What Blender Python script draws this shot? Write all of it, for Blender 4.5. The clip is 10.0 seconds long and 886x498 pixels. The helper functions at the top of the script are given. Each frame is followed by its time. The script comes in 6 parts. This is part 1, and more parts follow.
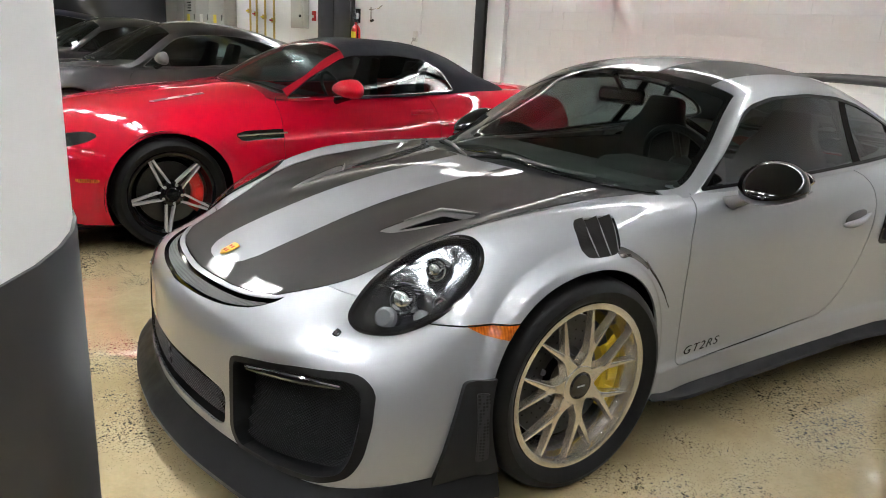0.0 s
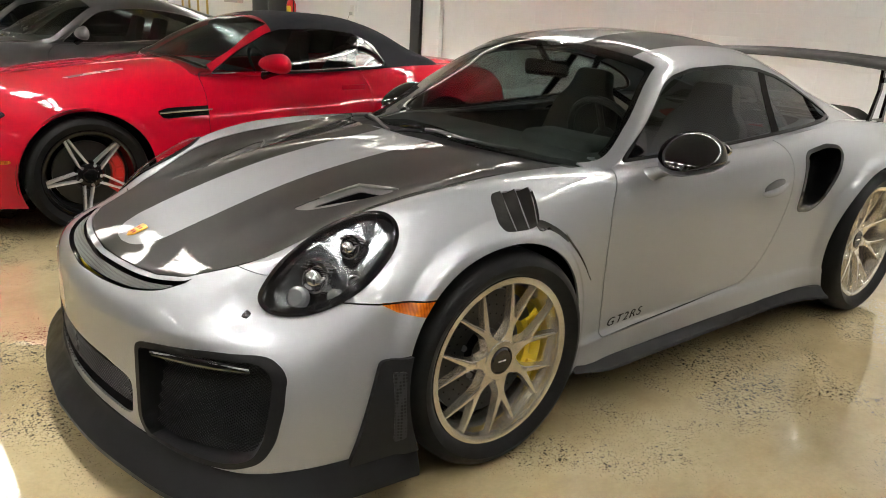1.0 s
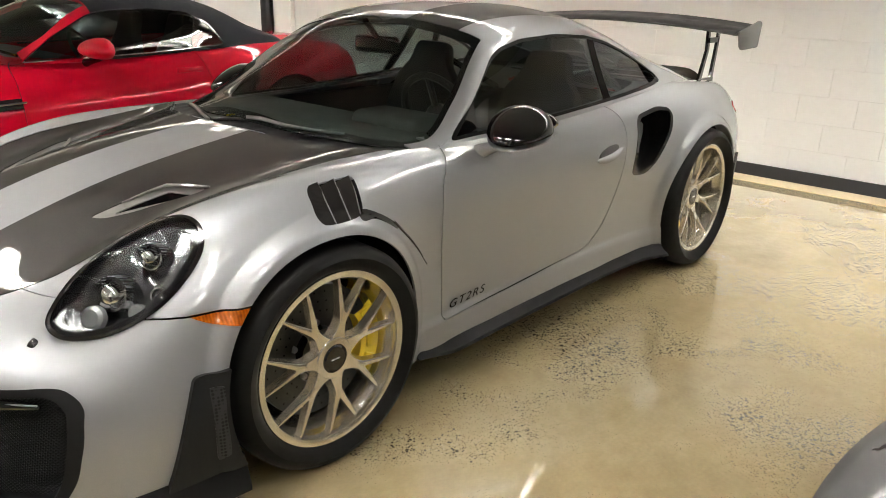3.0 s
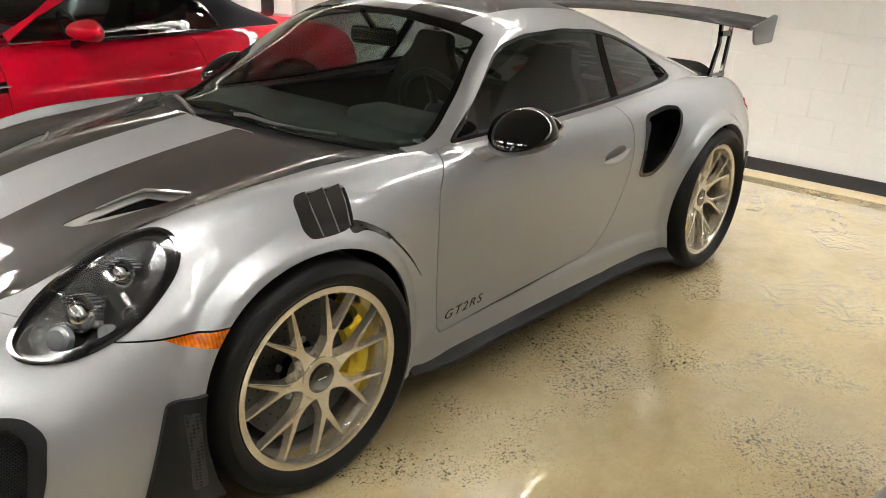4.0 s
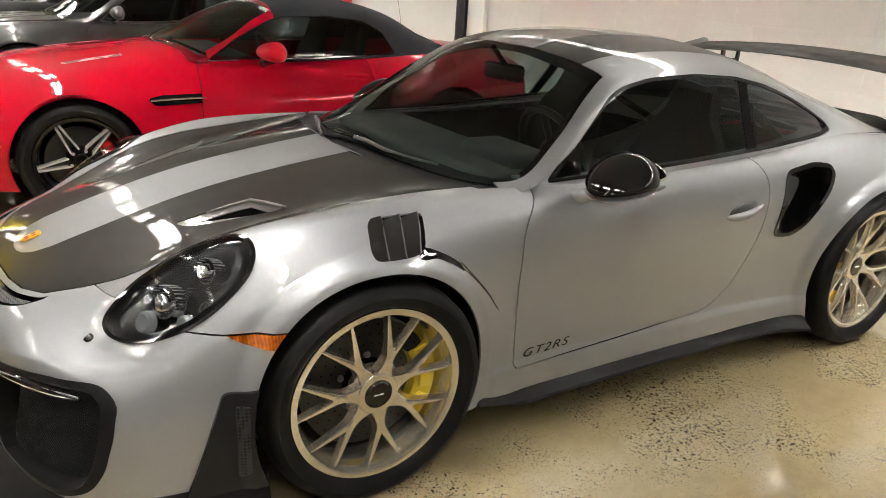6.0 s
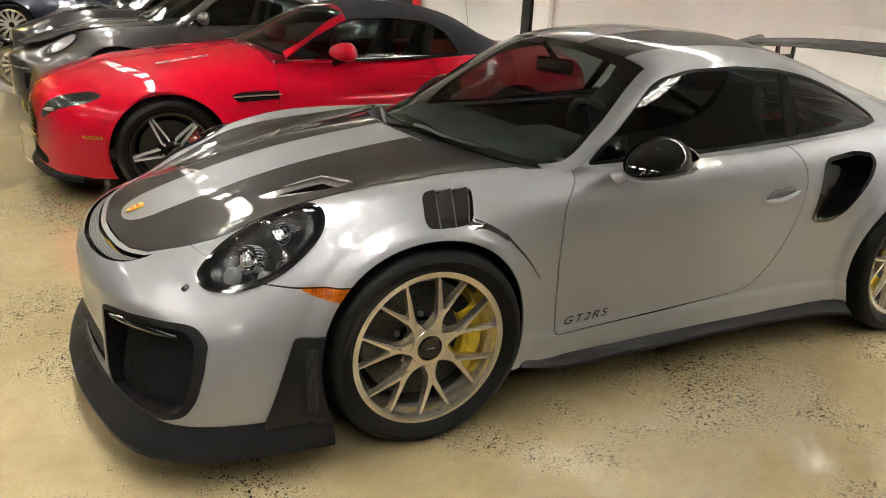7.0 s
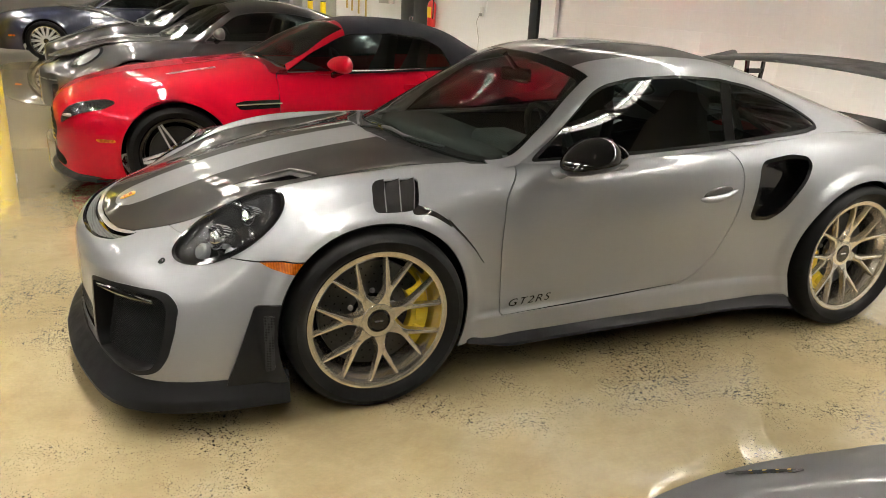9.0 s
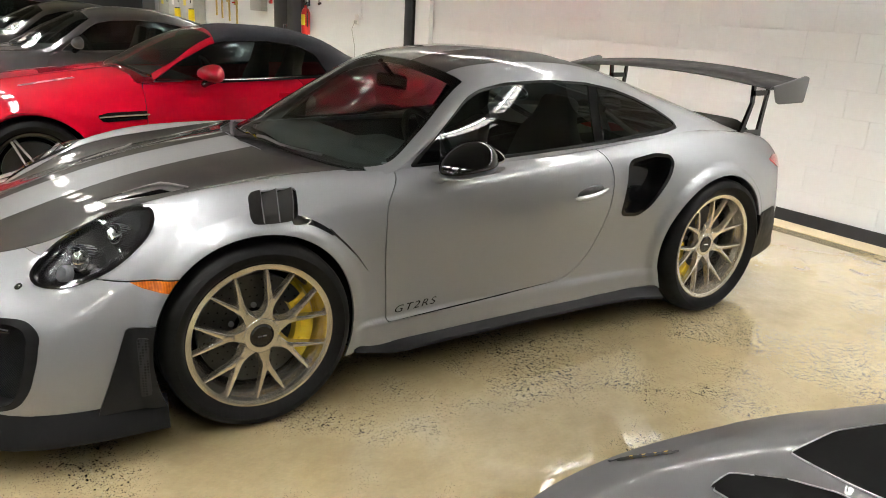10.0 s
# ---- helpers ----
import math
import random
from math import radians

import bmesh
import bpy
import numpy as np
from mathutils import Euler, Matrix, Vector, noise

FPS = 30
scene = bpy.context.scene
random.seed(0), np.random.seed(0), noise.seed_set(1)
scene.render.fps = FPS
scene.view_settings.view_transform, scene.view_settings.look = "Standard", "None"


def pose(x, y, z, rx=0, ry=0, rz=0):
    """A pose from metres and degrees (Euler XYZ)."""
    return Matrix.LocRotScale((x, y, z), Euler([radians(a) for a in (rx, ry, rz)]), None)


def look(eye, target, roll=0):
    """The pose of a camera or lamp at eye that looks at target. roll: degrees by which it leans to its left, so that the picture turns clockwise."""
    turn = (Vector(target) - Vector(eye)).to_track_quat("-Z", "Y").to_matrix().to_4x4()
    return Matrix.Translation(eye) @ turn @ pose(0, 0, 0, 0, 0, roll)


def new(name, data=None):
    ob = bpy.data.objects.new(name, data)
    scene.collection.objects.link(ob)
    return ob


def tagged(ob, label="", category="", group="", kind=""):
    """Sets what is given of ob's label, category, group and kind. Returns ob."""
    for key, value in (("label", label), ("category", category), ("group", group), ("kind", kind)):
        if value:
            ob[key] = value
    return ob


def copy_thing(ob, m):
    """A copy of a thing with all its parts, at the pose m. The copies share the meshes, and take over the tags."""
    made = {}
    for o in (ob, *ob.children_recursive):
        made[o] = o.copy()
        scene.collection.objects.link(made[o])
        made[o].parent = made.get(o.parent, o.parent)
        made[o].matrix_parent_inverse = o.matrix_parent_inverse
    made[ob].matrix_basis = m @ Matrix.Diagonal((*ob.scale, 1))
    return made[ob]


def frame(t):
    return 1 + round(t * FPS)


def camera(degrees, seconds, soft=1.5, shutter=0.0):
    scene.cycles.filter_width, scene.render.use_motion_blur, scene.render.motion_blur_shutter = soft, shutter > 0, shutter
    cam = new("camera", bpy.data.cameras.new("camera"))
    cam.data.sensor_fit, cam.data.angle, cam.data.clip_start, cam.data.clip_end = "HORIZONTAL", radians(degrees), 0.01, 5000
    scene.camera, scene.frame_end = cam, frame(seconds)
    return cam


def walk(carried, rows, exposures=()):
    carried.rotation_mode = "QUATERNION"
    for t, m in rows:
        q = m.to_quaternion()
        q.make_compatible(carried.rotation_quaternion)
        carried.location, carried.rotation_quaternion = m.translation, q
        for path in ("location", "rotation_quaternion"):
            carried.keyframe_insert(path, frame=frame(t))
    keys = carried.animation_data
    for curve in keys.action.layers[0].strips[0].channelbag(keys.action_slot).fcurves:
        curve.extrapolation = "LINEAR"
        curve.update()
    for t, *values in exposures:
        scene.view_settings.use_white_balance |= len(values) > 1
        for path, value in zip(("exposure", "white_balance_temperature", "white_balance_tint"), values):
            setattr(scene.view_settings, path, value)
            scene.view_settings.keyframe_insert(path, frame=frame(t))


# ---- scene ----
cam = camera(62.0, 10.0, 0.9)
PATH = [
    (0, (-1.552, -2.322, 1.363), (-0.447, -0.751, 0.803), 3.1),
    (0.5, (-1.494, -2.327, 1.353), (-0.338, -0.801, 0.774), 3.3),
    (1, (-1.448, -2.343, 1.35), (-0.24, -0.87, 0.739), 3.1),
    (1.5, (-1.403, -2.357, 1.354), (-0.116, -0.964, 0.718), 2.7),
    (2, (-1.355, -2.371, 1.356), (0.016, -1.066, 0.71), 2.3),
    (2.5, (-1.295, -2.396, 1.373), (0.114, -1.135, 0.723), 1.4),
    (3, (-1.239, -2.391, 1.387), (0.173, -1.146, 0.711), 1.4),
    (4.5, (-1.029, -2.242, 1.462), (0.358, -1.003, 0.726), 3.0),
    (5, (-0.926, -2.222, 1.481), (0.411, -0.906, 0.786), 2.8),
    (5.5, (-0.845, -2.366, 1.486), (0.32, -0.893, 0.799), 3.7),
    (7, (-0.966, -2.806, 1.479), (-0.1, -1.138, 0.792), 2.8),
    (7.5, (-0.941, -2.985, 1.491), (-0.157, -1.285, 0.786), 3.5),
    (8, (-0.888, -3.13, 1.476), (-0.165, -1.398, 0.784), 3.7),
    (8.5, (-0.86, -3.202, 1.474), (-0.14, -1.456, 0.814), 2.8),
    (9, (-0.851, -3.215, 1.475), (-0.045, -1.502, 0.832), 2.9),
    (9.5, (-0.838, -3.206, 1.475), (0.097, -1.557, 0.838), 3.0),
    (10, (-0.833, -3.214, 1.471), (0.242, -1.642, 0.861), 3.0),
]
LIGHT = [(0.0, 0.0, 5900, 10), (0.5, 0.0, 6250, 10), (1.5, 0.0, 6400, 10), (2.5, 0.05, 6500, 10), (4.5, 0.1, 6480, 10), (5.5, 0.12, 6450, 10), (7.0, 0.05, 6600, 10), (8.5, 0.1, 6700, 10), (9.5, 0.14, 6400, 10), (10.0, 0.1, 6250, 10)]
walk(cam, [(t, look(eye, target, roll)) for t, eye, target, roll in PATH], LIGHT)

# ---------------- world and light ----------------
world = bpy.data.worlds.new("world")
scene.world = world
world.use_nodes = True
world.node_tree.nodes["Background"].inputs[0].default_value = (0.9, 0.95, 1.0, 1)
world.node_tree.nodes["Background"].inputs[1].default_value = 0.02
CEIL = 3.2          # ceiling height
TUBE = 222.0         # emission strength of the fluorescent tubes
scene.view_settings.exposure = 0.0


# ---------------- materials ----------------
def nodes_of(name):
    m = bpy.data.materials.new(name)
    m.use_nodes = True
    nt = m.node_tree
    return m, nt, nt.nodes["Principled BSDF"]


def set_in(b, **kw):
    keys = {"base": "Base Color", "rough": "Roughness", "metal": "Metallic", "coat": "Coat Weight", "coat_rough": "Coat Roughness",
            "ior": "IOR", "trans": "Transmission Weight", "spec": "Specular IOR Level", "emit": "Emission Strength", "ecol": "Emission Color",
            "sheen": "Sheen Weight", "aniso": "Anisotropic"}
    for k, v in kw.items():
        b.inputs[keys[k]].default_value = (*v, 1) if isinstance(v, tuple) else v


def node(nt, kind, **inputs):
    n = nt.nodes.new(kind)
    for k, v in inputs.items():
        n.inputs[k.replace("_", " ")].default_value = v
    return n


def coords(nt):
    return nt.nodes.new("ShaderNodeTexCoord").outputs["Object"]


def ramp(nt, src, stops):
    r = nt.nodes.new("ShaderNodeValToRGB")
    els = r.color_ramp.elements
    while len(els) < len(stops):
        els.new(0.5)
    for e, (p, c) in zip(els, stops):
        e.position = p
        e.color = (c, c, c, 1) if isinstance(c, (int, float)) else (*c, 1)
    nt.links.new(src, r.inputs[0])
    return r.outputs[0]


def noise_tex(nt, scale, detail=4.0, rough=0.55, vec=None):
    n = node(nt, "ShaderNodeTexNoise", Scale=scale, Detail=detail, Roughness=rough)
    nt.links.new(vec if vec is not None else coords(nt), n.inputs["Vector"])
    return n.outputs["Fac"]


def mixc(nt, fac, a, b, mode="MIX"):
    m = nt.nodes.new("ShaderNodeMix")
    m.data_type, m.blend_type = "RGBA", mode
    for s, v in ((0, fac), (6, a), (7, b)):
        if hasattr(v, "is_linked"):
            nt.links.new(v, m.inputs[s])
        else:
            m.inputs[s].default_value = (*v, 1) if isinstance(v, tuple) else v
    return m.outputs[2]


def math_node(nt, op, a, b=0.0):
    m = nt.nodes.new("ShaderNodeMath")
    m.operation = op
    for s, v in ((0, a), (1, b)):
        if hasattr(v, "is_linked"):
            nt.links.new(v, m.inputs[s])
        else:
            m.inputs[s].default_value = v
    return m.outputs[0]


def bump(nt, b, height, strength=0.3, distance=0.002):
    n = node(nt, "ShaderNodeBump", Strength=strength, Distance=distance)
    nt.links.new(height, n.inputs["Height"])
    nt.links.new(n.outputs[0], b.inputs["Normal"])


def simple(name, base, rough=0.5, grain=60.0, vary=0.12, bumpy=0.0, **kw):
    """A plain material with fine and coarse variation in tone and gloss."""
    m, nt, b = nodes_of(name)
    set_in(b, base=base, rough=rough, **kw)
    fine, coarse = noise_tex(nt, grain), noise_tex(nt, grain * 0.06, 3.0)
    k = math_node(nt, "MULTIPLY", math_node(nt, "ADD", fine, coarse), 0.5)
    lo, hi = tuple(c * (1 - vary) for c in base), tuple(min(1, c * (1 + vary)) for c in base)
    nt.links.new(ramp(nt, k, ((0.3, lo), (0.7, hi))), b.inputs["Base Color"])
    nt.links.new(ramp(nt, coarse, ((0.3, max(0.0, rough * 0.85)), (0.7, min(1.0, rough * 1.15)))), b.inputs["Roughness"])
    if bumpy:
        bump(nt, b, fine, bumpy)
    return m


def paint(name, base, metal=0.0, rough=0.35, flake=0.0, dirt=0.05, spec=0.5, coat=1.0):
    """Clear-coated car paint with fine flake and a faint film of dust."""
    m, nt, b = nodes_of(name)
    set_in(b, base=base, rough=rough, metal=metal, coat=coat, coat_rough=0.02, spec=spec)
    v = node(nt, "ShaderNodeTexVoronoi", Scale=900.0)
    nt.links.new(coords(nt), v.inputs["Vector"])
    grey = math_node(nt, "MULTIPLY", v.outputs["Distance"], 1.0)
    lo, hi = tuple(c * (1 - flake) for c in base), tuple(min(1, c * (1 + flake)) for c in base)
    col = ramp(nt, grey, ((0.1, lo), (0.8, hi)))
    dust = ramp(nt, noise_tex(nt, 5.0, 5.0), ((0.4, 0.0), (0.8, dirt)))
    nt.links.new(mixc(nt, dust, col, (0.5, 0.47, 0.42)), b.inputs["Base Color"])
    nt.links.new(ramp(nt, noise_tex(nt, 3.0, 4.0), ((0.35, 0.008), (0.75, 0.03))), b.inputs["Coat Roughness"])
    return m


def flake_paint(name, base, share=0.5):
    """Silver paint as two sheets of flake under one lacquer: one lying flat and sharp, one tumbled and soft."""
    m = paint(name, base, 0.90, 0.38, 0.12, 0.015)
    nt = m.node_tree
    sharp = nt.nodes["Principled BSDF"]
    soft = nt.nodes.new("ShaderNodeBsdfPrincipled")
    set_in(soft, rough=0.56, metal=0.62, coat=1.0, spec=0.5)
    for k in ("Base Color", "Coat Roughness"):
        nt.links.new(sharp.inputs[k].links[0].from_socket, soft.inputs[k])
    mx = nt.nodes.new("ShaderNodeMixShader")
    mx.inputs[0].default_value = share
    nt.links.new(sharp.outputs[0], mx.inputs[1])
    nt.links.new(soft.outputs[0], mx.inputs[2])
    nt.links.new(mx.outputs[0], nt.nodes["Material Output"].inputs[0])
    return m


def carbon(name, tone=0.05, gloss=0.03, cell=500.0, lacquer=0.8):
    """Lacquered carbon-fibre twill."""
    m, nt, b = nodes_of(name)
    set_in(b, rough=0.45, metal=0.0, spec=0.12, coat=lacquer, coat_rough=gloss)
    w1 = node(nt, "ShaderNodeTexChecker", Scale=cell)
    mp = nt.nodes.new("ShaderNodeMapping")
    mp.inputs["Rotation"].default_value = (0.3, 0.2, 0.785)
    nt.links.new(coords(nt), mp.inputs[0])
    nt.links.new(mp.outputs[0], w1.inputs["Vector"])
    w1.inputs[1].default_value = (tone * 1.5, tone * 1.35, tone * 1.22, 1)
    w1.inputs[2].default_value = (tone * 0.8, tone * 0.72, tone * 0.66, 1)
    cloud = ramp(nt, noise_tex(nt, 4.0), ((0.3, 0.9), (0.7, 1.1)))
    nt.links.new(mixc(nt, 1.0, w1.outputs[0], cloud, "MULTIPLY"), b.inputs["Base Color"])
    return m


def glass(name, tint, face=0.045):
    """Thin tinted pane: light passes straight through, gloss on the face."""
    m, nt, b = nodes_of(name)
    out = nt.nodes["Material Output"]
    tr = nt.nodes.new("ShaderNodeBsdfTransparent")
    tr.inputs[0].default_value = (*tint, 1)
    gl = nt.nodes.new("ShaderNodeBsdfGlossy")
    gl.inputs["Roughness"].default_value = 0.01
    lw = node(nt, "ShaderNodeLayerWeight", Blend=0.5)
    gloss = math_node(nt, "ADD", math_node(nt, "MULTIPLY", math_node(nt, "POWER", lw.outputs["Facing"], 5.0), 0.94), face)
    mx = nt.nodes.new("ShaderNodeMixShader")
    nt.links.new(gloss, mx.inputs[0])
    nt.links.new(tr.outputs[0], mx.inputs[1])
    nt.links.new(gl.outputs[0], mx.inputs[2])
    nt.links.new(mx.outputs[0], out.inputs[0])
    return m


def ribbed_lens(name, dark, light):
    """Coloured lamp plastic with upright moulded ribs under a smooth face."""
    m, nt, b = nodes_of(name)
    set_in(b, rough=0.18, coat=1.0)
    w = node(nt, "ShaderNodeTexWave", Scale=38.0, Distortion=1.2)
    nt.links.new(coords(nt), w.inputs["Vector"])
    broad = ramp(nt, noise_tex(nt, 26.0, 2.0), ((0.38, dark), (0.62, light)))
    ribs = ramp(nt, w.outputs[0], ((0.25, 0.8), (0.75, 1.1)))
    nt.links.new(mixc(nt, 1.0, broad, ribs, "MULTIPLY"), b.inputs["Base Color"])
    bump(nt, b, w.outputs[0], 0.25)
    return m


def mesh_sheet(name, wire, hole, pitch):
    """Perforated sheet too fine to cut: grey web round dark holes."""
    m, nt, b = nodes_of(name)
    set_in(b, rough=0.55, metal=0.0, spec=0.15)
    v = node(nt, "ShaderNodeTexVoronoi", Scale=1.0 / pitch, Randomness=0.12)
    nt.links.new(coords(nt), v.inputs["Vector"])
    nt.links.new(ramp(nt, v.outputs["Distance"], ((0.30, hole), (0.48, wire))), b.inputs["Base Color"])
    bump(nt, b, v.outputs["Distance"], 0.4)
    return m


def emitter(name, colour, strength):
    m, nt, b = nodes_of(name)
    set_in(b, base=(0.8, 0.8, 0.8), emit=strength, ecol=colour)
    return m


def concrete_floor():
    """Ground and polished concrete: sandy matrix with patches of dark and pale aggregate."""
    m, nt, b = nodes_of("polished_concrete")
    set_in(b, rough=0.12, spec=1.0, coat=1.0, coat_rough=0.02)
    co = coords(nt)
    big, mid, fine = noise_tex(nt, 0.45, 5.0, 0.6, co), noise_tex(nt, 2.2, 6.0, 0.6, co), noise_tex(nt, 70.0, 4.0, 0.6, co)
    base = ramp(nt, mid, ((0.25, (0.35, 0.272, 0.145)), (0.5, (0.48, 0.395, 0.228)), (0.75, (0.55, 0.47, 0.295))))
    base = mixc(nt, ramp(nt, fine, ((0.35, 0.0), (0.75, 0.22))), base, (0.25, 0.21, 0.15))
    stain = ramp(nt, noise_tex(nt, 0.75, 5.0, 0.65, co), ((0.45, 0.0), (0.70, 0.45)))
    base = mixc(nt, stain, base, (0.29, 0.235, 0.125))
    mask = ramp(nt, noise_tex(nt, 1.1, 4.0, 0.65, co), ((0.40, 0.0), (0.58, 1.0)))
    mottle = ramp(nt, noise_tex(nt, 17.0, 5.0, 0.7, co), ((0.42, 0.0), (0.68, 0.20)))
    base = mixc(nt, mottle, base, (0.27, 0.205, 0.105))
    for scale, colour, lo, hi, amount in ((92.0, (0.028, 0.020, 0.012), 0.90, 0.70, 0.9), (150.0, (0.04, 0.028, 0.016), 0.80, 0.70, 0.9), (60.0, (0.03, 0.022, 0.014), 1.10, 0.70, 0.85),
                                          (240.0, (0.10, 0.075, 0.042), 0.62, 0.70, 0.7), (95.0, (0.56, 0.50, 0.36), 0.84, 0.76, 0.4)):
        v = node(nt, "ShaderNodeTexVoronoi", Scale=scale, Randomness=1.0)
        nt.links.new(co, v.inputs["Vector"])
        sep = nt.nodes.new("ShaderNodeSeparateColor")
        nt.links.new(v.outputs["Color"], sep.inputs[0])
        chosen = math_node(nt, "GREATER_THAN", math_node(nt, "MULTIPLY", sep.outputs[0], math_node(nt, "ADD", mask, 0.30)), lo)
        spot = ramp(nt, v.outputs["Distance"], ((0.30, 1.0), (0.48, 0.0)))
        base = mixc(nt, math_node(nt, "MULTIPLY", math_node(nt, "MULTIPLY", chosen, spot), amount), base, colour)
    nt.links.new(base, b.inputs["Base Color"])
    nt.links.new(ramp(nt, big, ((0.3, 0.015), (0.7, 0.06))), b.inputs["Roughness"])
    bump(nt, b, mid, 0.05, 0.004)
    return m


SILVER = flake_paint("silver_metallic_paint", (0.345, 0.355, 0.373), 0.68)
CARBON = carbon("lacquered_carbon_fibre", 0.014, 0.02, 500.0, 0.7)
CARBON_ROOF = carbon("satin_roof_carbon", 0.016, 0.03, 500.0, 0.35)
CARBON_DARK = carbon("gloss_black_carbon", 0.008, 0.03, 500.0, 0.4)
RED = paint("red_car_paint", (0.40, 0.001, 0.016), 0.0, 0.45, 0.05, 0.0, 0.03, 0.75)
GREY = paint("grey_metallic_paint", (0.07, 0.07, 0.074), 0.7, 0.35, 0.1)
GREY_NEAR = paint("satin_grey_paint", (0.15, 0.15, 0.153), 0.6, 0.5, 0.1, 0.05, 0.4, 0.35)
BLACK_PAINT = paint("black_car_paint", (0.012, 0.012, 0.014), 0.0, 0.3)
BLUE_PAINT = paint("dark_blue_paint", (0.006, 0.01, 0.03), 0.2, 0.3)
PLASTIC = simple("black_grained_plastic", (0.006, 0.006, 0.0065), 0.5, 300.0, 0.15, 0.06, spec=0.13)
TRIMPLASTIC = simple("charcoal_moulded_plastic", (0.009, 0.009, 0.0095), 0.42, 300.0, 0.15, 0.05, spec=0.11)
GLOSSY = simple("gloss_black_plastic", (0.006, 0.006, 0.0065), 0.07, 40.0, 0.1, coat=0.3)
RUBBER = simple("tyre_rubber", (0.005, 0.005, 0.005), 0.55, 180.0, 0.2, 0.1, spec=0.12)
MATT = simple("matt_black", (0.006, 0.006, 0.006), 0.9, 50.0, spec=0.05)
GOLD = simple("satin_champagne_gold", (0.62, 0.582, 0.505), 0.22, 90.0, 0.05, metal=0.85)
IRON = simple("brake_steel", (0.35, 0.34, 0.33), 0.35, 150.0, 0.15, metal=0.9)
DISC = simple("drilled_brake_disc", (0.065, 0.064, 0.063), 0.38, 150.0, 0.2, metal=0.9)
YELLOW = simple("yellow_enamel", (0.75, 0.52, 0.02), 0.3, 40.0, 0.06, coat=0.5)
REDENAMEL = simple("red_enamel", (0.55, 0.01, 0.01), 0.3, 40.0, 0.06, coat=0.5)
CHROME = simple("bright_chrome", (0.75, 0.75, 0.76), 0.12, 60.0, 0.05, metal=1.0)
AMBER = ribbed_lens("amber_lens", (0.30, 0.060, 0.003), (0.60, 0.16, 0.010))
MESHDARK = mesh_sheet("coarse_black_mesh", (0.022, 0.022, 0.022), (0.004, 0.004, 0.004), 0.0095)
MESHGREY = mesh_sheet("fine_grey_mesh", (0.10, 0.104, 0.10), (0.006, 0.006, 0.006), 0.0042)
TAILRED = simple("tail_lamp_red", (0.55, 0.02, 0.03), 0.12, 60.0, 0.1, coat=1.0)
CREST = simple("gold_badge_enamel", (0.75, 0.42, 0.04), 0.3, 120.0, 0.3, metal=0.4)
LEATHER = simple("black_leather", (0.018, 0.019, 0.020), 0.55, 120.0, 0.2, 0.1)
DASHFELT = simple("dark_grey_suede", (0.055, 0.060, 0.058), 0.85, 90.0, 0.15)
FABRIC = simple("black_soft_top_cloth", (0.010, 0.010, 0.013), 0.95, 400.0, 0.3, 0.2, spec=0.15)
WINDSCREEN = glass("windscreen_glass", (0.59, 0.66, 0.635), 0.075)
TINTED = glass("side_glass", (0.15, 0.185, 0.185), 0.07)
PRIVACY = glass("dark_quarter_glass", (0.20, 0.23, 0.23), 0.07)
LAMPGLASS = glass("lamp_glass", (0.93, 0.95, 0.96))
MACHINED = simple("machined_alloy", (0.62, 0.62, 0.63), 0.28, 100.0, 0.05, metal=0.5)
ALLOY = simple("silver_alloy", (0.50, 0.50, 0.51), 0.3, 100.0, 0.06, metal=0.9)
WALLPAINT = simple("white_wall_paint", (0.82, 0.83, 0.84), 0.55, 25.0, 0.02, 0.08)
CEILPAINT = simple("dark_ceiling_paint", (0.20, 0.20, 0.195), 0.8, 20.0, 0.05)
BASEVINYL = simple("dark_vinyl_baseboard", (0.018, 0.019, 0.024), 0.45, 50.0, 0.15)
STEELBLACK = simple("black_painted_steel", (0.014, 0.014, 0.016), 0.4, 60.0, 0.2)
PILLARYELLOW = simple("yellow_pillar_paint", (0.80, 0.60, 0.01), 0.35, 30.0, 0.06)
PANELGREY = simple("grey_enamelled_steel", (0.42, 0.42, 0.40), 0.45, 30.0, 0.08)
PANELWHITE = simple("white_enamel", (0.75, 0.75, 0.73), 0.4, 30.0, 0.04)
PAPER = simple("white_paper", (0.75, 0.75, 0.73), 0.7, 30.0, 0.05)
LABELYELLOW = simple("yellow_label", (0.75, 0.62, 0.03), 0.5, 30.0, 0.06)
BRASS = simple("brass_pipe", (0.55, 0.42, 0.14), 0.35, 60.0, 0.1, metal=0.8)
CONCRETE = concrete_floor()
BARECONC = simple("bare_concrete", (0.50, 0.42, 0.28), 0.6, 30.0, 0.1)
DUCTGREY = paint("grey_duct_paint", (0.14, 0.137, 0.132), 0.5, 0.35, 0.05, 0.02)
BOWL = simple("smoked_lamp_bowl", (0.12, 0.12, 0.124), 0.18, 60.0, 0.1, metal=0.8)
MATTCARBON = simple("satin_dark_carbon", (0.009, 0.008, 0.008), 0.4, 300.0, 0.25, spec=0.04)
# dark grey for unseen closing walls, chosen to darken what cars and floor reflect
DIMWALL = simple("reflection_dimming_grey", (0.22, 0.22, 0.215), 0.6, 25.0, 0.06)
LAMPWHITE = simple("pale_reflector", (0.20, 0.205, 0.21), 0.25, 30.0, 0.05, coat=0.3)
TUBELIGHT = emitter("fluorescent_tube", (1.0, 0.95, 0.875), TUBE)


# ---------------- mesh tools ----------------
def link(name, me, material, parent=None, label=""):
    me.materials.append(material)
    ob = new(name, me)
    if parent is not None:
        ob.parent = parent
    if label:
        ob["label"] = label
    return ob


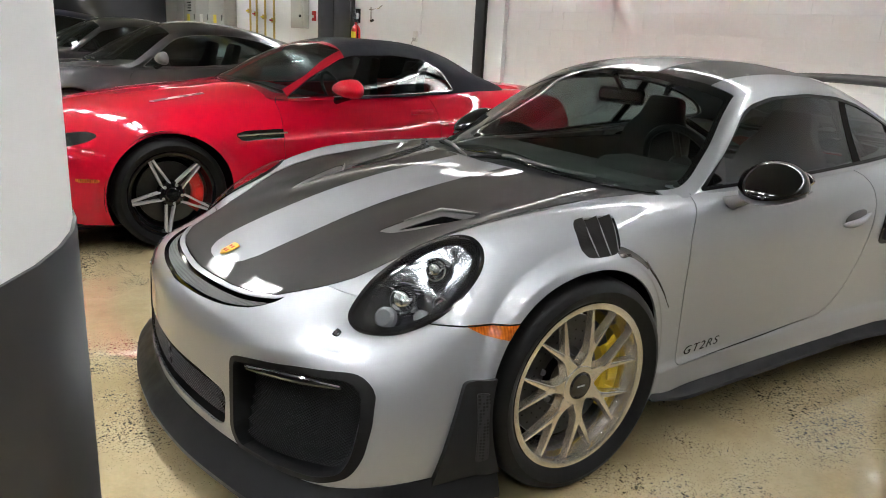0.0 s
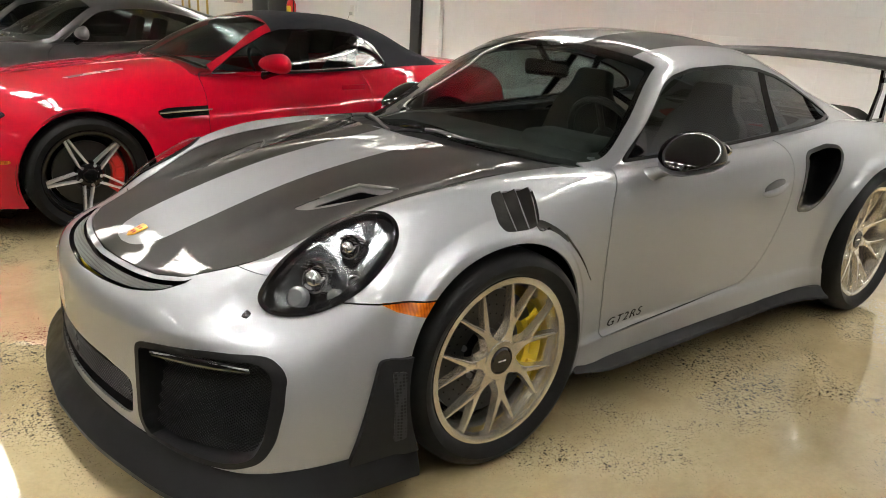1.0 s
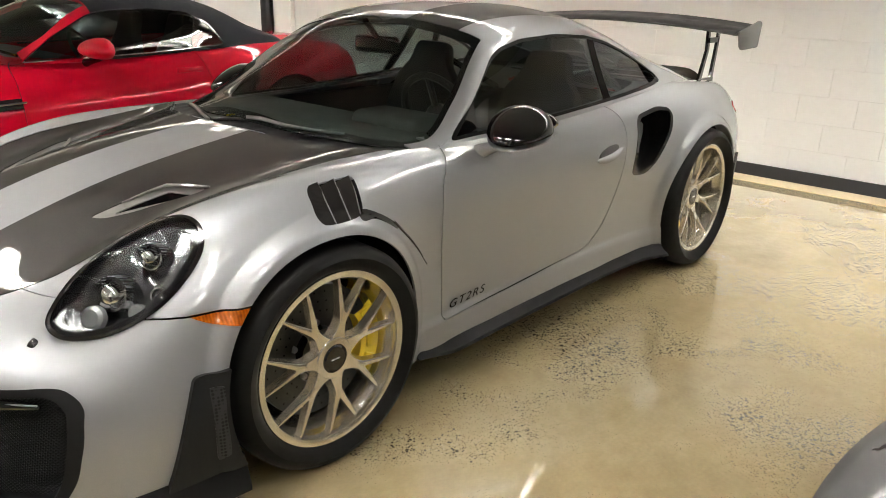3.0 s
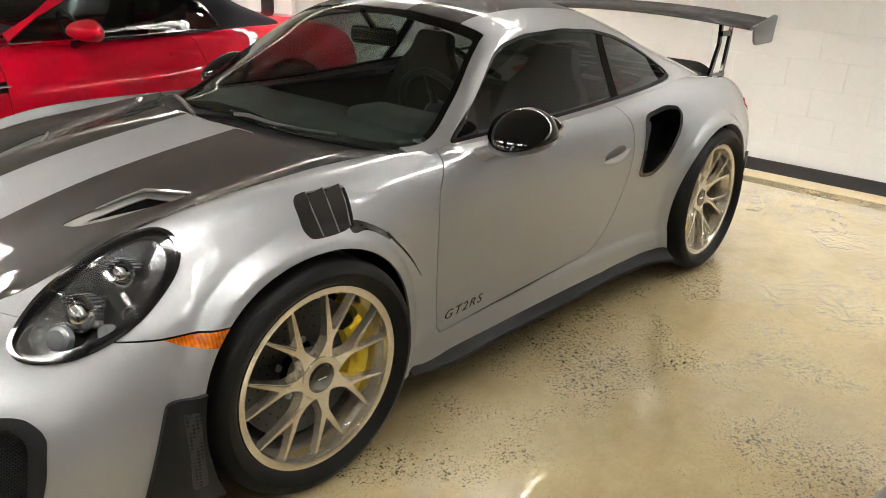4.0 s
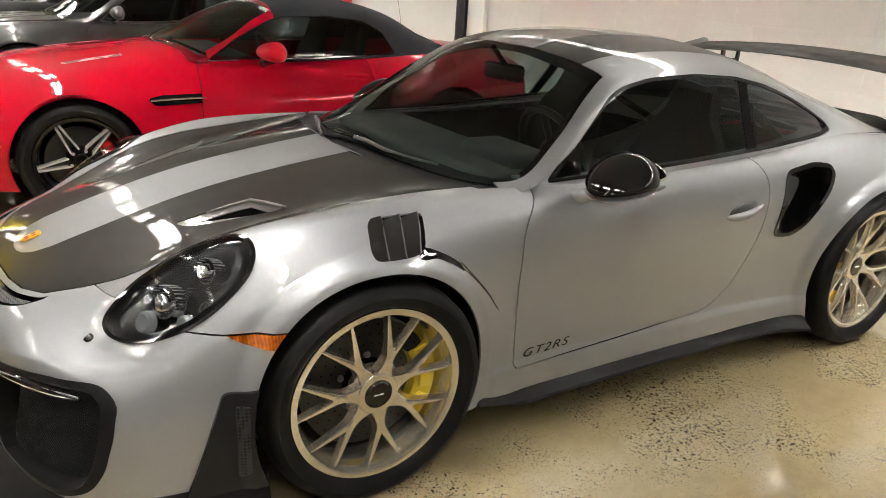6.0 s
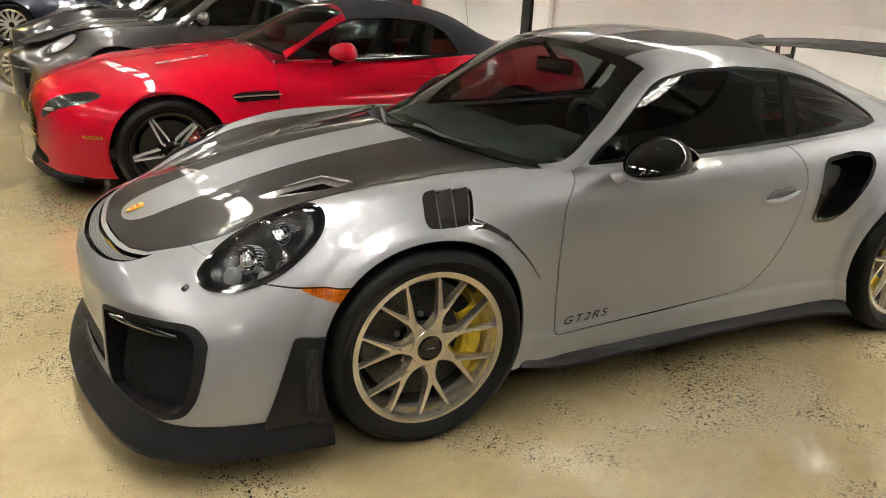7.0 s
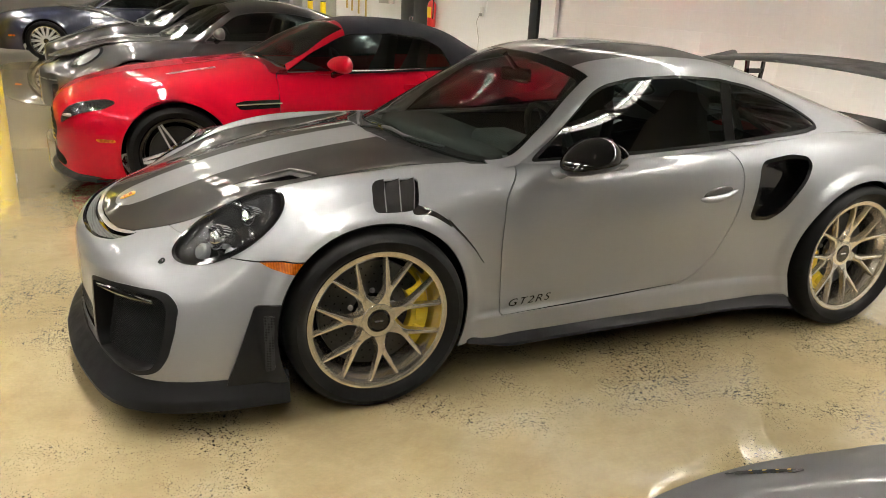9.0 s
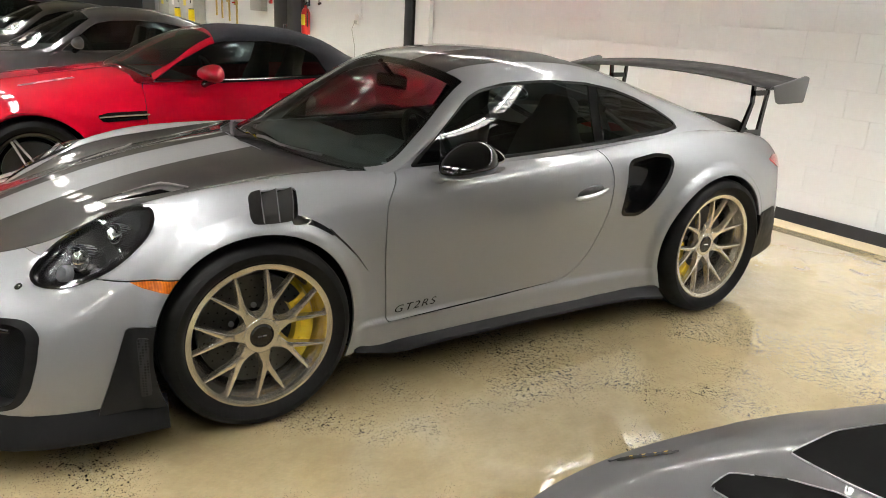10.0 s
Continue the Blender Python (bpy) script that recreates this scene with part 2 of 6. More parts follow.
def part(name, bm, material, parent=None, label="", smooth=True):
    """One bmesh as one mesh object."""
    me = bpy.data.meshes.new(name)
    bmesh.ops.recalc_face_normals(bm, faces=bm.faces)
    bm.to_mesh(me)
    bm.free()
    me.polygons.foreach_set("use_smooth", [smooth] * len(me.polygons))
    if smooth:
        me.set_sharp_from_angle(angle=radians(35))
    return link(name, me, material, parent, label)


def empty(name, m, label, category, group="", kind=""):
    ob = new(name)
    ob.empty_display_size = 0.1
    ob.matrix_world = m
    return tagged(ob, label, category, group, kind)


def box(bm, c, s, bev=0.0, m=None, seg=2):
    r = bmesh.ops.create_cube(bm, size=1.0)
    vs = r["verts"]
    bmesh.ops.scale(bm, vec=s, verts=vs)
    bmesh.ops.translate(bm, vec=c, verts=vs)
    if bev:
        es = list({e for v in vs for e in v.link_edges})
        vs = bmesh.ops.bevel(bm, geom=es, offset=bev, segments=seg, profile=0.5, affect="EDGES")["verts"]
    if m is not None:
        bmesh.ops.transform(bm, matrix=m, verts=list({v for v in vs}))
    return vs


def lathe(bm, profile, n=64, a0=0.0, a1=2 * math.pi, centre=(0, 0, 0)):
    """Revolves (radius, y) about the y axis."""
    full = abs(a1 - a0 - 2 * math.pi) < 1e-6
    rings = []
    for i in range(n if full else n + 1):
        a = a0 + (a1 - a0) * i / n
        rings.append([bm.verts.new((centre[0] + r * math.cos(a), centre[1] + y, centre[2] + r * math.sin(a))) for r, y in profile])
    for i in range(len(rings) - (0 if full else 1)):
        p, q = rings[i], rings[(i + 1) % len(rings)]
        for j in range(len(profile) - 1):
            bm.faces.new((p[j], p[j + 1], q[j + 1], q[j]))
    return rings


def tube(bm, pts, radius, n=10, cap=True):
    """A round bar along points; radius may be a list."""
    pts = [Vector(p) for p in pts]
    rad = radius if isinstance(radius, (list, tuple)) else [radius] * len(pts)
    rings = []
    for i, p in enumerate(pts):
        d = (pts[min(i + 1, len(pts) - 1)] - pts[max(i - 1, 0)]).normalized()
        ref = Vector((0, 0, 1)) if abs(d.z) < 0.9 else Vector((1, 0, 0))
        u = d.cross(ref).normalized()
        w = d.cross(u)
        rings.append([bm.verts.new(p + rad[i] * (u * math.cos(2 * math.pi * k / n) + w * math.sin(2 * math.pi * k / n))) for k in range(n)])
    for a, b2 in zip(rings, rings[1:]):
        for k in range(n):
            bm.faces.new((a[k], a[(k + 1) % n], b2[(k + 1) % n], b2[k]))
    if cap:
        bm.faces.new(rings[0][::-1])
        bm.faces.new(rings[-1])


def extrude_poly(bm, pts, d, bev=0.0):
    """A flat outline of 3D points, thickened by the vector d."""
    vs = [bm.verts.new(p) for p in pts]
    f = bm.faces.new(vs)
    r = bmesh.ops.extrude_face_region(bm, geom=[f])
    top = [g for g in r["geom"] if isinstance(g, bmesh.types.BMVert)]
    bmesh.ops.translate(bm, vec=d, verts=top)
    if bev:
        es = [e for e in bm.edges if e.is_valid and all(v in vs or v in top for v in e.verts)]
        bmesh.ops.bevel(bm, geom=es, offset=bev, segments=2, profile=0.5, affect="EDGES")


def pchip(xs, ys):
    """Shape-keeping cubic through the given stations."""
    xs, ys = np.asarray(xs, float), np.asarray(ys, float)
    h, d = np.diff(xs), np.diff(ys) / np.diff(xs)
    s = np.zeros_like(ys)
    w1, w2 = 2 * h[1:] + h[:-1], h[1:] + 2 * h[:-1]
    same = d[:-1] * d[1:] > 0
    with np.errstate(divide="ignore", invalid="ignore"):
        s[1:-1] = np.where(same, (w1 + w2) / (w1 / d[:-1] + w2 / d[1:]), 0.0)
    s[0], s[-1] = d[0], d[-1]

    def at(x):
        x = np.clip(x, xs[0], xs[-1])
        i = np.clip(np.searchsorted(xs, x, side="right") - 1, 0, len(h) - 1)
        t = (x - xs[i]) / h[i]
        return (ys[i] * (1 + 2 * t) * (1 - t) ** 2 + s[i] * h[i] * t * (1 - t) ** 2 + ys[i + 1] * t * t * (3 - 2 * t) + s[i + 1] * h[i] * t * t * (t - 1))
    return at


def natural(P, n):
    """Natural cubic through the rows of P (K, m), sampled at n steps from row 0 on."""
    K = len(P)
    A = np.diag([4.0] * K) + np.diag([1.0] * (K - 1), 1) + np.diag([1.0] * (K - 1), -1)
    A[0, :2], A[-1, -2:] = (1, 0), (0, 1)
    R = np.zeros_like(P)
    R[1:-1] = 6 * (P[2:] - 2 * P[1:-1] + P[:-2])
    M = np.linalg.solve(A, R)
    u = np.linspace(0, K - 1, n)
    i = np.clip(u.astype(int), 0, K - 2)
    t = (u - i)[:, None]
    a, b2 = P[i], P[i + 1]
    return a * (1 - t) + b2 * t - t * (1 - t) / 6 * ((2 - t) * M[i] + (1 + t) * M[i + 1])


def soften(A, times):
    """Smooths along the last axis, ends held."""
    for _ in range(times):
        A[..., 1:-1] = 0.25 * A[..., :-2] + 0.5 * A[..., 1:-1] + 0.25 * A[..., 2:]
    return A


def surface(X, Y, Z):
    """Grid arrays (nv, nq) to a triangle mesh (V, N, F), normals outward (+y side)."""
    P = np.stack([X, Y, Z], -1)
    du, dv = np.gradient(P, axis=1), np.gradient(P, axis=0)
    N = np.cross(du, dv)
    N[0, :, 1] *= 0.0 if abs(Y[0]).max() < 1e-6 else 1.0
    N = N / np.maximum(np.linalg.norm(N, axis=-1, keepdims=True), 1e-12)
    nv, nq = X.shape
    idx = np.arange(nv * nq).reshape(nv, nq)
    a, b2, c, d = idx[:-1, :-1].ravel(), idx[:-1, 1:].ravel(), idx[1:, 1:].ravel(), idx[1:, :-1].ravel()
    F = np.concatenate([np.stack([a, c, b2], 1), np.stack([a, d, c], 1)])
    V = P.reshape(-1, 3)
    e1, e2 = V[F[:, 1]] - V[F[:, 0]], V[F[:, 2]] - V[F[:, 0]]
    F = F[np.linalg.norm(np.cross(e1, e2), axis=1) > 1e-10]
    N = N.reshape(-1, 3)
    fn = np.cross(V[F[:, 1]] - V[F[:, 0]], V[F[:, 2]] - V[F[:, 0]])
    if (fn * N[F[:, 0]]).sum() < 0:
        F = F[:, ::-1]
    return V, N, F


def loft(rails, nq=380, nv=120, blur=10, mirror_top=True):
    """Half of a body: rails of (x, y, z) stations from the top's middle line down the side, all from the same nose to the same tail."""
    x0, x1 = rails[0][0][0], rails[0][-1][0]
    q = np.linspace(0, 1, nq)
    back = lambda x: np.arccos(np.clip(1 - 2 * (np.asarray(x) - x0) / (x1 - x0), -1, 1)) / math.pi
    Y, Z = [], []
    for r in rails:
        xs = back([p[0] for p in r])
        Y.append(pchip(xs, [p[1] for p in r])(q))
        Z.append(pchip(xs, [p[2] for p in r])(q))
    Y, Z = soften(np.array(Y), blur), soften(np.array(Z), blur)
    if mirror_top:
        Y2, Z2 = np.concatenate([-Y[2:0:-1], Y]), np.concatenate([Z[2:0:-1], Z])
        per = 24
        n = (len(Y2) - 1) * per + 1
        yy, zz = natural(Y2, n)[2 * per:], natural(Z2, n)[2 * per:]
    else:
        n = (len(Y) - 1) * 24 + 1
        yy, zz = natural(Y, n), natural(Z, n)
    pick = np.linspace(0, len(yy) - 1, nv).astype(int)
    yy, zz = yy[pick], zz[pick]
    X = np.broadcast_to(x0 + (x1 - x0) * (1 - np.cos(math.pi * q)) / 2, yy.shape).copy()
    return X, np.maximum(yy, 0.0), zz


def compact(V, N, F):
    used = np.unique(F)
    back = np.full(len(V), -1)
    back[used] = np.arange(len(used))
    return V[used], N[used], back[F]


def cut(m, fn):
    """Cuts a mesh along fn = 0: (fn < 0, fn > 0)."""
    V, N, F = m
    d = fn(V[:, 0], V[:, 1], V[:, 2])
    d = np.where(np.abs(d) < 1e-7, 1e-7, d)
    s = d > 0
    cnt = s[F].sum(1)
    pos, neg, mix = F[cnt == 3], F[cnt == 0], F[(cnt == 1) | (cnt == 2)]
    if len(mix):
        lone = s[mix].sum(1) == 1
        k = np.argmax(s[mix] == lone[:, None], axis=1)
        r = np.arange(len(mix))
        a, b2, c = mix[r, k], mix[r, (k + 1) % 3], mix[r, (k + 2) % 3]
        edges = np.sort(np.concatenate([np.stack([a, b2], 1), np.stack([a, c], 1)]), axis=1)
        ue, inv = np.unique(edges, axis=0, return_inverse=True)
        inv = inv.ravel()
        t = (d[ue[:, 0]] / (d[ue[:, 0]] - d[ue[:, 1]]))[:, None]
        nn = N[ue[:, 0]] * (1 - t) + N[ue[:, 1]] * t
        base = len(V)
        V = np.concatenate([V, V[ue[:, 0]] * (1 - t) + V[ue[:, 1]] * t])
        N = np.concatenate([N, nn / np.maximum(np.linalg.norm(nn, axis=1, keepdims=True), 1e-9)])
        ab, ac = base + inv[:len(mix)], base + inv[len(mix):]
        tip = np.stack([a, ab, ac], 1)
        rest = np.concatenate([np.stack([ab, b2, c], 1), np.stack([ab, c, ac], 1)])
        rl = np.concatenate([lone, lone])
        pos = np.concatenate([pos, tip[lone], rest[~rl]])
        neg = np.concatenate([neg, tip[~lone], rest[rl]])
    return compact(V, N, neg), compact(V, N, pos)


def inside(m, fn):
    return cut(m, fn)[0]


def outside(m, fn):
    return cut(m, fn)[1]


def mirror(m):
    V, N, F = m
    f = np.array([1, -1, 1])
    return V * f, N * f, F[:, ::-1]


def both(m):
    a, b2 = m, mirror(m)
    return np.concatenate([a[0], b2[0]]), np.concatenate([a[1], b2[1]]), np.concatenate([a[2], b2[2] + len(a[0])])


def ring(pts, n=12):
    """A closed smooth outline through control points (Catmull-Rom)."""
    P = np.asarray(pts, float)
    out = []
    for i in range(len(P)):
        p0, p1, p2, p3 = P[i - 1], P[i], P[(i + 1) % len(P)], P[(i + 2) % len(P)]
        t = np.linspace(0, 1, n, endpoint=False)[:, None]
        out.append(0.5 * (2 * p1 + (p2 - p0) * t + (2 * p0 - 5 * p1 + 4 * p2 - p3) * t ** 2 + (3 * p1 - p0 - 3 * p2 + p3) * t ** 3))
    return np.concatenate(out)


def rounded(pts, r, n=5):
    """A closed outline with straight sides and rounded corners."""
    P = np.asarray(pts, float)
    out = []
    for i in range(len(P)):
        a, p, b2 = P[i - 1], P[i], P[(i + 1) % len(P)]
        la, lb = np.linalg.norm(a - p), np.linalg.norm(b2 - p)
        k = min(r, 0.45 * la, 0.45 * lb)
        s, e = p + (a - p) / la * k, p + (b2 - p) / lb * k
        for t in np.linspace(0, 1, n):
            out.append(s * (1 - t) ** 2 + 2 * p * t * (1 - t) + e * t * t)
    return np.array(out)


def sdf(outline, a, b2):
    """Signed distance of points (a, b2) to a closed outline, negative inside."""
    P = np.asarray(outline, float)
    Q = np.roll(P, -1, axis=0)
    best = np.full(len(a), 1e9)
    odd = np.zeros(len(a), bool)
    for (px, py), (qx, qy) in zip(P, Q):
        ex, ey = qx - px, qy - py
        t = np.clip(((a - px) * ex + (b2 - py) * ey) / max(ex * ex + ey * ey, 1e-12), 0, 1)
        best = np.minimum(best, np.hypot(a - px - t * ex, b2 - py - t * ey))
        if ey != 0:
            odd ^= ((py > b2) != (qy > b2)) & (a < ex * (b2 - py) / ey + px)
    return np.where(odd, -best, best)


def side_shape(outline, grow=0.0):
    return lambda x, y, z: sdf(outline, x, z) - grow


def top_shape(outline, grow=0.0):
    return lambda x, y, z: sdf(outline, x, y) - grow


def boundary(F):
    e = np.concatenate([F[:, [0, 1]], F[:, [1, 2]], F[:, [2, 0]]])
    key = np.sort(e, axis=1)
    _, first, count = np.unique(key, axis=0, return_index=True, return_counts=True)
    return e[first[count == 1]]


def offset(m, d):
    return m[0] + m[1] * d, m[1], m[2]


def calm(m, deg=(3, 2)):
    """Lays a curved pane on one gentle surface y = p(x, z), so that it reflects without ripples."""
    V, N, F = m
    x0, z0 = V[:, 0].mean(), V[:, 2].mean()
    x, z = V[:, 0] - x0, V[:, 2] - z0
    terms = [(i, j) for i in range(deg[0] + 1) for j in range(deg[1] + 1) if i + j <= max(deg)]
    A = np.stack([x ** i * z ** j for i, j in terms], 1)
    c = np.linalg.lstsq(A, V[:, 1], rcond=None)[0]
    dx = sum(k * i * x ** max(i - 1, 0) * z ** j for k, (i, j) in zip(c, terms))
    dz = sum(k * j * x ** i * z ** max(j - 1, 0) for k, (i, j) in zip(c, terms))
    n = np.stack([-dx, np.ones_like(x), -dz], 1)
    return np.stack([V[:, 0], A @ c, V[:, 2]], 1), n / np.linalg.norm(n, axis=1, keepdims=True), F


def panel(name, m, material, parent, label="", thick=0.008, lift=0.0):
    """A skin cut from a surface, with its own smooth normals and folded edges."""
    V, N, F = m
    V = V + N * lift
    if thick:
        e = boundary(F)
        if len(e):
            i, j = e[:, 0], e[:, 1]
            along = V[j] - V[i]
            out = np.cross(along, N[i])
            out /= np.maximum(np.linalg.norm(out, axis=1, keepdims=True), 1e-9)
            n0 = len(V)
            k = len(e)
            extra = np.concatenate([V[i], V[j], V[i] - N[i] * thick, V[j] - N[j] * thick])
            V = np.concatenate([V, extra])
            N = np.concatenate([N, out, out, out, out])
            a = n0 + np.arange(k)
            F = np.concatenate([F, np.stack([a + k, a, a + 2 * k], 1), np.stack([a + k, a + 2 * k, a + 3 * k], 1)])
    me = bpy.data.meshes.new(name)
    me.from_pydata(V.tolist(), [], F.tolist())
    me.polygons.foreach_set("use_smooth", np.ones(len(F), bool))
    me.normals_split_custom_set_from_vertices(N.tolist())
    return link(name, me, material, parent, label)


# ---------------- the room ----------------
def slab(name, c, s, material, label, kind="structure", bev=0.0):
    bm = bmesh.new()
    box(bm, c, s, bev)
    return tagged(part(name, bm, material, None, "", False), label, name.split("_")[0], "", kind)


WX = 4.73            # face of the block wall behind the cars
slab("floor", (0.0, 4.0, -0.05), (16.0, 34.0, 0.1), CONCRETE, "polished sandy concrete floor with dark aggregate specks")
slab("ceiling", (0.0, 4.0, CEIL + 0.05), (16.0, 34.0, 0.1), CEILPAINT, "flat dark grey painted ceiling")
slab("wall_back", (WX + 0.16, 4.0, CEIL / 2), (0.28, 34.0, CEIL), WALLPAINT, "white painted concrete block wall")
# these two walls stay out of view; their dark tone dims reflections
slab("wall_front", (-7.9, 4.0, CEIL / 2), (0.2, 34.0, CEIL), DIMWALL, "unseen closing wall across the aisle, kept dark grey to dim reflections")
slab("wall_side", (0.0, -12.9, CEIL / 2), (15.6, 0.2, CEIL), DIMWALL, "unseen closing end wall, kept dark grey to dim reflections")
slab("wall_far", (0.0, 20.9, CEIL / 2), (15.6, 0.2, CEIL), WALLPAINT, "white painted far end wall")
slab("baseboard", (WX - 0.006, -3.8, 0.05), (0.012, 18.0, 0.1), BASEVINYL, "dark vinyl baseboard along the block wall", "structure", 0.003)
slab("trim_strip", (WX - 0.11, -3.8, 0.002), (0.21, 18.0, 0.004), BARECONC, "unpolished strip of concrete along the wall")


# ceiling lights: rows of recessed-style troughs with two tubes, running along the parking row
def fixture(m):
    f = empty("ceiling_light", m, "white trough light with two fluorescent tubes", "ceiling light", "ceiling lights")
    bm = bmesh.new()
    for sx in (-1, 1):
        box(bm, (sx * .12, 0, -.085), (.012, 1.06, .17), .002)
    for sy in (-1, 1):
        box(bm, (0, sy * .53, -.085), (.252, .012, .17), .002)
    box(bm, (0, 0, -.012), (.24, 1.06, .02), .002)
    part("housing", bm, PANELWHITE, f, "", False)
    bm = bmesh.new()
    for k in range(9):
        box(bm, (0, -.44 + .11 * k, -.145), (.23, .004, .045))
    box(bm, (0, 0, -.145), (.004, 1.05, .045))
    part("louvre", bm, PANELWHITE, f, "white louvre blades under the tubes", False)
    for sx in (-.055, .055):
        bm = bmesh.new()
        tube(bm, [(sx, -.5, -.075), (sx, .5, -.075)], .019, 10)
        part("tube", bm, TUBELIGHT, f, "glowing white fluorescent tube")
    return f


first = fixture(pose(-0.85, 4.9, CEIL))
for row_x, gap, before in ((-5.2, 3.8, 3), (-3.0, 1.9, 5), (-0.85, 1.9, 5), (3.3, 1.2, 9)):
    for k in range(-before, int(15 / gap)):
        if not (row_x == -0.85 and k == 0):
            copy_thing(first, pose(row_x, 4.9 + gap * k, CEIL))


# ---------------- the silver sports car ----------------
CY = -0.010          # its middle line
WIDE = 1.03          # breadth against the stations below
NOSE, TAIL = -1.0, 3.49
SP = [  # rails from the top's middle line down to the sill
    [(NOSE, 0, .50), (-.985, 0, .545), (-.935, 0, .585), (-.87, 0, .607), (-.78, 0, .645), (-.70, 0, .675), (-.55, 0, .722), (-.40, 0, .768), (-.25, 0, .806), (0, 0, .852),
     (.25, 0, .889), (.5, 0, .920), (.8, 0, .92), (1.6, 0, .90), (2.4, 0, .93), (2.9, 0, .90), (3.3, 0, .83), (3.455, 0, .72), (TAIL, 0, .66)],
    [(NOSE, 0, .49), (-.985, .07, .543), (-.935, .15, .582), (-.825, .22, .621), (-.70, .25, .666), (-.55, .27, .718), (-.40, .28, .764), (-.25, .28, .803),
     (0, .28, .849), (.25, .30, .884), (.5, .30, .919), (.8, .30, .91), (1.6, .30, .895), (2.4, .30, .93), (2.9, .30, .90), (3.3, .28, .83), (3.455, .2, .72), (TAIL, 0, .65)],
    [(NOSE, 0, .48), (-.985, .13, .535), (-.935, .28, .57), (-.825, .40, .607), (-.70, .44, .648), (-.55, .47, .694), (-.40, .49, .744), (-.25, .50, .786),
     (0, .515, .830), (.25, .53, .864), (.5, .55, .887), (.8, .55, .88), (1.6, .55, .89), (2.4, .55, .935), (2.9, .52, .905), (3.3, .46, .845), (3.455, .32, .73), (TAIL, 0, .64)],
    [(NOSE, 0, .47), (-.985, .165, .52), (-.935, .36, .55), (-.825, .52, .58), (-.70, .56, .62), (-.55, .60, .705), (-.40, .62, .778), (-.25, .650, .825),
     (0, .668, .860), (.25, .675, .870), (.5, .675, .872), (.8, .685, .862), (1.6, .69, .885), (2.0, .70, .91), (2.45, .70, .935), (2.9, .68, .915), (3.3, .58, .85), (3.455, .42, .74), (TAIL, 0, .63)],
    [(NOSE, 0, .46), (-.985, .19, .50), (-.935, .41, .52), (-.825, .61, .545), (-.70, .645, .56), (-.55, .715, .63), (-.40, .75, .69), (-.25, .77, .755),
     (0, .765, .826), (.25, .758, .830), (.5, .755, .82), (.8, .755, .815), (1.6, .765, .83), (1.95, .785, .84), (2.2, .81, .86), (2.45, .83, .87), (2.75, .82, .86), (3.05, .78, .83), (3.3, .69, .77), (3.455, .52, .68), (TAIL, 0, .60)],
    [(NOSE, 0, .44), (-.985, .20, .46), (-.935, .44, .47), (-.825, .66, .48), (-.70, .765, .48), (-.55, .81, .50), (-.40, .825, .57), (-.25, .842, .60),
     (0, .850, .68), (.25, .820, .68), (.5, .79, .68), (.8, .785, .68), (1.6, .795, .70), (1.95, .825, .68), (2.2, .89, .68), (2.45, .925, .68), (2.75, .91, .68), (3.05, .86, .66), (3.3, .76, .62), (3.455, .56, .58), (TAIL, 0, .55)],
    [(NOSE, 0, .32), (-.985, .205, .31), (-.935, .46, .30), (-.825, .735, .28), (-.70, .82, .28), (-.55, .855, .30), (-.40, .87, .32), (-.25, .885, .36),
     (0, .885, .40), (.25, .84, .40), (.5, .79, .40), (.8, .785, .40), (1.6, .79, .42), (1.95, .82, .42), (2.2, .90, .42), (2.45, .935, .42), (2.75, .92, .42), (3.05, .87, .42), (3.3, .78, .42), (3.455, .56, .42), (TAIL, 0, .42)],
    [(NOSE, 0, .20), (-.985, .205, .19), (-.935, .46, .19), (-.825, .735, .19), (-.70, .82, .19), (-.55, .855, .19), (-.40, .87, .19), (-.25, .885, .19),
     (0, .88, .19), (.25, .835, .18), (.5, .79, .18), (.8, .785, .18), (1.6, .79, .18), (1.95, .81, .18), (2.2, .87, .18), (2.45, .90, .18), (2.75, .88, .20), (3.05, .84, .22), (3.3, .75, .25), (3.455, .5, .28), (TAIL, 0, .30)],
]
GH0, GH1 = 0.29, 3.2
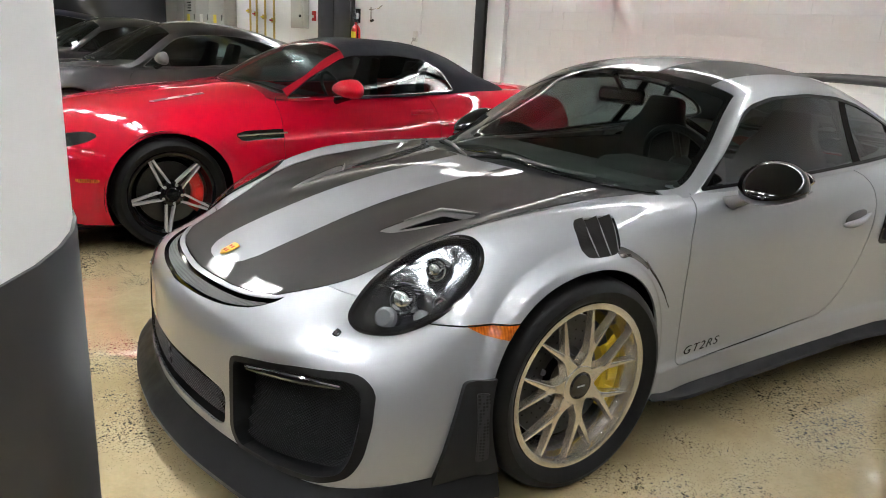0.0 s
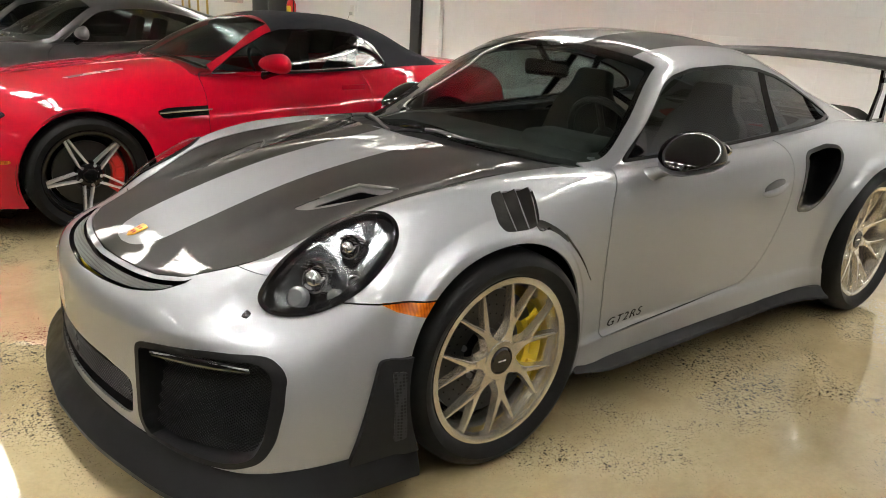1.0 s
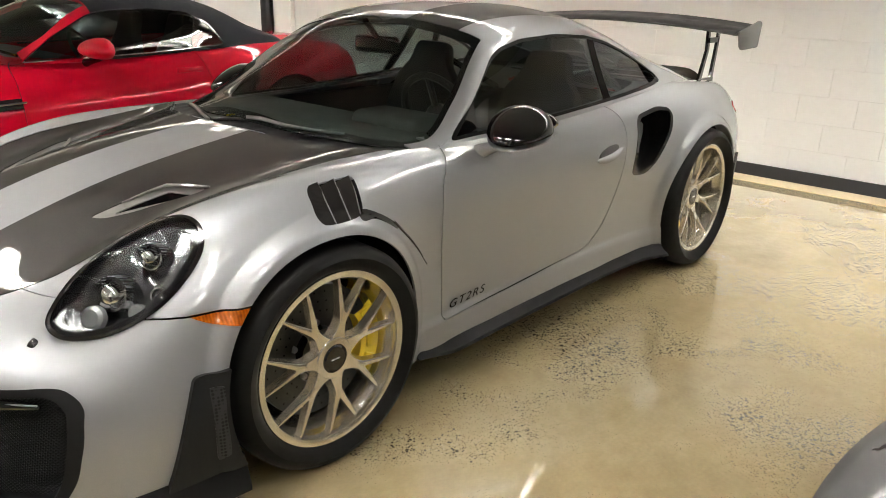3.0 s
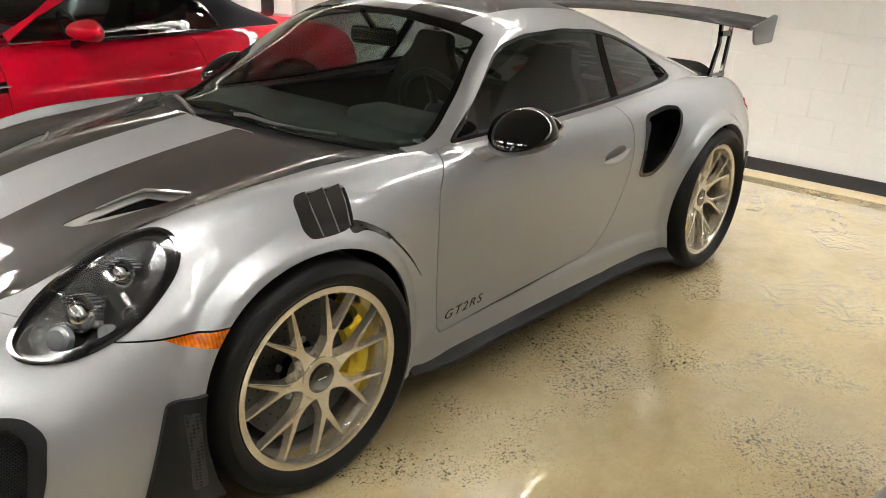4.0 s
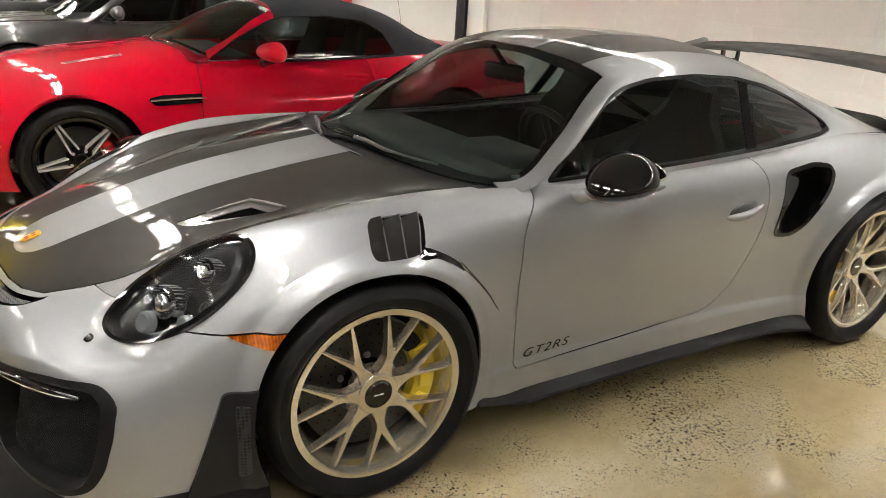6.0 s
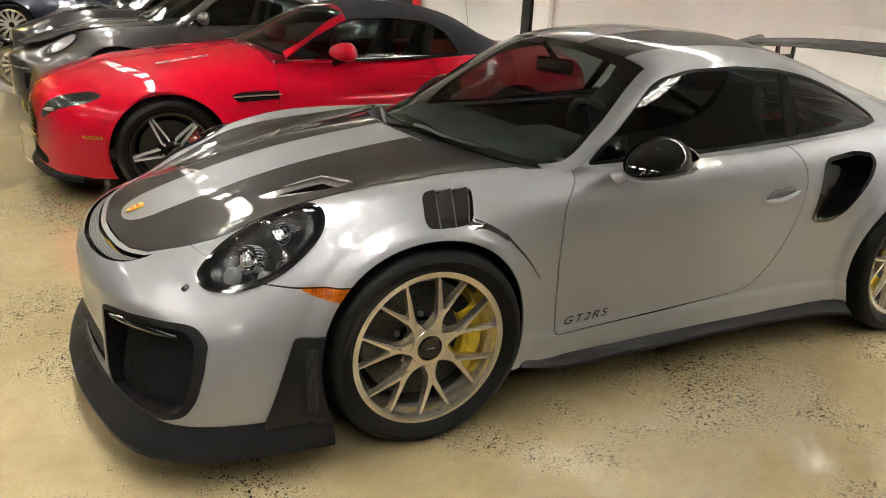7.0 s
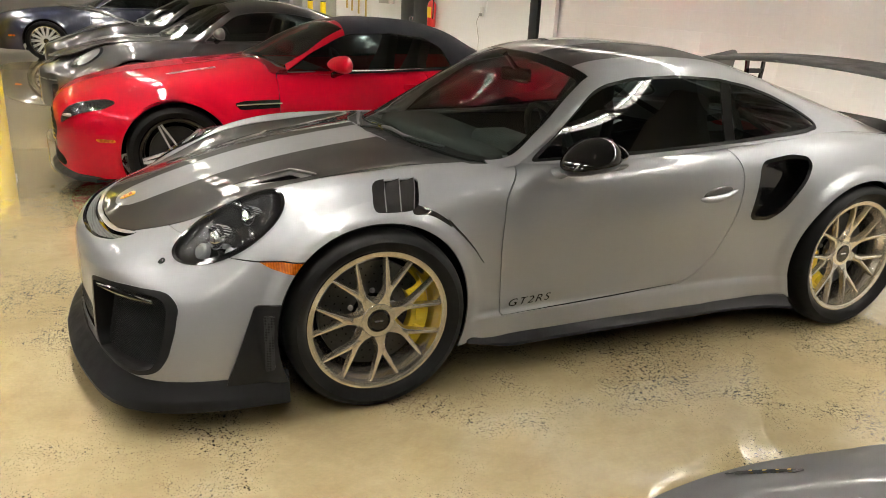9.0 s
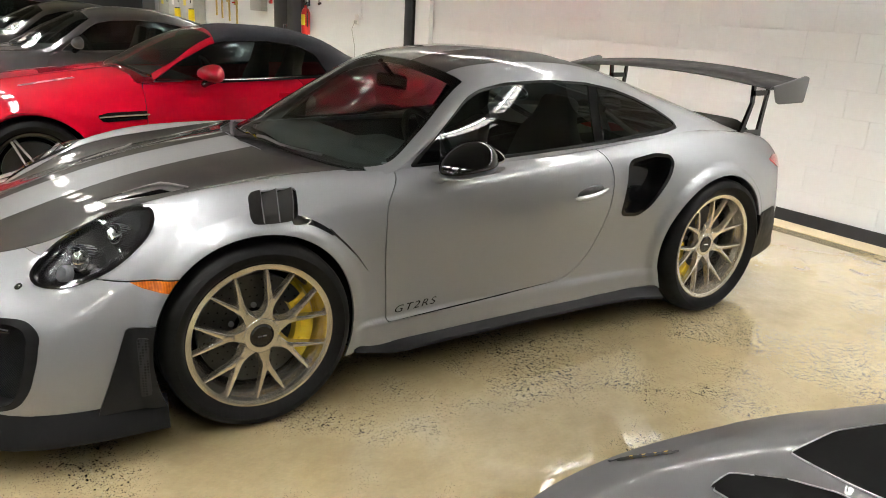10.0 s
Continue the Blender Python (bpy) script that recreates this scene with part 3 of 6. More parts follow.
SP_TOP = [  # greenhouse rails: middle line, quarter, roof rail, window middle, belt
    [(GH0, 0, .908), (.40, 0, .969), (.55, 0, 1.050), (.75, 0, 1.148), (.96, 0, 1.247), (1.15, 0, 1.301), (1.4, 0, 1.321), (1.7, 0, 1.309), (2.0, 0, 1.257), (2.3, 0, 1.175), (2.6, 0, 1.09), (2.95, 0, .985), (GH1, 0, .90)],
    [(GH0, 0, .908), (.40, .22, .953), (.55, .25, 1.036), (.75, .26, 1.136), (.96, .26, 1.236), (1.15, .26, 1.284), (1.4, .26, 1.303), (1.7, .26, 1.292), (2.0, .26, 1.242), (2.3, .26, 1.163), (2.6, .27, 1.077), (2.95, .3, .972), (GH1, .3, .895)],
    [(GH0, 0, .907), (.32, .28, .897), (.40, .49, .883), (.52, .64, .873), (.60, .672, .89), (.75, .64, .99), (.96, .555, 1.135), (1.05, .525, 1.186), (1.2, .51, 1.214), (1.5, .505, 1.228), (1.8, .495, 1.213), (2.1, .48, 1.152), (2.4, .475, 1.065), (2.7, .49, .98), (3.0, .52, .91), (GH1, .5, .87)],
    [(GH0, 0, .906), (.32, .285, .893), (.40, .495, .878), (.52, .648, .866), (.60, .682, .87), (.75, .665, .925), (.96, .63, 1.01), (1.2, .615, 1.05), (1.5, .615, 1.065), (1.8, .605, 1.055), (2.1, .585, 1.03), (2.4, .565, .99), (2.7, .58, .94), (3.0, .59, .885), (GH1, .56, .85)],
    [(GH0, 0, .905), (.32, .29, .889), (.40, .50, .873), (.52, .655, .859), (.60, .69, .856), (.75, .692, .858), (.96, .695, .86), (1.2, .70, .865), (1.5, .705, .88), (1.8, .70, .90), (2.1, .69, .92), (2.4, .67, .93), (2.7, .67, .905), (3.0, .65, .86), (GH1, .6, .82)],
]
short = lambda x, x0, k: x if x < x0 else x0 + (x - x0) * k
SP = [[(short(x, 2.45, .90), y - .03 * min(1, max(0, (x - 2.4) / .4)) * (y > .75), z) for x, y, z in r] for r in SP]
SP_TOP = [[(short(x, 2.9, .73), y, z) for x, y, z in r] for r in SP_TOP]
AF, AR = (0.0, .345, .378), (2.453, .364, .388)   # wheel arches: x, z, radius


def flare(X, Y, Z, lip=0.013, width=0.060):
    """A raised lip round the wheel openings."""
    for ax, az, ar in (AF, AR):
        r = np.hypot(X - ax, Z - az)
        k = np.clip((ar + width - r) / 0.040, 0, 1)
        up = np.clip((Z - az) / np.maximum(r, 1e-6), 0, 1) ** 2
        Y = Y + (lip + (.022 if ax < 1 else .004) * up) * (k * k * (3 - 2 * k)) * (Y > 0.6)
    return Y


def arch(a, grow=0.0):
    return lambda x, y, z: np.where(y > 0.45, np.hypot(x - a[0], z - a[1]) - a[2] - grow, 1.0)


X, Y, Z = loft(SP, 420, 150, 34)
sill = np.clip((.287 - Z) / .014, 0, 1) * np.clip((X - .36) / .10, 0, 1) * np.clip((2.12 - X) / .10, 0, 1)
BODY = surface(X, flare(X, Y, Z) + .011 * sill * (Y > .6), Z)
X, Y, Z = loft(SP_TOP, 260, 90, 6)
GREEN = surface(X, Y, Z)

sports = empty("sports_car", pose(0, CY, 0) @ Matrix.Diagonal((1, WIDE, 1, 1)), "silver sports coupe with black carbon stripes and gold wheels", "car")


def fork_spoke(bm, rt, half, height):
    """A Y-shaped spoke: broad foot at the hub, two slim blades to the rim, walls that spread towards the back."""
    tip = math.sin(half) * rt
    right = [(.060, .0285), (.072, .0235), (.084, .0180), (.096, .0145), (.110, .0132), (.124, .0150)]
    right += [(.124 + (rt - .124) * f, .0150 + (tip + .0034 - .0150) * f) for f in (.2, .4, .6, .8, 1.0)]
    inner = [(.146 + (rt - .146) * f, .0030 + (tip - .0034 - .0030) * f) for f in (1.0, .8, .6, .4, .2, .06, 0.0)] + [(.1425, 0.0)]
    half_line = right + inner
    outline = half_line + [(u, -v) for u, v in half_line[-2::-1]]
    P = np.array(outline)
    along = np.roll(P, -1, 0) - np.roll(P, 1, 0)
    out = np.stack([along[:, 1], -along[:, 0]], 1)
    out /= np.linalg.norm(out, axis=1, keepdims=True)
    area = (P[:, 0] * np.roll(P[:, 1], -1) - np.roll(P[:, 0], -1) * P[:, 1]).sum()
    out *= 1 if area > 0 else -1
    rows = []
    for grow, deep in ((-.0022, 0.0), (-.0004, .0014), (0.0, .0036), (.0008, .010), (.0020, .019), (.0032, .027)):
        more = 1 + 2.6 * np.clip((.14 - P[:, 0]) / .05, 0, 1)
        Q = P + out * (grow * (more if grow > 0 else 1))[:, None] if grow > 0 else P + out * grow
        rows.append([bm.verts.new((math.sqrt(max(u * u - v * v, 1e-6)) if abs(v) < u else u, height(u) + deep * (1.0 - .25 * u / rt), v)) for u, v in Q])
    n = len(outline)
    for p, q in zip(rows, rows[1:]):
        for i in range(n):
            bm.faces.new((p[i], p[(i + 1) % n], q[(i + 1) % n], q[i]))
    m = len(half_line)
    top = rows[0]
    # blades and foot as strips between the outer and inner edges
    for side in (1, -1):
        idx = lambda i: top[i] if side > 0 else top[n - 1 - i]
        outer = [5, 6, 7, 8, 9, 10]
        inn = [m - 2, m - 4, m - 5, m - 6, m - 7, m - 8]
        for a in range(5):
            mid_v = (idx(m - 3),) if a == 0 else ()
            bm.faces.new((idx(outer[a]), idx(outer[a + 1]), idx(inn[a + 1])) + mid_v + (idx(inn[a]),))
        bm.faces.new((idx(5), idx(m - 2), top[m - 1]))
    for i in range(5):
        bm.faces.new((top[i], top[i + 1], top[n - 2 - i], top[n - 1 - i]))
    bm.faces.new((top[5], top[m - 1], top[n - 6]))


def wheel_set(parent, centre, R, rim_r, width, mats, pairs=7, caliper=None, face=1.0, disc_r=0.2, style="fork", dish=0.0, turn=0.1, clamp=0.0):
    """A wheel: rim mesh with tyre, spokes, hub cap, disc and caliper as its pieces. The face looks to -y."""
    rim_m, tyre_m, spoke_m = mats
    w = width / 2
    y0 = -w * .80
    bm = bmesh.new()
    lathe(bm, [(rim_r + .004, y0 + .006), (rim_r + .007, y0 - .004), (rim_r + .004, y0 - .010), (rim_r - .004, y0 - .010), (rim_r - .016, y0 - .006), (rim_r - .019, y0 + .004), (rim_r - .021, y0 + .020),
               (rim_r - .030, y0 + .030), (rim_r - .034, y0 + .06)], 72)
    wheel = part("wheel", bm, rim_m, parent)
    wheel.matrix_local = pose(*centre) @ Matrix.Diagonal((1, face, 1, 1))
    bm = bmesh.new()
    lathe(bm, [(rim_r - .034, y0 + .058), (rim_r - .042, 0), (rim_r - .045, w * .9)], 72)
    part("barrel", bm, rim_m if style == "fork" else DISC, wheel, "inner barrel of the rim")
    bm = bmesh.new()
    prof = [(rim_r + .001, -w * .78), (rim_r + .010, -w * .88), (rim_r + .026, -w * .975), (rim_r * .45 + R * .55, -w * 1.03), (R - .026, -w * 1.0), (R - .011, -w * .93), (R - .003, -w * .8),
            (R, -w * .55), (R, -w * .50), (R - .008, -w * .49), (R - .008, -w * .42), (R, -w * .41), (R, -w * .06), (R - .008, -w * .05), (R - .008, w * .05), (R, w * .06), (R, w * .4), (R - .008, w * .42), (R, w * .5), (R - .003, w * .8), (R - .03, w), (rim_r, w * .8)]
    lathe(bm, prof, 96)
    part("tyre", bm, tyre_m, wheel)
    rt = rim_r - .006
    half = math.pi / (2 * pairs)
    if style == "star":
        half, r_fork, w0, w1 = radians(1.9), .055, .0050, .0075
    elif style != "fork":
        half, r_fork, w0, w1 = radians(90 / pairs * .5), .10, .010, .008
    me = None
    for k in range(pairs):
        if me is None:
            bm = bmesh.new()
            if style == "fork":
                fork_spoke(bm, rt, half, lambda r: y0 - .004 + dish * (1 - min(1.0, max(0.0, (r - .06) / (rt - .06)))) ** 1.3 + .007 * (r / rt) ** 2)
            for sgn in (-1, 1) if style != "fork" else ():
                secs = []
                for f in (0.0, .14, .30, .5, .7, .86, 1.0):
                    r = .050 + (rt - .050) * f
                    lat0, lat1 = .026 if style == "star" else .008, math.sin(half) * rt
                    g = max(0.0, (r - r_fork) / (rt - r_fork))
                    lat = sgn * (lat0 + (lat1 - lat0) * g)
                    ra = math.sqrt(max(r * r - lat * lat, 1e-6))
                    wd = w0 + (w1 - w0) * g
                    yf = y0 - .006 + dish * (1 - f) ** 1.3 + .006 * math.sin(math.pi * f) + .007 * f
                    dpt = .048 - .014 * f
                    pts = [(-wd * 1.15, yf + dpt), (-wd, yf + .0045), (-wd * .78, yf + .0005), (0, yf), (wd * .78, yf + .0005), (wd, yf + .0045), (wd * 1.15, yf + dpt)]
                    secs.append([bm.verts.new((ra, yy, lat + t)) for t, yy in pts])
                for p, q in zip(secs, secs[1:]):
                    for i in range(7):
                        bm.faces.new((p[i], p[(i + 1) % 7], q[(i + 1) % 7], q[i]))
                bm.faces.new(secs[-1])
            ob = part("twin_spoke", bm, spoke_m, wheel)
            me = ob.data
        else:
            ob = new("twin_spoke", me)
            ob.parent = wheel
        ob.matrix_local = Matrix.Rotation(2 * math.pi * k / pairs + turn, 4, "Y")
    yh = y0 + dish
    bm = bmesh.new()
    hub_r = .80 if style == "fork" else .86
    lathe(bm, [(.0, yh + .006), (.048, yh + .004), (.052, yh - .004), (.056 * hub_r, yh - .007), (.078 * hub_r, yh - .006), (.086 * hub_r, yh + .0), (.091 * hub_r, yh + .010), (.093 * hub_r, yh + .05)], 48)
    part("hub", bm, GLOSSY if style == "star" else spoke_m, wheel)
    bm = bmesh.new()
    lathe(bm, [(.0, yh - .010), (.036, yh - .010), (.041, yh - .006), (.046, yh - .006), (.0485, yh + .0), (.0485, yh + .02)], 40)
    cap_ob = part("hub_cap", bm, GLOSSY, wheel, "round black hub cap")
    if style == "fork":
        bm = bmesh.new()
        for cx in (-.009, .008):
            box(bm, (cx, yh - .0108, .0), (.013, .001, .0035))
        part("cap_mark", bm, ALLOY, cap_ob, "small plain pale bars")
    bm = bmesh.new()
    lathe(bm, [(.075, .03), (.075, -.02), (.10, -.022), (.10, -.03), (disc_r, -.03), (disc_r, .0), (.10, .0)], 64)
    disc = part("brake_disc", bm, DISC, wheel, "grey drilled brake disc")
    if style == "fork":
        bm = bmesh.new()
        for i in range(30):
            for j in range(3):
                a, r = 2 * math.pi * (i + .33 * j) / 30, .125 + (disc_r - .145) * j / 2
                vs = bmesh.ops.create_circle(bm, cap_ends=True, segments=8, radius=.0032, matrix=Matrix.Translation((r * math.cos(a), -.0305, r * math.sin(a))) @ Matrix.Rotation(radians(90), 4, "X"))
        tagged(part("drilled_holes", bm, MATT, disc, "small dark drilled holes"), kind="stuff")
    for k in range(5):
        bm = bmesh.new()
        lathe(bm, [(0, -.034), (.006, -.034), (.007, -.031), (.010, -.031), (.010, -.02)], 10)
        bolt = part("bolt", bm, ALLOY if style == "star" else IRON, wheel, "small steel bolt")
        ang, out_r, back = (1.2566 * (k + .5) + turn, .060, yh + .024) if style == "star" else (1.2566 * k + .3, .088, 0)
        bolt.matrix_local = Matrix.Translation((out_r * math.cos(ang), back, out_r * math.sin(ang)))
    if caliper:
        bm = bmesh.new()
        lathe(bm, [(disc_r - .062, -.03), (disc_r - .058, -.060), (disc_r - .03, -.070), (disc_r + .008, -.066), (disc_r + .020, -.04), (disc_r + .020, .04), (disc_r - .062, .04)], 20, radians(-40 - clamp), radians(36 - clamp))
        for a in (-28, -2, 24):
            vs = box(bm, (disc_r - .024, -.070, 0), (.044, .012, .060), .006)
            bmesh.ops.rotate(bm, cent=(0, 0, 0), matrix=Matrix.Rotation(radians(-a + clamp), 3, "Y"), verts=list({v for v in vs if v.is_valid}))
        part("brake_caliper", bm, caliper, wheel, "painted brake caliper")
    bm = bmesh.new()
    lathe(bm, [(rim_r - .045, w * .5), (.02, w * .5)], 40)
    part("backing", bm, MATT, wheel)
    return wheel


for side in (-1, 1):
    wheel_set(sports, (0, side * .745, .347), .347, .266, .265, (GOLD, RUBBER, GOLD), 7, YELLOW, -side, .205, "fork", .006, .549)
    wheel_set(sports, (2.453, side * .757, .364), .364, .279, .325, (GOLD, RUBBER, GOLD), 7, YELLOW, -side, .195, "fork", .045, .32, 148.0)


def pair(name, m, material, parent, label="", **kw):
    """The same piece on both flanks, each an object of its own."""
    return panel(name, m, material, parent, label, **kw), panel(name, mirror(m), material, parent, label, **kw)


def recess(name, m, depth, material, parent, label="", wall=True, two=True):
    """A sunk floor under an opening, with walls up to its rim. depth: metres, or a function of x, y, z."""
    V, N, F = m
    d = depth(V[:, 0], V[:, 1], V[:, 2]) if callable(depth) else np.full(len(V), depth)
    low = V - N * d[:, None]
    VV, NN, FF = low, N, F
    if wall:
        e = boundary(F)
        e = e[(np.abs(V[e[:, 0], 1]) > 1e-4) | (np.abs(V[e[:, 1], 1]) > 1e-4)]
        i, j = e[:, 0], e[:, 1]
        out = np.cross(V[j] - V[i], N[i])
        out /= -np.maximum(np.linalg.norm(out, axis=1, keepdims=True), 1e-9)
        n0, k = len(V), len(e)
        VV = np.concatenate([low, V[i], V[j], low[i], low[j]])
        NN = np.concatenate([N, out, out, out, out])
        a = n0 + np.arange(k)
        FF = np.concatenate([F, np.stack([a, a + k, a + 2 * k], 1), np.stack([a + k, a + 3 * k, a + 2 * k], 1)])
    obs = [panel(name, (VV, NN, FF), material, parent, label, thick=0)]
    if two:
        obs.append(panel(name, mirror((VV, NN, FF)), material, parent, label, thick=0))
    return obs


GAP = 0.0022
# outlines: plan (x, y), flank (x, z), front (y, z), lamp (x, z - y)
hood_half = [(-.888, 0), (-.880, .12), (-.864, .23), (-.838, .325), (-.79, .405), (-.70, .462), (-.60, .515), (-.48, .548), (-.40, .568), (-.30, .585), (-.17, .598), (.05, .604), (.20, .614), (.36, .640), (.415, .648),
             (.40, .625), (.31, .50), (.25, .30), (.236, .12), (.235, 0)]
hood_line = np.array(hood_half + [(x, -y) for x, y in hood_half[-2:0:-1]])
stripe_half = [(-.838, 0), (-.833, .05), (-.819, .09), (-.79, .122), (-.74, .141), (-.6, .149), (-.3, .148), (0, .148), (.3, .150), (.5, .150)]
stripe_line = np.array(stripe_half + [(x, -y) for x, y in stripe_half[::-1][:-1]])
slot_half = [(-.965, 0), (-.958, .10), (-.945, .20), (-.915, .31), (-.868, .39), (-.815, .425), (-.780, .430), (-.806, .412), (-.852, .335), (-.881, .24), (-.899, .12), (-.907, 0)]
slot_line = ring(slot_half + [(x, -y) for x, y in slot_half[-2:0:-1]], 5)
lamp_line = ring([(-.675, -.014), (-.66, -.09), (-.593, -.147), (-.506, -.150), (-.424, -.112), (-.34, -.028), (-.304, .063), (-.312, .146), (-.36, .187), (-.45, .180), (-.563, .122), (-.64, .050)])
naca_line = rounded([(-.425, .330), (-.30, .340), (-.190, .358), (-.128, .462), (-.165, .468), (-.33, .412), (-.40, .372)], .018)
hole_line = rounded([(-.378, .366), (-.204, .374), (-.166, .451), (-.25, .418)], .006)
door_line = rounded([(.620, .875), (.605, .845), (.540, .762), (.528, .56), (.5395, .300), (.541, .268), (.575, .269), (1.11, .283), (1.475, .297), (1.56, .335), (1.64, .405), (1.70, .51), (1.745, .63), (1.757, .756), (1.745, .845), (1.70, .91)], .05)
intake_line = rounded([(1.812, .578), (1.850, .815), (1.88, .845), (2.04, .868), (2.125, .858), (2.135, .825), (2.095, .755), (1.985, .615), (1.915, .572)], .03)
louvre_line = rounded([(-.018, .756), (-.004, .830), (.014, .845), (.178, .847), (.160, .757), (.13, .748)], .014)
marker_line = rounded([(-.425, .607), (-.235, .606), (-.262, .552), (-.375, .578)], .012)
mouth_line = rounded([(.425, .475), (.428, .245), (.465, .200), (.60, .203), (.745, .214), (.793, .235), (.806, .29), (.802, .38), (.785, .462), (.745, .503), (.64, .506), (.50, .489)], .025)
mid_line = rounded([(.0, .368), (.25, .366), (.385, .352), (.402, .33), (.395, .245), (.36, .232), (0, .232), (-.1, .232), (-.1, .368)], .02)
flap_line = rounded([(-.445, .462), (-.30, .468), (-.30, .10), (-.56, .10), (-.545, .205)], .012)


def lamp_shape(grow=0.0):
    return lambda x, y, z: np.where(x < -.1, sdf(lamp_line, x, z - np.abs(y)) * 0.78 - grow, 1.0)


def front_shape(line, grow=0.0):
    return lambda x, y, z: np.where(x < -.58, sdf(line, y, z) - grow, 1.0)


def seam(x, y, z):
    zs = np.interp(x, [-1.1, -.62, -.51, -.42, -.2], [.665, .653, .612, .604, .604])
    return np.where(x < -.1, (z - zs) / np.interp(x, [-.60, -.46], [.25, 1.0]), 1.0)


def shift(f, d):
    return lambda x, y, z: f(x, y, z) + d


cabin = ring([(.34, 0), (.44, .40), (.57, .57), (1.0, .62), (1.9, .60), (2.4, .45), (2.55, 0), (2.4, -.45), (1.9, -.60), (1.0, -.62), (.57, -.57), (.44, -.40)])
FULL = outside(outside(BODY, arch(AF)), arch(AR))
FULL = outside(FULL, lambda x, y, z: np.where(z > .8, sdf(cabin, x, y), 1.0))
is_top = lambda f: (lambda x, y, z: np.where((z > .56) & (y < .8), f(x, y, z), 1.0))

# front lid with its stripe, duct openings and grille slot
lid = inside(FULL, is_top(top_shape(hood_line, -GAP)))
rest = outside(FULL, is_top(top_shape(hood_line, GAP)))
slot = inside(rest, is_top(top_shape(slot_line)))
rest = outside(rest, is_top(top_shape(slot_line, 0.001)))
duct = inside(lid, top_shape(naca_line))
lid = outside(lid, top_shape(naca_line))
stripe, wings = cut(lid, top_shape(stripe_line))
hood = panel("hood", both(wings), CARBON, sports, "glossy dark carbon-fibre front lid")
panel("hood_stripe", both(stripe), SILVER, hood, "silver middle stripe on the lid")
ramp_d = lambda x, y, z: .002 + .010 * np.clip((x + .42) / .25, 0, 1) * np.clip(-sdf(naca_line, x, y) / .012, 0, 1)
ramp_hole, ramp_m = cut(duct, top_shape(hole_line))
depth = ramp_d(ramp_m[0][:, 0], ramp_m[0][:, 1], 0)
tilt = ramp_m[1] + np.array([-.10, 0, 0])
ramp_m = (ramp_m[0] - ramp_m[1] * depth[:, None], tilt / np.linalg.norm(tilt, axis=1, keepdims=True), ramp_m[2])
for f in (lambda m: m, mirror):
    panel("duct_ramp", f(ramp_m), DUCTGREY, hood, "grey sunk ramp of the air duct", thick=.003)
recess("air_duct", offset(ramp_hole, -.014), lambda x, y, z: .004 + .075 * np.clip((x + .38) / .12, 0, 1), MATT, hood, "black mouth of the air duct in the lid")
for sgn in (1, -1):
    bm = bmesh.new()
    edge = [(-.330, .338), (-.255, .346), (-.196, .354), (-.166, .395), (-.140, .438), (-.124, .466)]
    zs = [float(lid[0][((lid[0][:, 0] - x) ** 2 + (lid[0][:, 1] - y) ** 2).argmin(), 2]) for x, y in edge]
    tube(bm, [(x, sgn * y, z + .001) for (x, y), z in zip(edge, zs)], [.002, .004, .006, .0065, .006, .003], 10)
    part("duct_rim", bm, DUCTGREY, hood, "raised grey rim behind the air duct")
recess("grille_slot", both(slot), .018, GLOSSY, sports, "black slot ahead of the front lid", True, False)
# fine mesh in the slot
panel("slot_mesh", offset(both(inside(slot, top_shape(slot_line, -.011))), -.007), MESHGREY, sports, "fine grey mesh in the slot", thick=0)
bm = bmesh.new()
shield = rounded([(-.036, .0), (-.022, .020), (.028, .025), (.032, 0), (.028, -.025), (-.022, -.020)], .005)
extrude_poly(bm, [(x, y, 0) for x, y in shield], (0, 0, .004), .0012)
badge = part("badge", bm, CREST, sports, "small gold enamel shield badge")
bm = bmesh.new()
for bx, by in ((-.012, .008), (.010, -.008), (.010, .010), (-.012, -.008)):
    box(bm, (bx, by, .0045), (.012, .008, .001))
part("badge_field", bm, REDENAMEL, badge, "dark red fields on the badge")
badge.matrix_local = pose(-.787, 0, .6445, 0, -22, 0)

# cowl under the windscreen
cowl, rest = cut(rest, lambda x, y, z: np.where((z > .80) & (y < .70) & (x > .1) & (x < 1.0), np.maximum(sdf(np.array([(.236, 0), (.25, .30), (.31, .50), (.40, .635), (.43, .672), (.62, .690), (.62, -.2), (.236, -.2)]), x, y), -1), 1.0))
panel("cowl", both(cowl), PLASTIC, sports, "black plastic cowl below the windscreen", lift=-.012)

# lamps
lamp, rest = cut(rest, lamp_shape(0.0))
# corner vane and bumper
bumper, rest = cut(rest, shift(seam, GAP))
rest = outside(rest, shift(seam, -GAP))
marker, bumper2 = cut(bumper, side_shape(marker_line))
marker_b, rest = cut(rest, side_shape(marker_line))
bumper = bumper2
pair("side_marker", (np.concatenate([marker[0], marker_b[0]]), np.concatenate([marker[1], marker_b[1]]), np.concatenate([marker[2], marker_b[2] + len(marker[0])])), AMBER, sports, "amber side marker lens", lift=.002)
flap, bumper = cut(bumper, lambda x, y, z: np.where((y > .75) & (x > -.7), sdf(flap_line, x, z), 1.0))
mouth, bumper = cut(bumper, front_shape(mouth_line))
mid, bumper = cut(bumper, lambda x, y, z: np.where(x < -.85, sdf(mid_line, y, z), 1.0))
front_bumper = panel("front_bumper", both(bumper), SILVER, sports)
vane_slot = rounded([(-.412, .432), (-.382, .432), (-.391, .345), (-.388, .245), (-.418, .235)], .006)
slot_m, _ = cut(flap, side_shape(vane_slot))
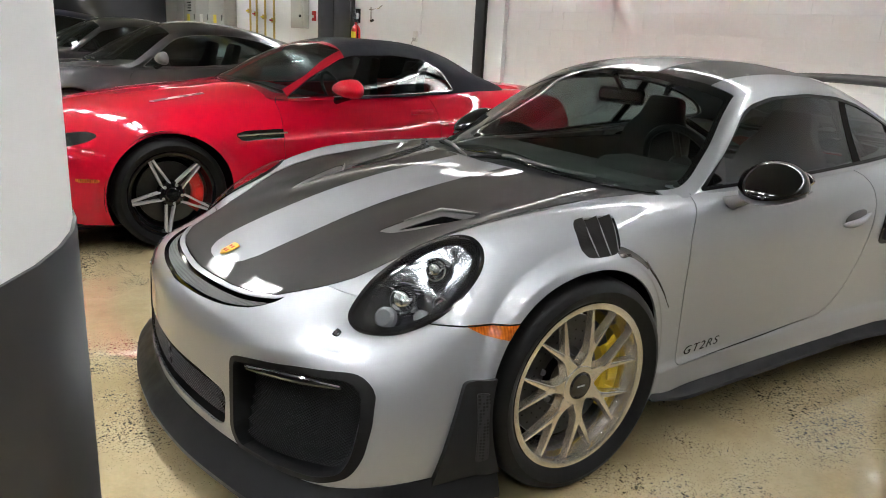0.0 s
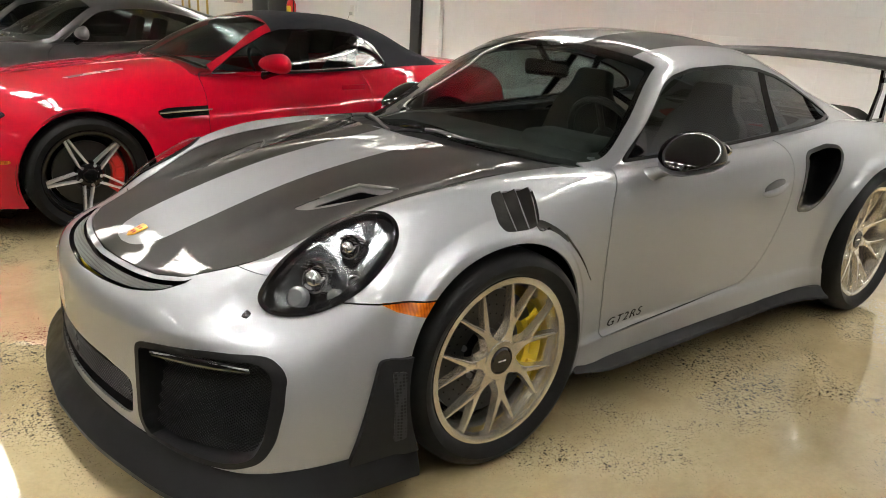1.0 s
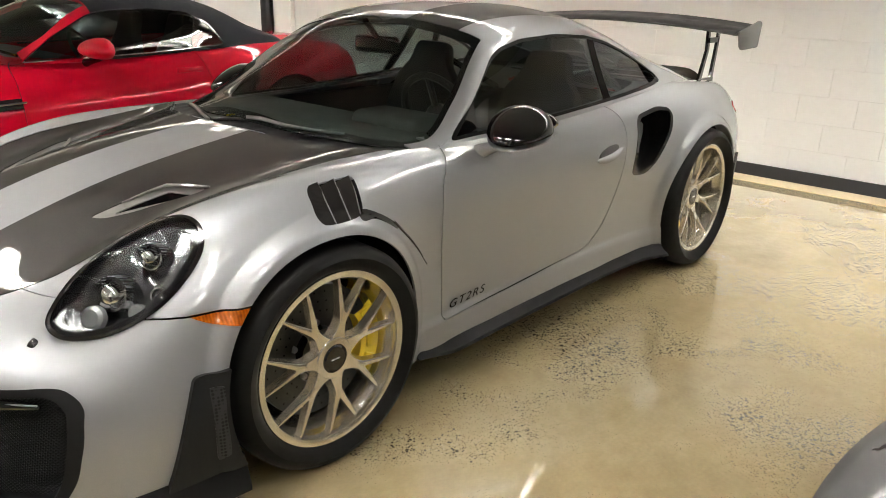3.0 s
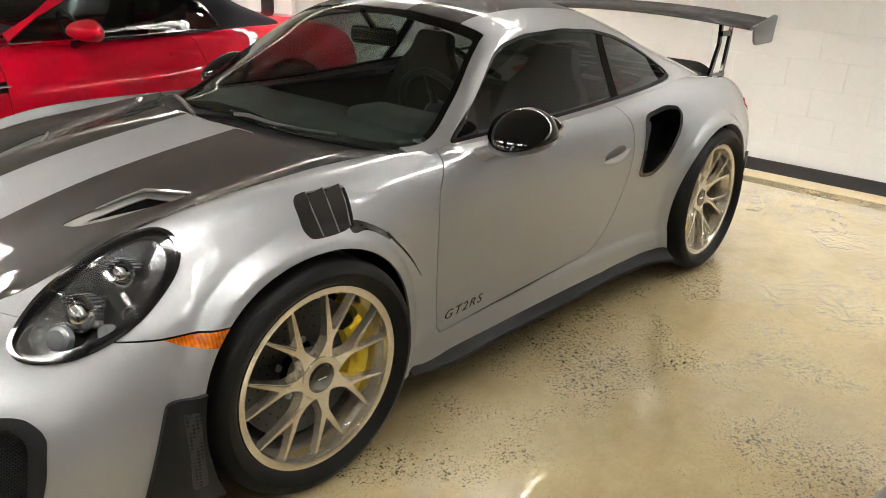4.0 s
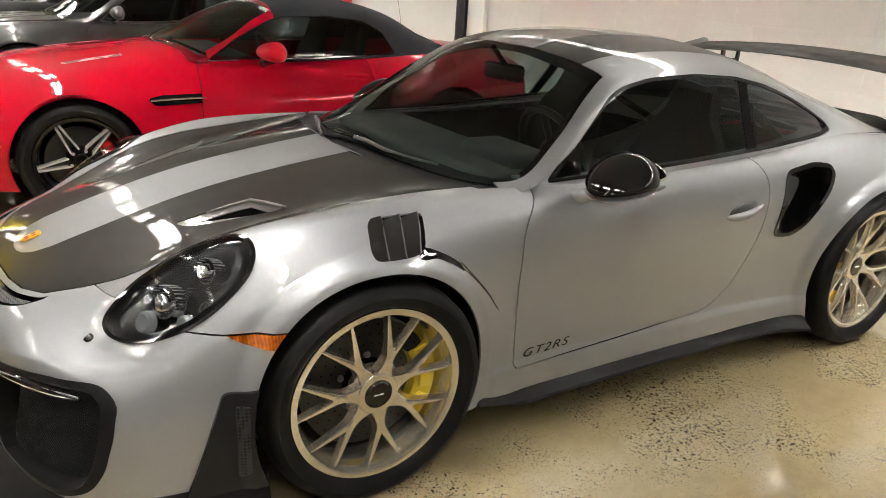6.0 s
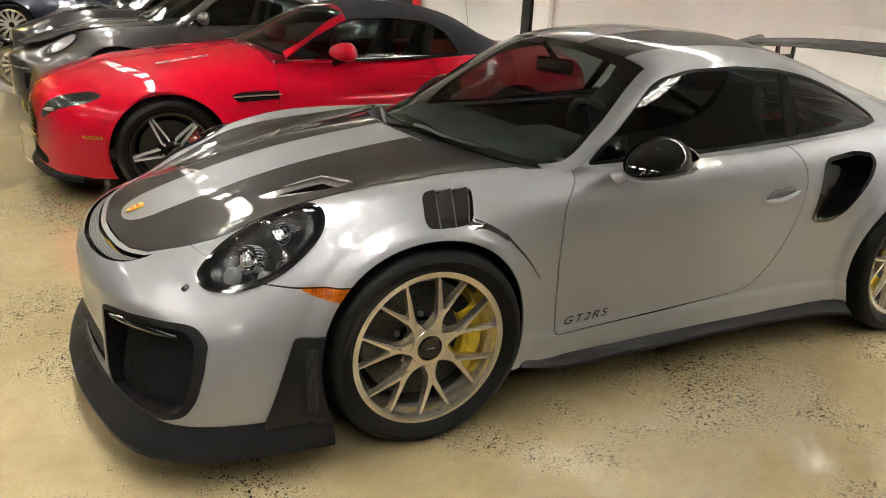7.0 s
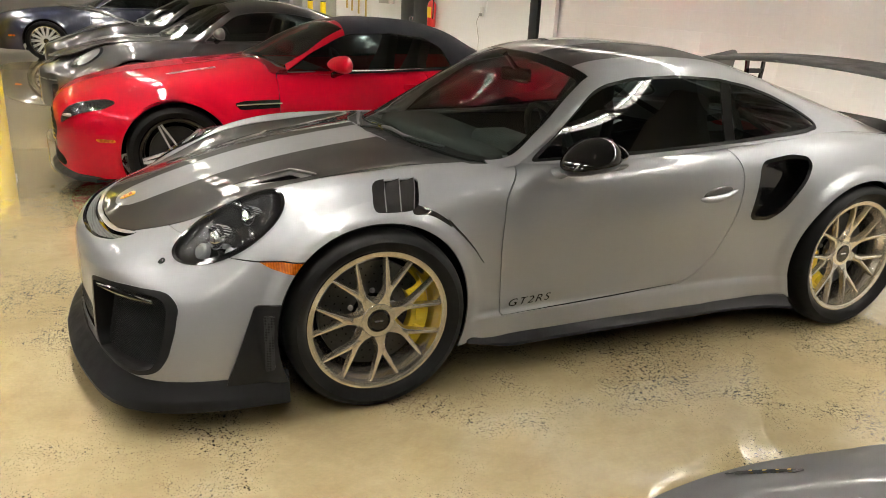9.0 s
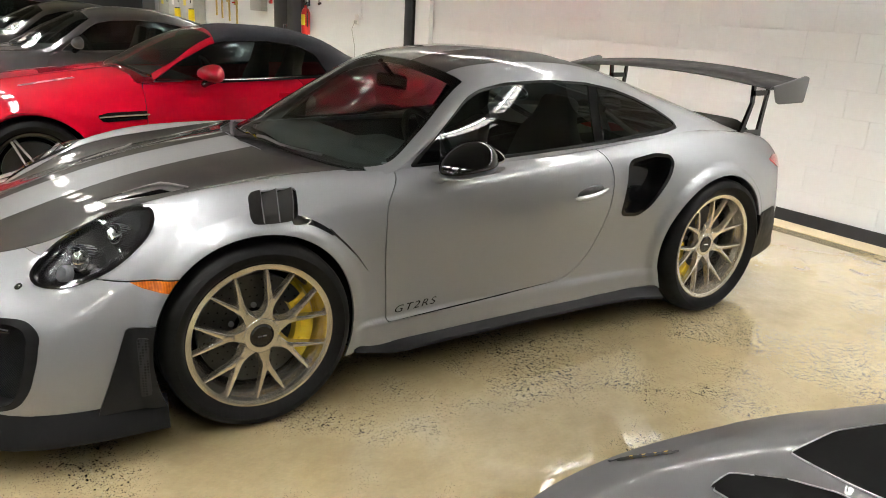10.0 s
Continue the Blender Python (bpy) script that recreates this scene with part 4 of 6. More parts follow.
pair("vane_opening", slot_m, MESHDARK, front_bumper, "dark perforated strip in the corner vane", lift=.0205, thick=.004)
pair("corner_vane", flap, TRIMPLASTIC, front_bumper, "black plastic vane ahead of the wheel", thick=.03, lift=.016)
core, rim = cut(mouth, front_shape(mouth_line, -.016))
pair("intake_frame", rim, TRIMPLASTIC, front_bumper, "black frame of the air intake", thick=.03, lift=.004)
recess("intake_well", core, .085, PLASTIC, front_bumper, "dark well of the air intake")
recess("middle_intake", both(mid), .045, MATT, front_bumper, "dark middle air intake", True, False)


def face_x(y, z):
    """How far forward the bumper's face lies at a given half-width and height."""
    V = BODY[0]
    k = (V[:, 0] < -.5)
    d = (V[k, 1] - abs(y)) ** 2 + (V[k, 2] - z) ** 2
    return V[k, 0][d.argmin()]


def lattice(name, y0, y1, z0, z1, back, pitch, parent, line, material):
    """A woven diamond mesh set behind an opening of the bumper."""
    gy, gz = [g.ravel() for g in np.meshgrid(np.linspace(y0 + .02, y1 - .02, 9), np.linspace(z0 + .02, z1 - .02, 7))]
    A = np.stack([np.ones_like(gy), gy, gy ** 2, gz], 1)
    coef = np.linalg.lstsq(A, np.array([face_x(a, b2) for a, b2 in zip(gy, gz)]), rcond=None)[0]
    plane = lambda a, b2: float(coef @ np.array([1.0, a, a * a, b2]))
    nU, nV = int((y1 - y0) / pitch), int((z1 - z0) / pitch)
    for sgn in (-1, 1):
        bm = bmesh.new()
        for lean in (-1, 1):
            for k in range(-nV, nU + nV):
                pts = []
                for s2 in range(0, nV + 1, 4):
                    yy, zz = y0 + (k + lean * s2 + (0 if lean > 0 else nV)) * pitch, z0 + s2 * pitch
                    if y0 <= yy <= y1 and sdf(line, np.array([yy]), np.array([zz]))[0] < -.004:
                        pts.append((plane(yy, zz) + back, sgn * yy, zz))
                if len(pts) > 1:
                    tube(bm, pts, .0017, 4, False)
        part(name, bm, material, parent, "woven black wire mesh")


lattice("intake_mesh", .43, .82, .20, .51, .048, .0085, front_bumper, mouth_line, PLASTIC)
lattice("middle_mesh", .0, .40, .232, .368, .007, .0095, front_bumper, mid_line, STEELBLACK)
for sgn in (-1, 1):
    bm = bmesh.new()
    pts = [(face_x(yy, zz) - .004, sgn * yy, zz) for yy, zz in ((.50, .462), (.56, .470), (.62, .474), (.68, .474), (.735, .468))]
    tube(bm, pts, [.006, .010, .011, .010, .005], 8)
    part("running_light", bm, GLOSSY, front_bumper, "slim dark lamp bar with a glassy face")
    bm = bmesh.new()
    tube(bm, [(p[0] - .006, p[1], p[2] + .006) for p in pts], .0022, 6)
    part("lamp_strip", bm, ALLOY, front_bumper, "pale strip of the lamp bar")
    bm = bmesh.new()
    lathe(bm, [(0, -.008), (.010, -.0075), (.014, -.005), (.016, 0), (.016, .01)], 20)
    cap = part("washer_cap", bm, GLOSSY, front_bumper, "small round black cap")
    cap.matrix_local = pose(-.708, sgn * .62, .563) @ Matrix.Rotation(radians(40), 4, "Y") @ Matrix.Rotation(radians(-35 * sgn), 4, "Z") @ (Matrix.Diagonal((1, 1, 1, 1)) if sgn < 0 else Matrix.Diagonal((1, -1, 1, 1)))

# splitter lip round the nose
px = pchip([0, .205, .46, .735, .82, .855, .87, .885], [-1.0, -.985, -.935, -.825, -.70, -.55, -.40, -.25])
plan = [(float(px(y)), y) for y in np.linspace(0, .735, 16)] + [(-.77, .785), (-.70, .822), (-.62, .842), (-.55, .856), (-.47, .864), (-.40, .870), (-.34, .876)]
bm = bmesh.new()
rings = []
for sgn in (-1, 1):
    for i, (x, y) in (enumerate(plan) if sgn > 0 else reversed(list(enumerate(plan))[1:])):
        a, b2 = plan[max(i - 1, 0)], plan[min(i + 1, len(plan) - 1)]
        t = Vector((b2[0] - a[0], b2[1] - a[1]))
        n = Vector((-t.y, t.x)).normalized() if i else Vector((-1, 0))
        k = min(1.0, max(0.0, (.92 - y) / .25)) * .6 + .4
        prof = [(-.02, .212), (.004, .205), (.012, .185), (.050 * k, .150), (.066 * k, .125), (.064 * k, .108), (.03 * k, .100), (-.12, .105)]
        rings.append([bm.verts.new((x + n.x * o, sgn * (y + n.y * o), z)) for o, z in prof])
for p, q in zip(rings, rings[1:]):
    for j in range(len(p) - 1):
        bm.faces.new((p[j], p[j + 1], q[j + 1], q[j]))
bm.faces.new(rings[0])
bm.faces.new(rings[-1])
part("splitter_lip", bm, TRIMPLASTIC, front_bumper, "matt black splitter lip along the bumper")

# flanks: door, louvre, intake
vent, rest = cut(rest, lambda x, y, z: np.where(y > .66, sdf(louvre_line, x, z), 1.0))
tail_line = ring([(.150, .762), (.20, .746), (.26, .712), (.325, .660), (.385, .597), (.43, .533), (.451, .503), (.445, .504), (.426, .530), (.378, .592), (.317, .651), (.251, .699), (.193, .727), (.13, .738)], 6)
groove, rest = cut(rest, lambda x, y, z: np.where(y > .6, np.maximum(sdf(tail_line, x, z), x - .30), 1.0))
door = inside(rest, lambda x, y, z: np.where(y > .5, sdf(door_line, x, z) + GAP, 1.0))
rest = outside(rest, lambda x, y, z: np.where(y > .5, sdf(door_line, x, z) - GAP, 1.0))
scoop, rest = cut(rest, lambda x, y, z: np.where(y > .6, sdf(intake_line, x, z), 1.0))
sillgap = lambda x, y, z: np.where((x > .38) & (x < .545), np.abs(z - .266) - .002, 1.0)
rest = outside(rest, sillgap)
front, rear = cut(rest, lambda x, y, z: x - 1.2)
fenders = pair("front_fender", front, SILVER, sports)
tailward = lambda pts: [(short(x, 2.45, .90), z) for x, z in pts]
deck_line = np.array([(2.62, -.47), (2.62, .47), (3.20, .50), (3.30, .42), (3.30, -.42), (3.20, -.50)])
deck, rear = cut(rear, lambda x, y, z: np.where(z > .7, sdf(deck_line, x, y), 1.0))
panel("engine_lid", both(deck), MATTCARBON, sports, "dark carbon engine lid under the wing", lift=.004, thick=.03)
bm = bmesh.new()
rows = []
for y in np.linspace(-.56, .56, 29):
    e = abs(y) / .56
    drop = .075 * max(0.0, (e - .72) / .28) ** 2
    prof = [(2.66, .985), (2.80, .958), (2.95, .940), (3.08, .936), (3.17, .944), (3.195, .946), (3.20, .938), (3.185, .90), (3.15, .80)]
    rows.append([bm.verts.new((x + .10 * e * e * (1 if x < 3 else -.6), y, z - (drop if z > .85 else 0) - .03 * e * e * (x < 2.9))) for x, z in prof])
for p, q in zip(rows, rows[1:]):
    for j in range(8):
        bm.faces.new((p[j], p[j + 1], q[j + 1], q[j]))
ducktail = part("ducktail", bm, MATTCARBON, sports, "dark carbon ducktail lip ahead of the wing")
for sgn in (-1, 1):
    bm = bmesh.new()
    hump = [[(2.80, -.085, .945), (2.80, -.07, .992), (2.80, 0, 1.002), (2.80, .07, .992), (2.80, .085, .945)], [(2.93, -.085, .93), (2.93, -.07, .975), (2.93, 0, .985), (2.93, .07, .975), (2.93, .085, .93)], [(3.06, -.07, .92), (3.06, -.05, .94), (3.06, 0, .943), (3.06, .05, .94), (3.06, .07, .92)]]
    hr = [[bm.verts.new((x, y + sgn * .24, z)) for x, y, z in r] for r in hump]
    for p, q in zip(hr, hr[1:]):
        for j in range(4):
            bm.faces.new((p[j], p[j + 1], q[j + 1], q[j]))
    bm.faces.new(hr[0])
    part("air_hump", bm, GLOSSY, ducktail, "small black ram-air intake")
valance, rear = cut(rear, lambda x, y, z: np.where(x > 2.7, sdf(np.array(tailward([(2.70, .10), (2.70, .50), (2.86, .498), (3.10, .515), (3.20, .40), (3.24, .27), (3.6, .27), (3.6, .10)])), x, z), 1.0))
tail_line2 = rounded(tailward([(3.06, .775), (3.16, .795), (3.44, .745), (3.47, .705), (3.40, .69), (3.20, .72)]), .02)
lampr, rear = cut(rear, lambda x, y, z: np.where(x > 2.9, sdf(tail_line2, x, z), 1.0))
quarters = pair("rear_quarter", rear, SILVER, sports)
pair("rear_valance", valance, PLASTIC, sports, "black rear bumper corner", lift=.01, thick=.03)
pair("tail_lamp", lampr, TAILRED, sports, "red tail lamp lens", lift=.004)
doors = pair("door", door, SILVER, sports)
for q in (0, 1):
    mm = vent if q == 0 else mirror(vent)
    recess("vent_bed", vent if q == 0 else mirror(vent), .02, MATT, fenders[q], "", True, False)
    for k in range(3):
        lo, hi = -.020 + .058 * k, .034 + .058 * k
        strip = inside(outside(mm, lambda x, y, z, lo=lo: x - .28 * (z - .8) - lo), lambda x, y, z, hi=hi: x - .28 * (z - .8) - hi)
        if len(strip[2]) == 0:
            continue
        Vx, Nx, Fx = strip
        slope = np.clip((Vx[:, 0] - .28 * (Vx[:, 2] - .8) - lo) / (hi - lo), 0, 1)
        Nt = Nx + np.array([-.3, 0, 0]) * (1 if k else .2)
        Nt /= np.linalg.norm(Nt, axis=1, keepdims=True)
        slat = panel("vent_slat", (Vx + Nx * (.005 - .026 * (1 - slope) * (1 if k else .4))[:, None], Nt, Fx), CARBON_DARK, fenders[q], "dark lacquered carbon louvre slat", thick=.010)
        # a pale grey bead paints in the highlight along each slat's trailing edge
        ridge = [tuple(p) for p in (Vx + Nx * .004)[slope > .97]]
        ridge = sorted(ridge, key=lambda p: p[2])
        if len(ridge) > 3:
            bm = bmesh.new()
            tube(bm, [ridge[0], ridge[len(ridge) // 2], ridge[-1]], .0022, 6)
            part("edge_highlight", bm, GREY_NEAR, slat, "thin grey bead that paints the highlight along the slat edge")
    panel("vent_groove", groove if q == 0 else mirror(groove), GLOSSY, fenders[q], "", lift=.001)
    bm = bmesh.new()
    flank = FULL[0][(FULL[0][:, 1] > .6) & (FULL[0][:, 0] < .6)]
    run = ring([(.285, .692), (.32, .6575), (.352, .626), (.381, .5945), (.408, .563), (.430, .5315), (.440, .517)], 4)[:25]
    ys = [float(flank[((flank[:, 0] - x) ** 2 + (flank[:, 1] * 0 + flank[:, 2] - z) ** 2).argmin(), 1]) for x, z in run]
    ys = np.convolve(np.pad(ys, 3, mode="edge"), np.ones(7) / 7, "valid")
    tube(bm, [(float(x), float((1 if q == 0 else -1) * (y - .0015)), float(z)) for (x, z), y in zip(run, ys)], [.0058 - .0042 * i / 24 for i in range(25)], 8)
    part("groove_end", bm, GLOSSY, fenders[q])
    rimq, wellq = cut(scoop, lambda x, y, z: sdf(intake_line, x, z) + .016)
    rimq, wellq = (rimq, wellq) if q == 0 else (mirror(rimq), mirror(wellq))
    # the rim is the outer band of the opening
    panel("scoop_frame", wellq, GLOSSY, quarters[q], "gloss black frame of the side air scoop", lift=.003, thick=.02)
    recess("air_scoop", rimq, lambda x, y, z: .015 + .09 * np.clip((x - 1.80) / .3, 0, 1), GLOSSY, quarters[q], "gloss black side air scoop", True, False)

# door handle and lettering
for q, sgn in ((0, 1), (1, -1)):
    bm = bmesh.new()
    bmesh.ops.create_uvsphere(bm, u_segments=28, v_segments=14, radius=1)
    for v in bm.verts:
        x, y, z = v.co
        v.co = Vector((x * .109, y * .020 * (1 - .35 * x * x), z * (.0155 - .004 * x) + .016 * x * x))
    h = part("door_handle", bm, SILVER, doors[q], "silver pull handle")
    h.matrix_local = pose(1.615, sgn * .803, .692, 0, -9, 0)
    # shallow dark grey oval: the shade of the finger hollow as colour
    bm = bmesh.new()
    bmesh.ops.create_uvsphere(bm, u_segments=28, v_segments=12, radius=1)
    for v in bm.verts:
        x, y, z = v.co
        v.co = Vector((x * .086, y * .009, z * .027))
    h = part("hollow_shade", bm, GREY, doors[q], "dark grey oval with the shade of the finger hollow in its colour")
    h.matrix_local = pose(1.618, sgn * .7935, .714, 0, -9, 0)
    cu = bpy.data.curves.new("lettering", "FONT")
    cu.body, cu.size, cu.shear, cu.extrude, cu.space_character, cu.offset = "GT2RS", .044, .35, .0008, 1.22, -.0005
    tmp = bpy.data.objects.new("lettering", cu)
    me = bpy.data.meshes.new_from_object(tmp)
    bpy.data.objects.remove(tmp)
    for v in me.vertices:
        v.co.x *= 1.36
    letters = link("lettering", me, MATT, doors[q], "dark model lettering low on the door")
    letters.matrix_local = pose(.572, -.7915, .300, 90, 0, 0) @ Matrix.Rotation(radians(2.5), 4, "Z") if sgn < 0 else pose(.795, .7915, .298, 90, 0, 180)

# side skirts
for sgn in (-1, 1):
    bm = bmesh.new()
    rows = []
    for x in np.linspace(.385, 2.08, 40):
        k = min(1.0, (x - .36) / .25)
        e = .03 * max(0, (x - 1.75) / .33) ** 2
        yb = float(np.interp(x, [.25, .5, .8, 1.6, 1.95, 2.2], [.835, .79, .785, .79, .81, .87]))
        prof = [(yb - .03, .196), (yb + .003, .194), (yb + .010 + .010 * k, .170), (yb + .016 + .028 * k, .156), (yb + .018 + .030 * k, .145), (yb + .0, .138), (yb - .10, .135)]
        low = min(1.0, .25 + .75 * (x - .385) / .16)
        rows.append([bm.verts.new((x, sgn * (y + e), .196 - (.196 - z) * low)) for y, z in prof])
    for p, q in zip(rows, rows[1:]):
        for j in range(6):
            bm.faces.new((p[j], p[j + 1], q[j + 1], q[j]))
    bm.faces.new(rows[0])
    bm.faces.new(rows[-1])
    part("side_skirt", bm, PLASTIC, sports, "matt dark side skirt blade")
    # liners behind the wheels
    for a in (AF, AR):
        bm = bmesh.new()
        lathe(bm, [(a[2] + .012, .42), (a[2] + .012, .785 if a is AF else .83)], 40, radians(-12), radians(192), (a[0], 0, a[1]))
        lathe(bm, [(a[2] + .012, .42), (.02, .42)], 40, radians(-12), radians(192), (a[0], 0, a[1]))
        bmesh.ops.scale(bm, vec=(1, sgn, 1), verts=bm.verts)
        part("wheel_liner", bm, MATT, sports, "black wheel-arch liner")
bm = bmesh.new()
box(bm, (1.2, 0, .16), (3.6, 1.3, .06), .01)
part("underbody", bm, MATT, sports, "black underbody tray")
bm = bmesh.new()
box(bm, (1.4, 0, .42), (1.7, 1.36, .30), .02)
box(bm, (-.1, 0, .45), (.5, .8, .4), .02)
box(bm, (2.75, 0, .5), (.9, .8, .5), .02)
part("inner_shell", bm, MATT, sports, "dark inner structure")

# headlights
eye, gasket = cut(lamp, lamp_shape(-.008))
gask = pair("headlight", gasket, GLOSSY, sports, "round headlight with a black surround and clear lens", lift=.006, thick=.02)
lens = eye
for q, sgn in ((0, 1), (1, -1)):
    bowl = lambda x, y, z: .010 + .060 * np.clip(-lamp_shape(-.030)(x, y, z) / .03, 0, 1) ** .6
    recess("lamp_bowl", lens if q == 0 else mirror(lens), bowl, BOWL, gask[q], "dark lamp bowl", False, False)
    Vl, Nl, Fl = lens if q == 0 else mirror(lens)
    dome = np.clip(-lamp_shape(-.008)(Vl[:, 0], np.abs(Vl[:, 1]), Vl[:, 2]) / .06, 0, 1) ** .5
    outward = Vl - Vl.mean(0)
    Nd = Nl + outward * 3.2
    panel("lens", (Vl + Nl * (.004 + .020 * dome)[:, None], Nd / np.linalg.norm(Nd, axis=1, keepdims=True), Fl), LAMPGLASS, gask[q], "clear headlight glass", thick=0)
    c = lens[0].mean(0) * np.array([1, sgn, 1])
    nrm = lens[1].mean(0) * np.array([1, sgn, 1])
    nrm = Vector(nrm).normalized()
    fwd = Vector((-.80, sgn * .45, .40)).normalized()
    turn = fwd.to_track_quat("-Y", "Z").to_matrix().to_4x4()

    def put(name, bm, material, off, label):
        o = part(name, bm, material, gask[q], label)
        o.matrix_local = Matrix.Translation(Vector(c) - nrm * .028 + Vector((off[0], sgn * off[1], off[2]))) @ turn
        return o
    # two projector modules under ribbed hoods, a round lamp, a pale front reflector
    for ox, oz, oy, r in ((-.050, -.022, .0, .036), (.062, .046, -.006, .028)):
        bm = bmesh.new()
        lathe(bm, [(0, -.030), (r * .45, -.027), (r * .8, -.016), (r * .95, 0), (r * 1.08, .0), (r * 1.12, .010), (r * 1.12, .05)], 32)
        mod = put("projector", bm, CHROME, (ox, oy, oz), "chrome projector lamp")
        bm = bmesh.new()
        lathe(bm, [(r * 1.16, -.020), (r * 1.34, -.012), (r * 1.40, .012), (r * 1.40, .05)], 18, radians(28), radians(152))
        part("lamp_hood", bm, BOWL, mod, "smoked hood over the projector")
        bm = bmesh.new()
        for kk in range(9):
            a = radians(34 + 14 * kk)
            tube(bm, [(r * 1.36 * math.cos(a), -.010, r * 1.36 * math.sin(a)), (r * 1.43 * math.cos(a), .030, r * 1.43 * math.sin(a))], .0018, 5)
        part("fin", bm, ALLOY, mod, "bright ribs on the projector hood")
    bm = bmesh.new()
    lathe(bm, [(0, .004), (.014, .002), (.018, -.006), (.022, -.006), (.024, .03)], 24)
    put("round_lamp", bm, CHROME, (.045, .050, -.034), "small round lamp with a chrome ring")
    bm = bmesh.new()
    lathe(bm, [(0, -.004), (.022, -.003), (.030, .004), (.032, .02)], 28)
    put("front_reflector", bm, LAMPWHITE, (-.108, .0, -.062), "pale round reflector at the lamp's front edge")
    bm = bmesh.new()
    lathe(bm, [(0, -.003), (.016, -.002), (.022, .004), (.023, .02)], 24)
    put("lower_reflector", bm, LAMPWHITE, (-.020, .045, -.062), "small pale reflector")
    band = inside(outside(lens, lamp_shape(-.026)), lamp_shape(-.010))
    panel("lamp_bezel", offset(band if q == 0 else mirror(band), -.006), GLOSSY, gask[q], "gloss black inner bezel", thick=.012)

# greenhouse: glass, pillars, roof
roof_edge = lambda x, y, z: x - (.985 + .16 * y * y + .10 * np.clip(y - .3, 0, 1))
pil = pchip([p[0] for p in SP_TOP[2]], [p[1] for p in SP_TOP[2]])
win_line = rounded([(.690, .868), (.86, 1.008), (1.02, 1.125), (1.10, 1.160), (1.25, 1.188), (1.5, 1.199), (1.75, 1.185), (1.95, 1.152), (2.12, 1.106), (2.25, 1.058), (2.335, 1.016), (2.385, .980), (2.378, .955), (2.28, .940), (1.72, .910), (1.15, .876)], .03)
win = lambda g: (lambda x, y, z: np.where(y > .38, sdf(win_line, x, z) - g, 1.0))
G = GREEN
glazing, G = cut(G, win(0.0))
glazing = calm(glazing)
screen_all = inside(inside(G, roof_edge), lambda x, y, z: np.where(x < .51, y - 2.0, y - (pil(x) - .006)))
G2 = outside(G, lambda x, y, z: np.maximum(roof_edge(x, y, z), np.where(x < .51, y - 2.0, y - (pil(x) - .006))))
rear_line = np.array([(2.02, -.38), (2.02, .38), (2.45, .42), (2.80, .40), (2.86, .0), (2.80, -.40), (2.45, -.42)])
backlight, G2 = cut(G2, lambda x, y, z: np.where(z > .9, sdf(rear_line, x, y), 1.0))
centre, sides = cut(G2, lambda x, y, z: np.where((x < 2.02), y - .185, 1.0))
roofmat, rails2 = cut(sides, lambda x, y, z: np.where((x < 2.02) & (z > 1.0), y - (.445 - .02 * x), 1.0))
roof = panel("roof", both(roofmat), CARBON_ROOF, sports, "dark carbon roof panels")
panel("roof_stripe", both(centre), SILVER, roof, "silver middle band of the roof", lift=.001)
corner, rails2 = cut(rails2, lambda x, y, z: np.where(z < .95, x - .60 - .25 * (z - .86), 1.0))
pair("screen_corner", corner, SILVER, sports, "silver foot of the windscreen pillar")
panel("roof_frame", both(rails2), SILVER, sports, "silver pillars and roof rails")
border, clear = cut(screen_all, lambda x, y, z: -np.minimum.reduce([-(roof_edge(x, y, z)) - .055, np.where(x < .6, 1.0, pil(x) - .006 - y - .022), x - (.315 + .05 * y + .55 * np.clip(y - .25, 0, 1) ** 1.5)]))
border, clear = clear, border
panel("windscreen", both(screen_all), WINDSCREEN, sports, "clear curved windscreen", thick=0)
panel("windscreen_border", both(offset(border, -.003)), MATT, sports, "black printed border of the windscreen", thick=0)
panel("rear_window", both(backlight), PRIVACY, sports, "tinted rear window", thick=0)
frame_w, pane = cut(glazing, win(-.012))
frame_w, pane = pane, frame_w
front_pane, rear_pane = cut(pane, lambda x, y, z: x - (1.735 + .25 * (z - .9)) + .03)
rear_pane = outside(rear_pane, lambda x, y, z: x - (1.735 + .25 * (z - .9)) - .03)
pillar_b = outside(inside(pane, lambda x, y, z: x - (1.735 + .25 * (z - .9)) - .03), lambda x, y, z: x - (1.735 + .25 * (z - .9)) + .03)
tri, front_pane = cut(front_pane, lambda x, y, z: x - (.845 + .1 * (z - .87)))
for q in (0, 1):
    f = (lambda m: m) if q == 0 else mirror
    panel("window_seal", f(frame_w), PLASTIC, sports, "black window surround", lift=.003)
    panel("door_window", f(front_pane), TINTED, doors[q], "tinted door glass", thick=0)
    panel("quarter_window", f(rear_pane), PRIVACY, quarters[q], "tinted quarter glass", thick=0)
    panel("door_pillar", f(pillar_b), MATT, sports, "gloss black pillar between the panes", lift=.001)
    panel("mirror_sail", f(tri), GLOSSY, doors[q], "black triangle at the mirror", lift=.001)

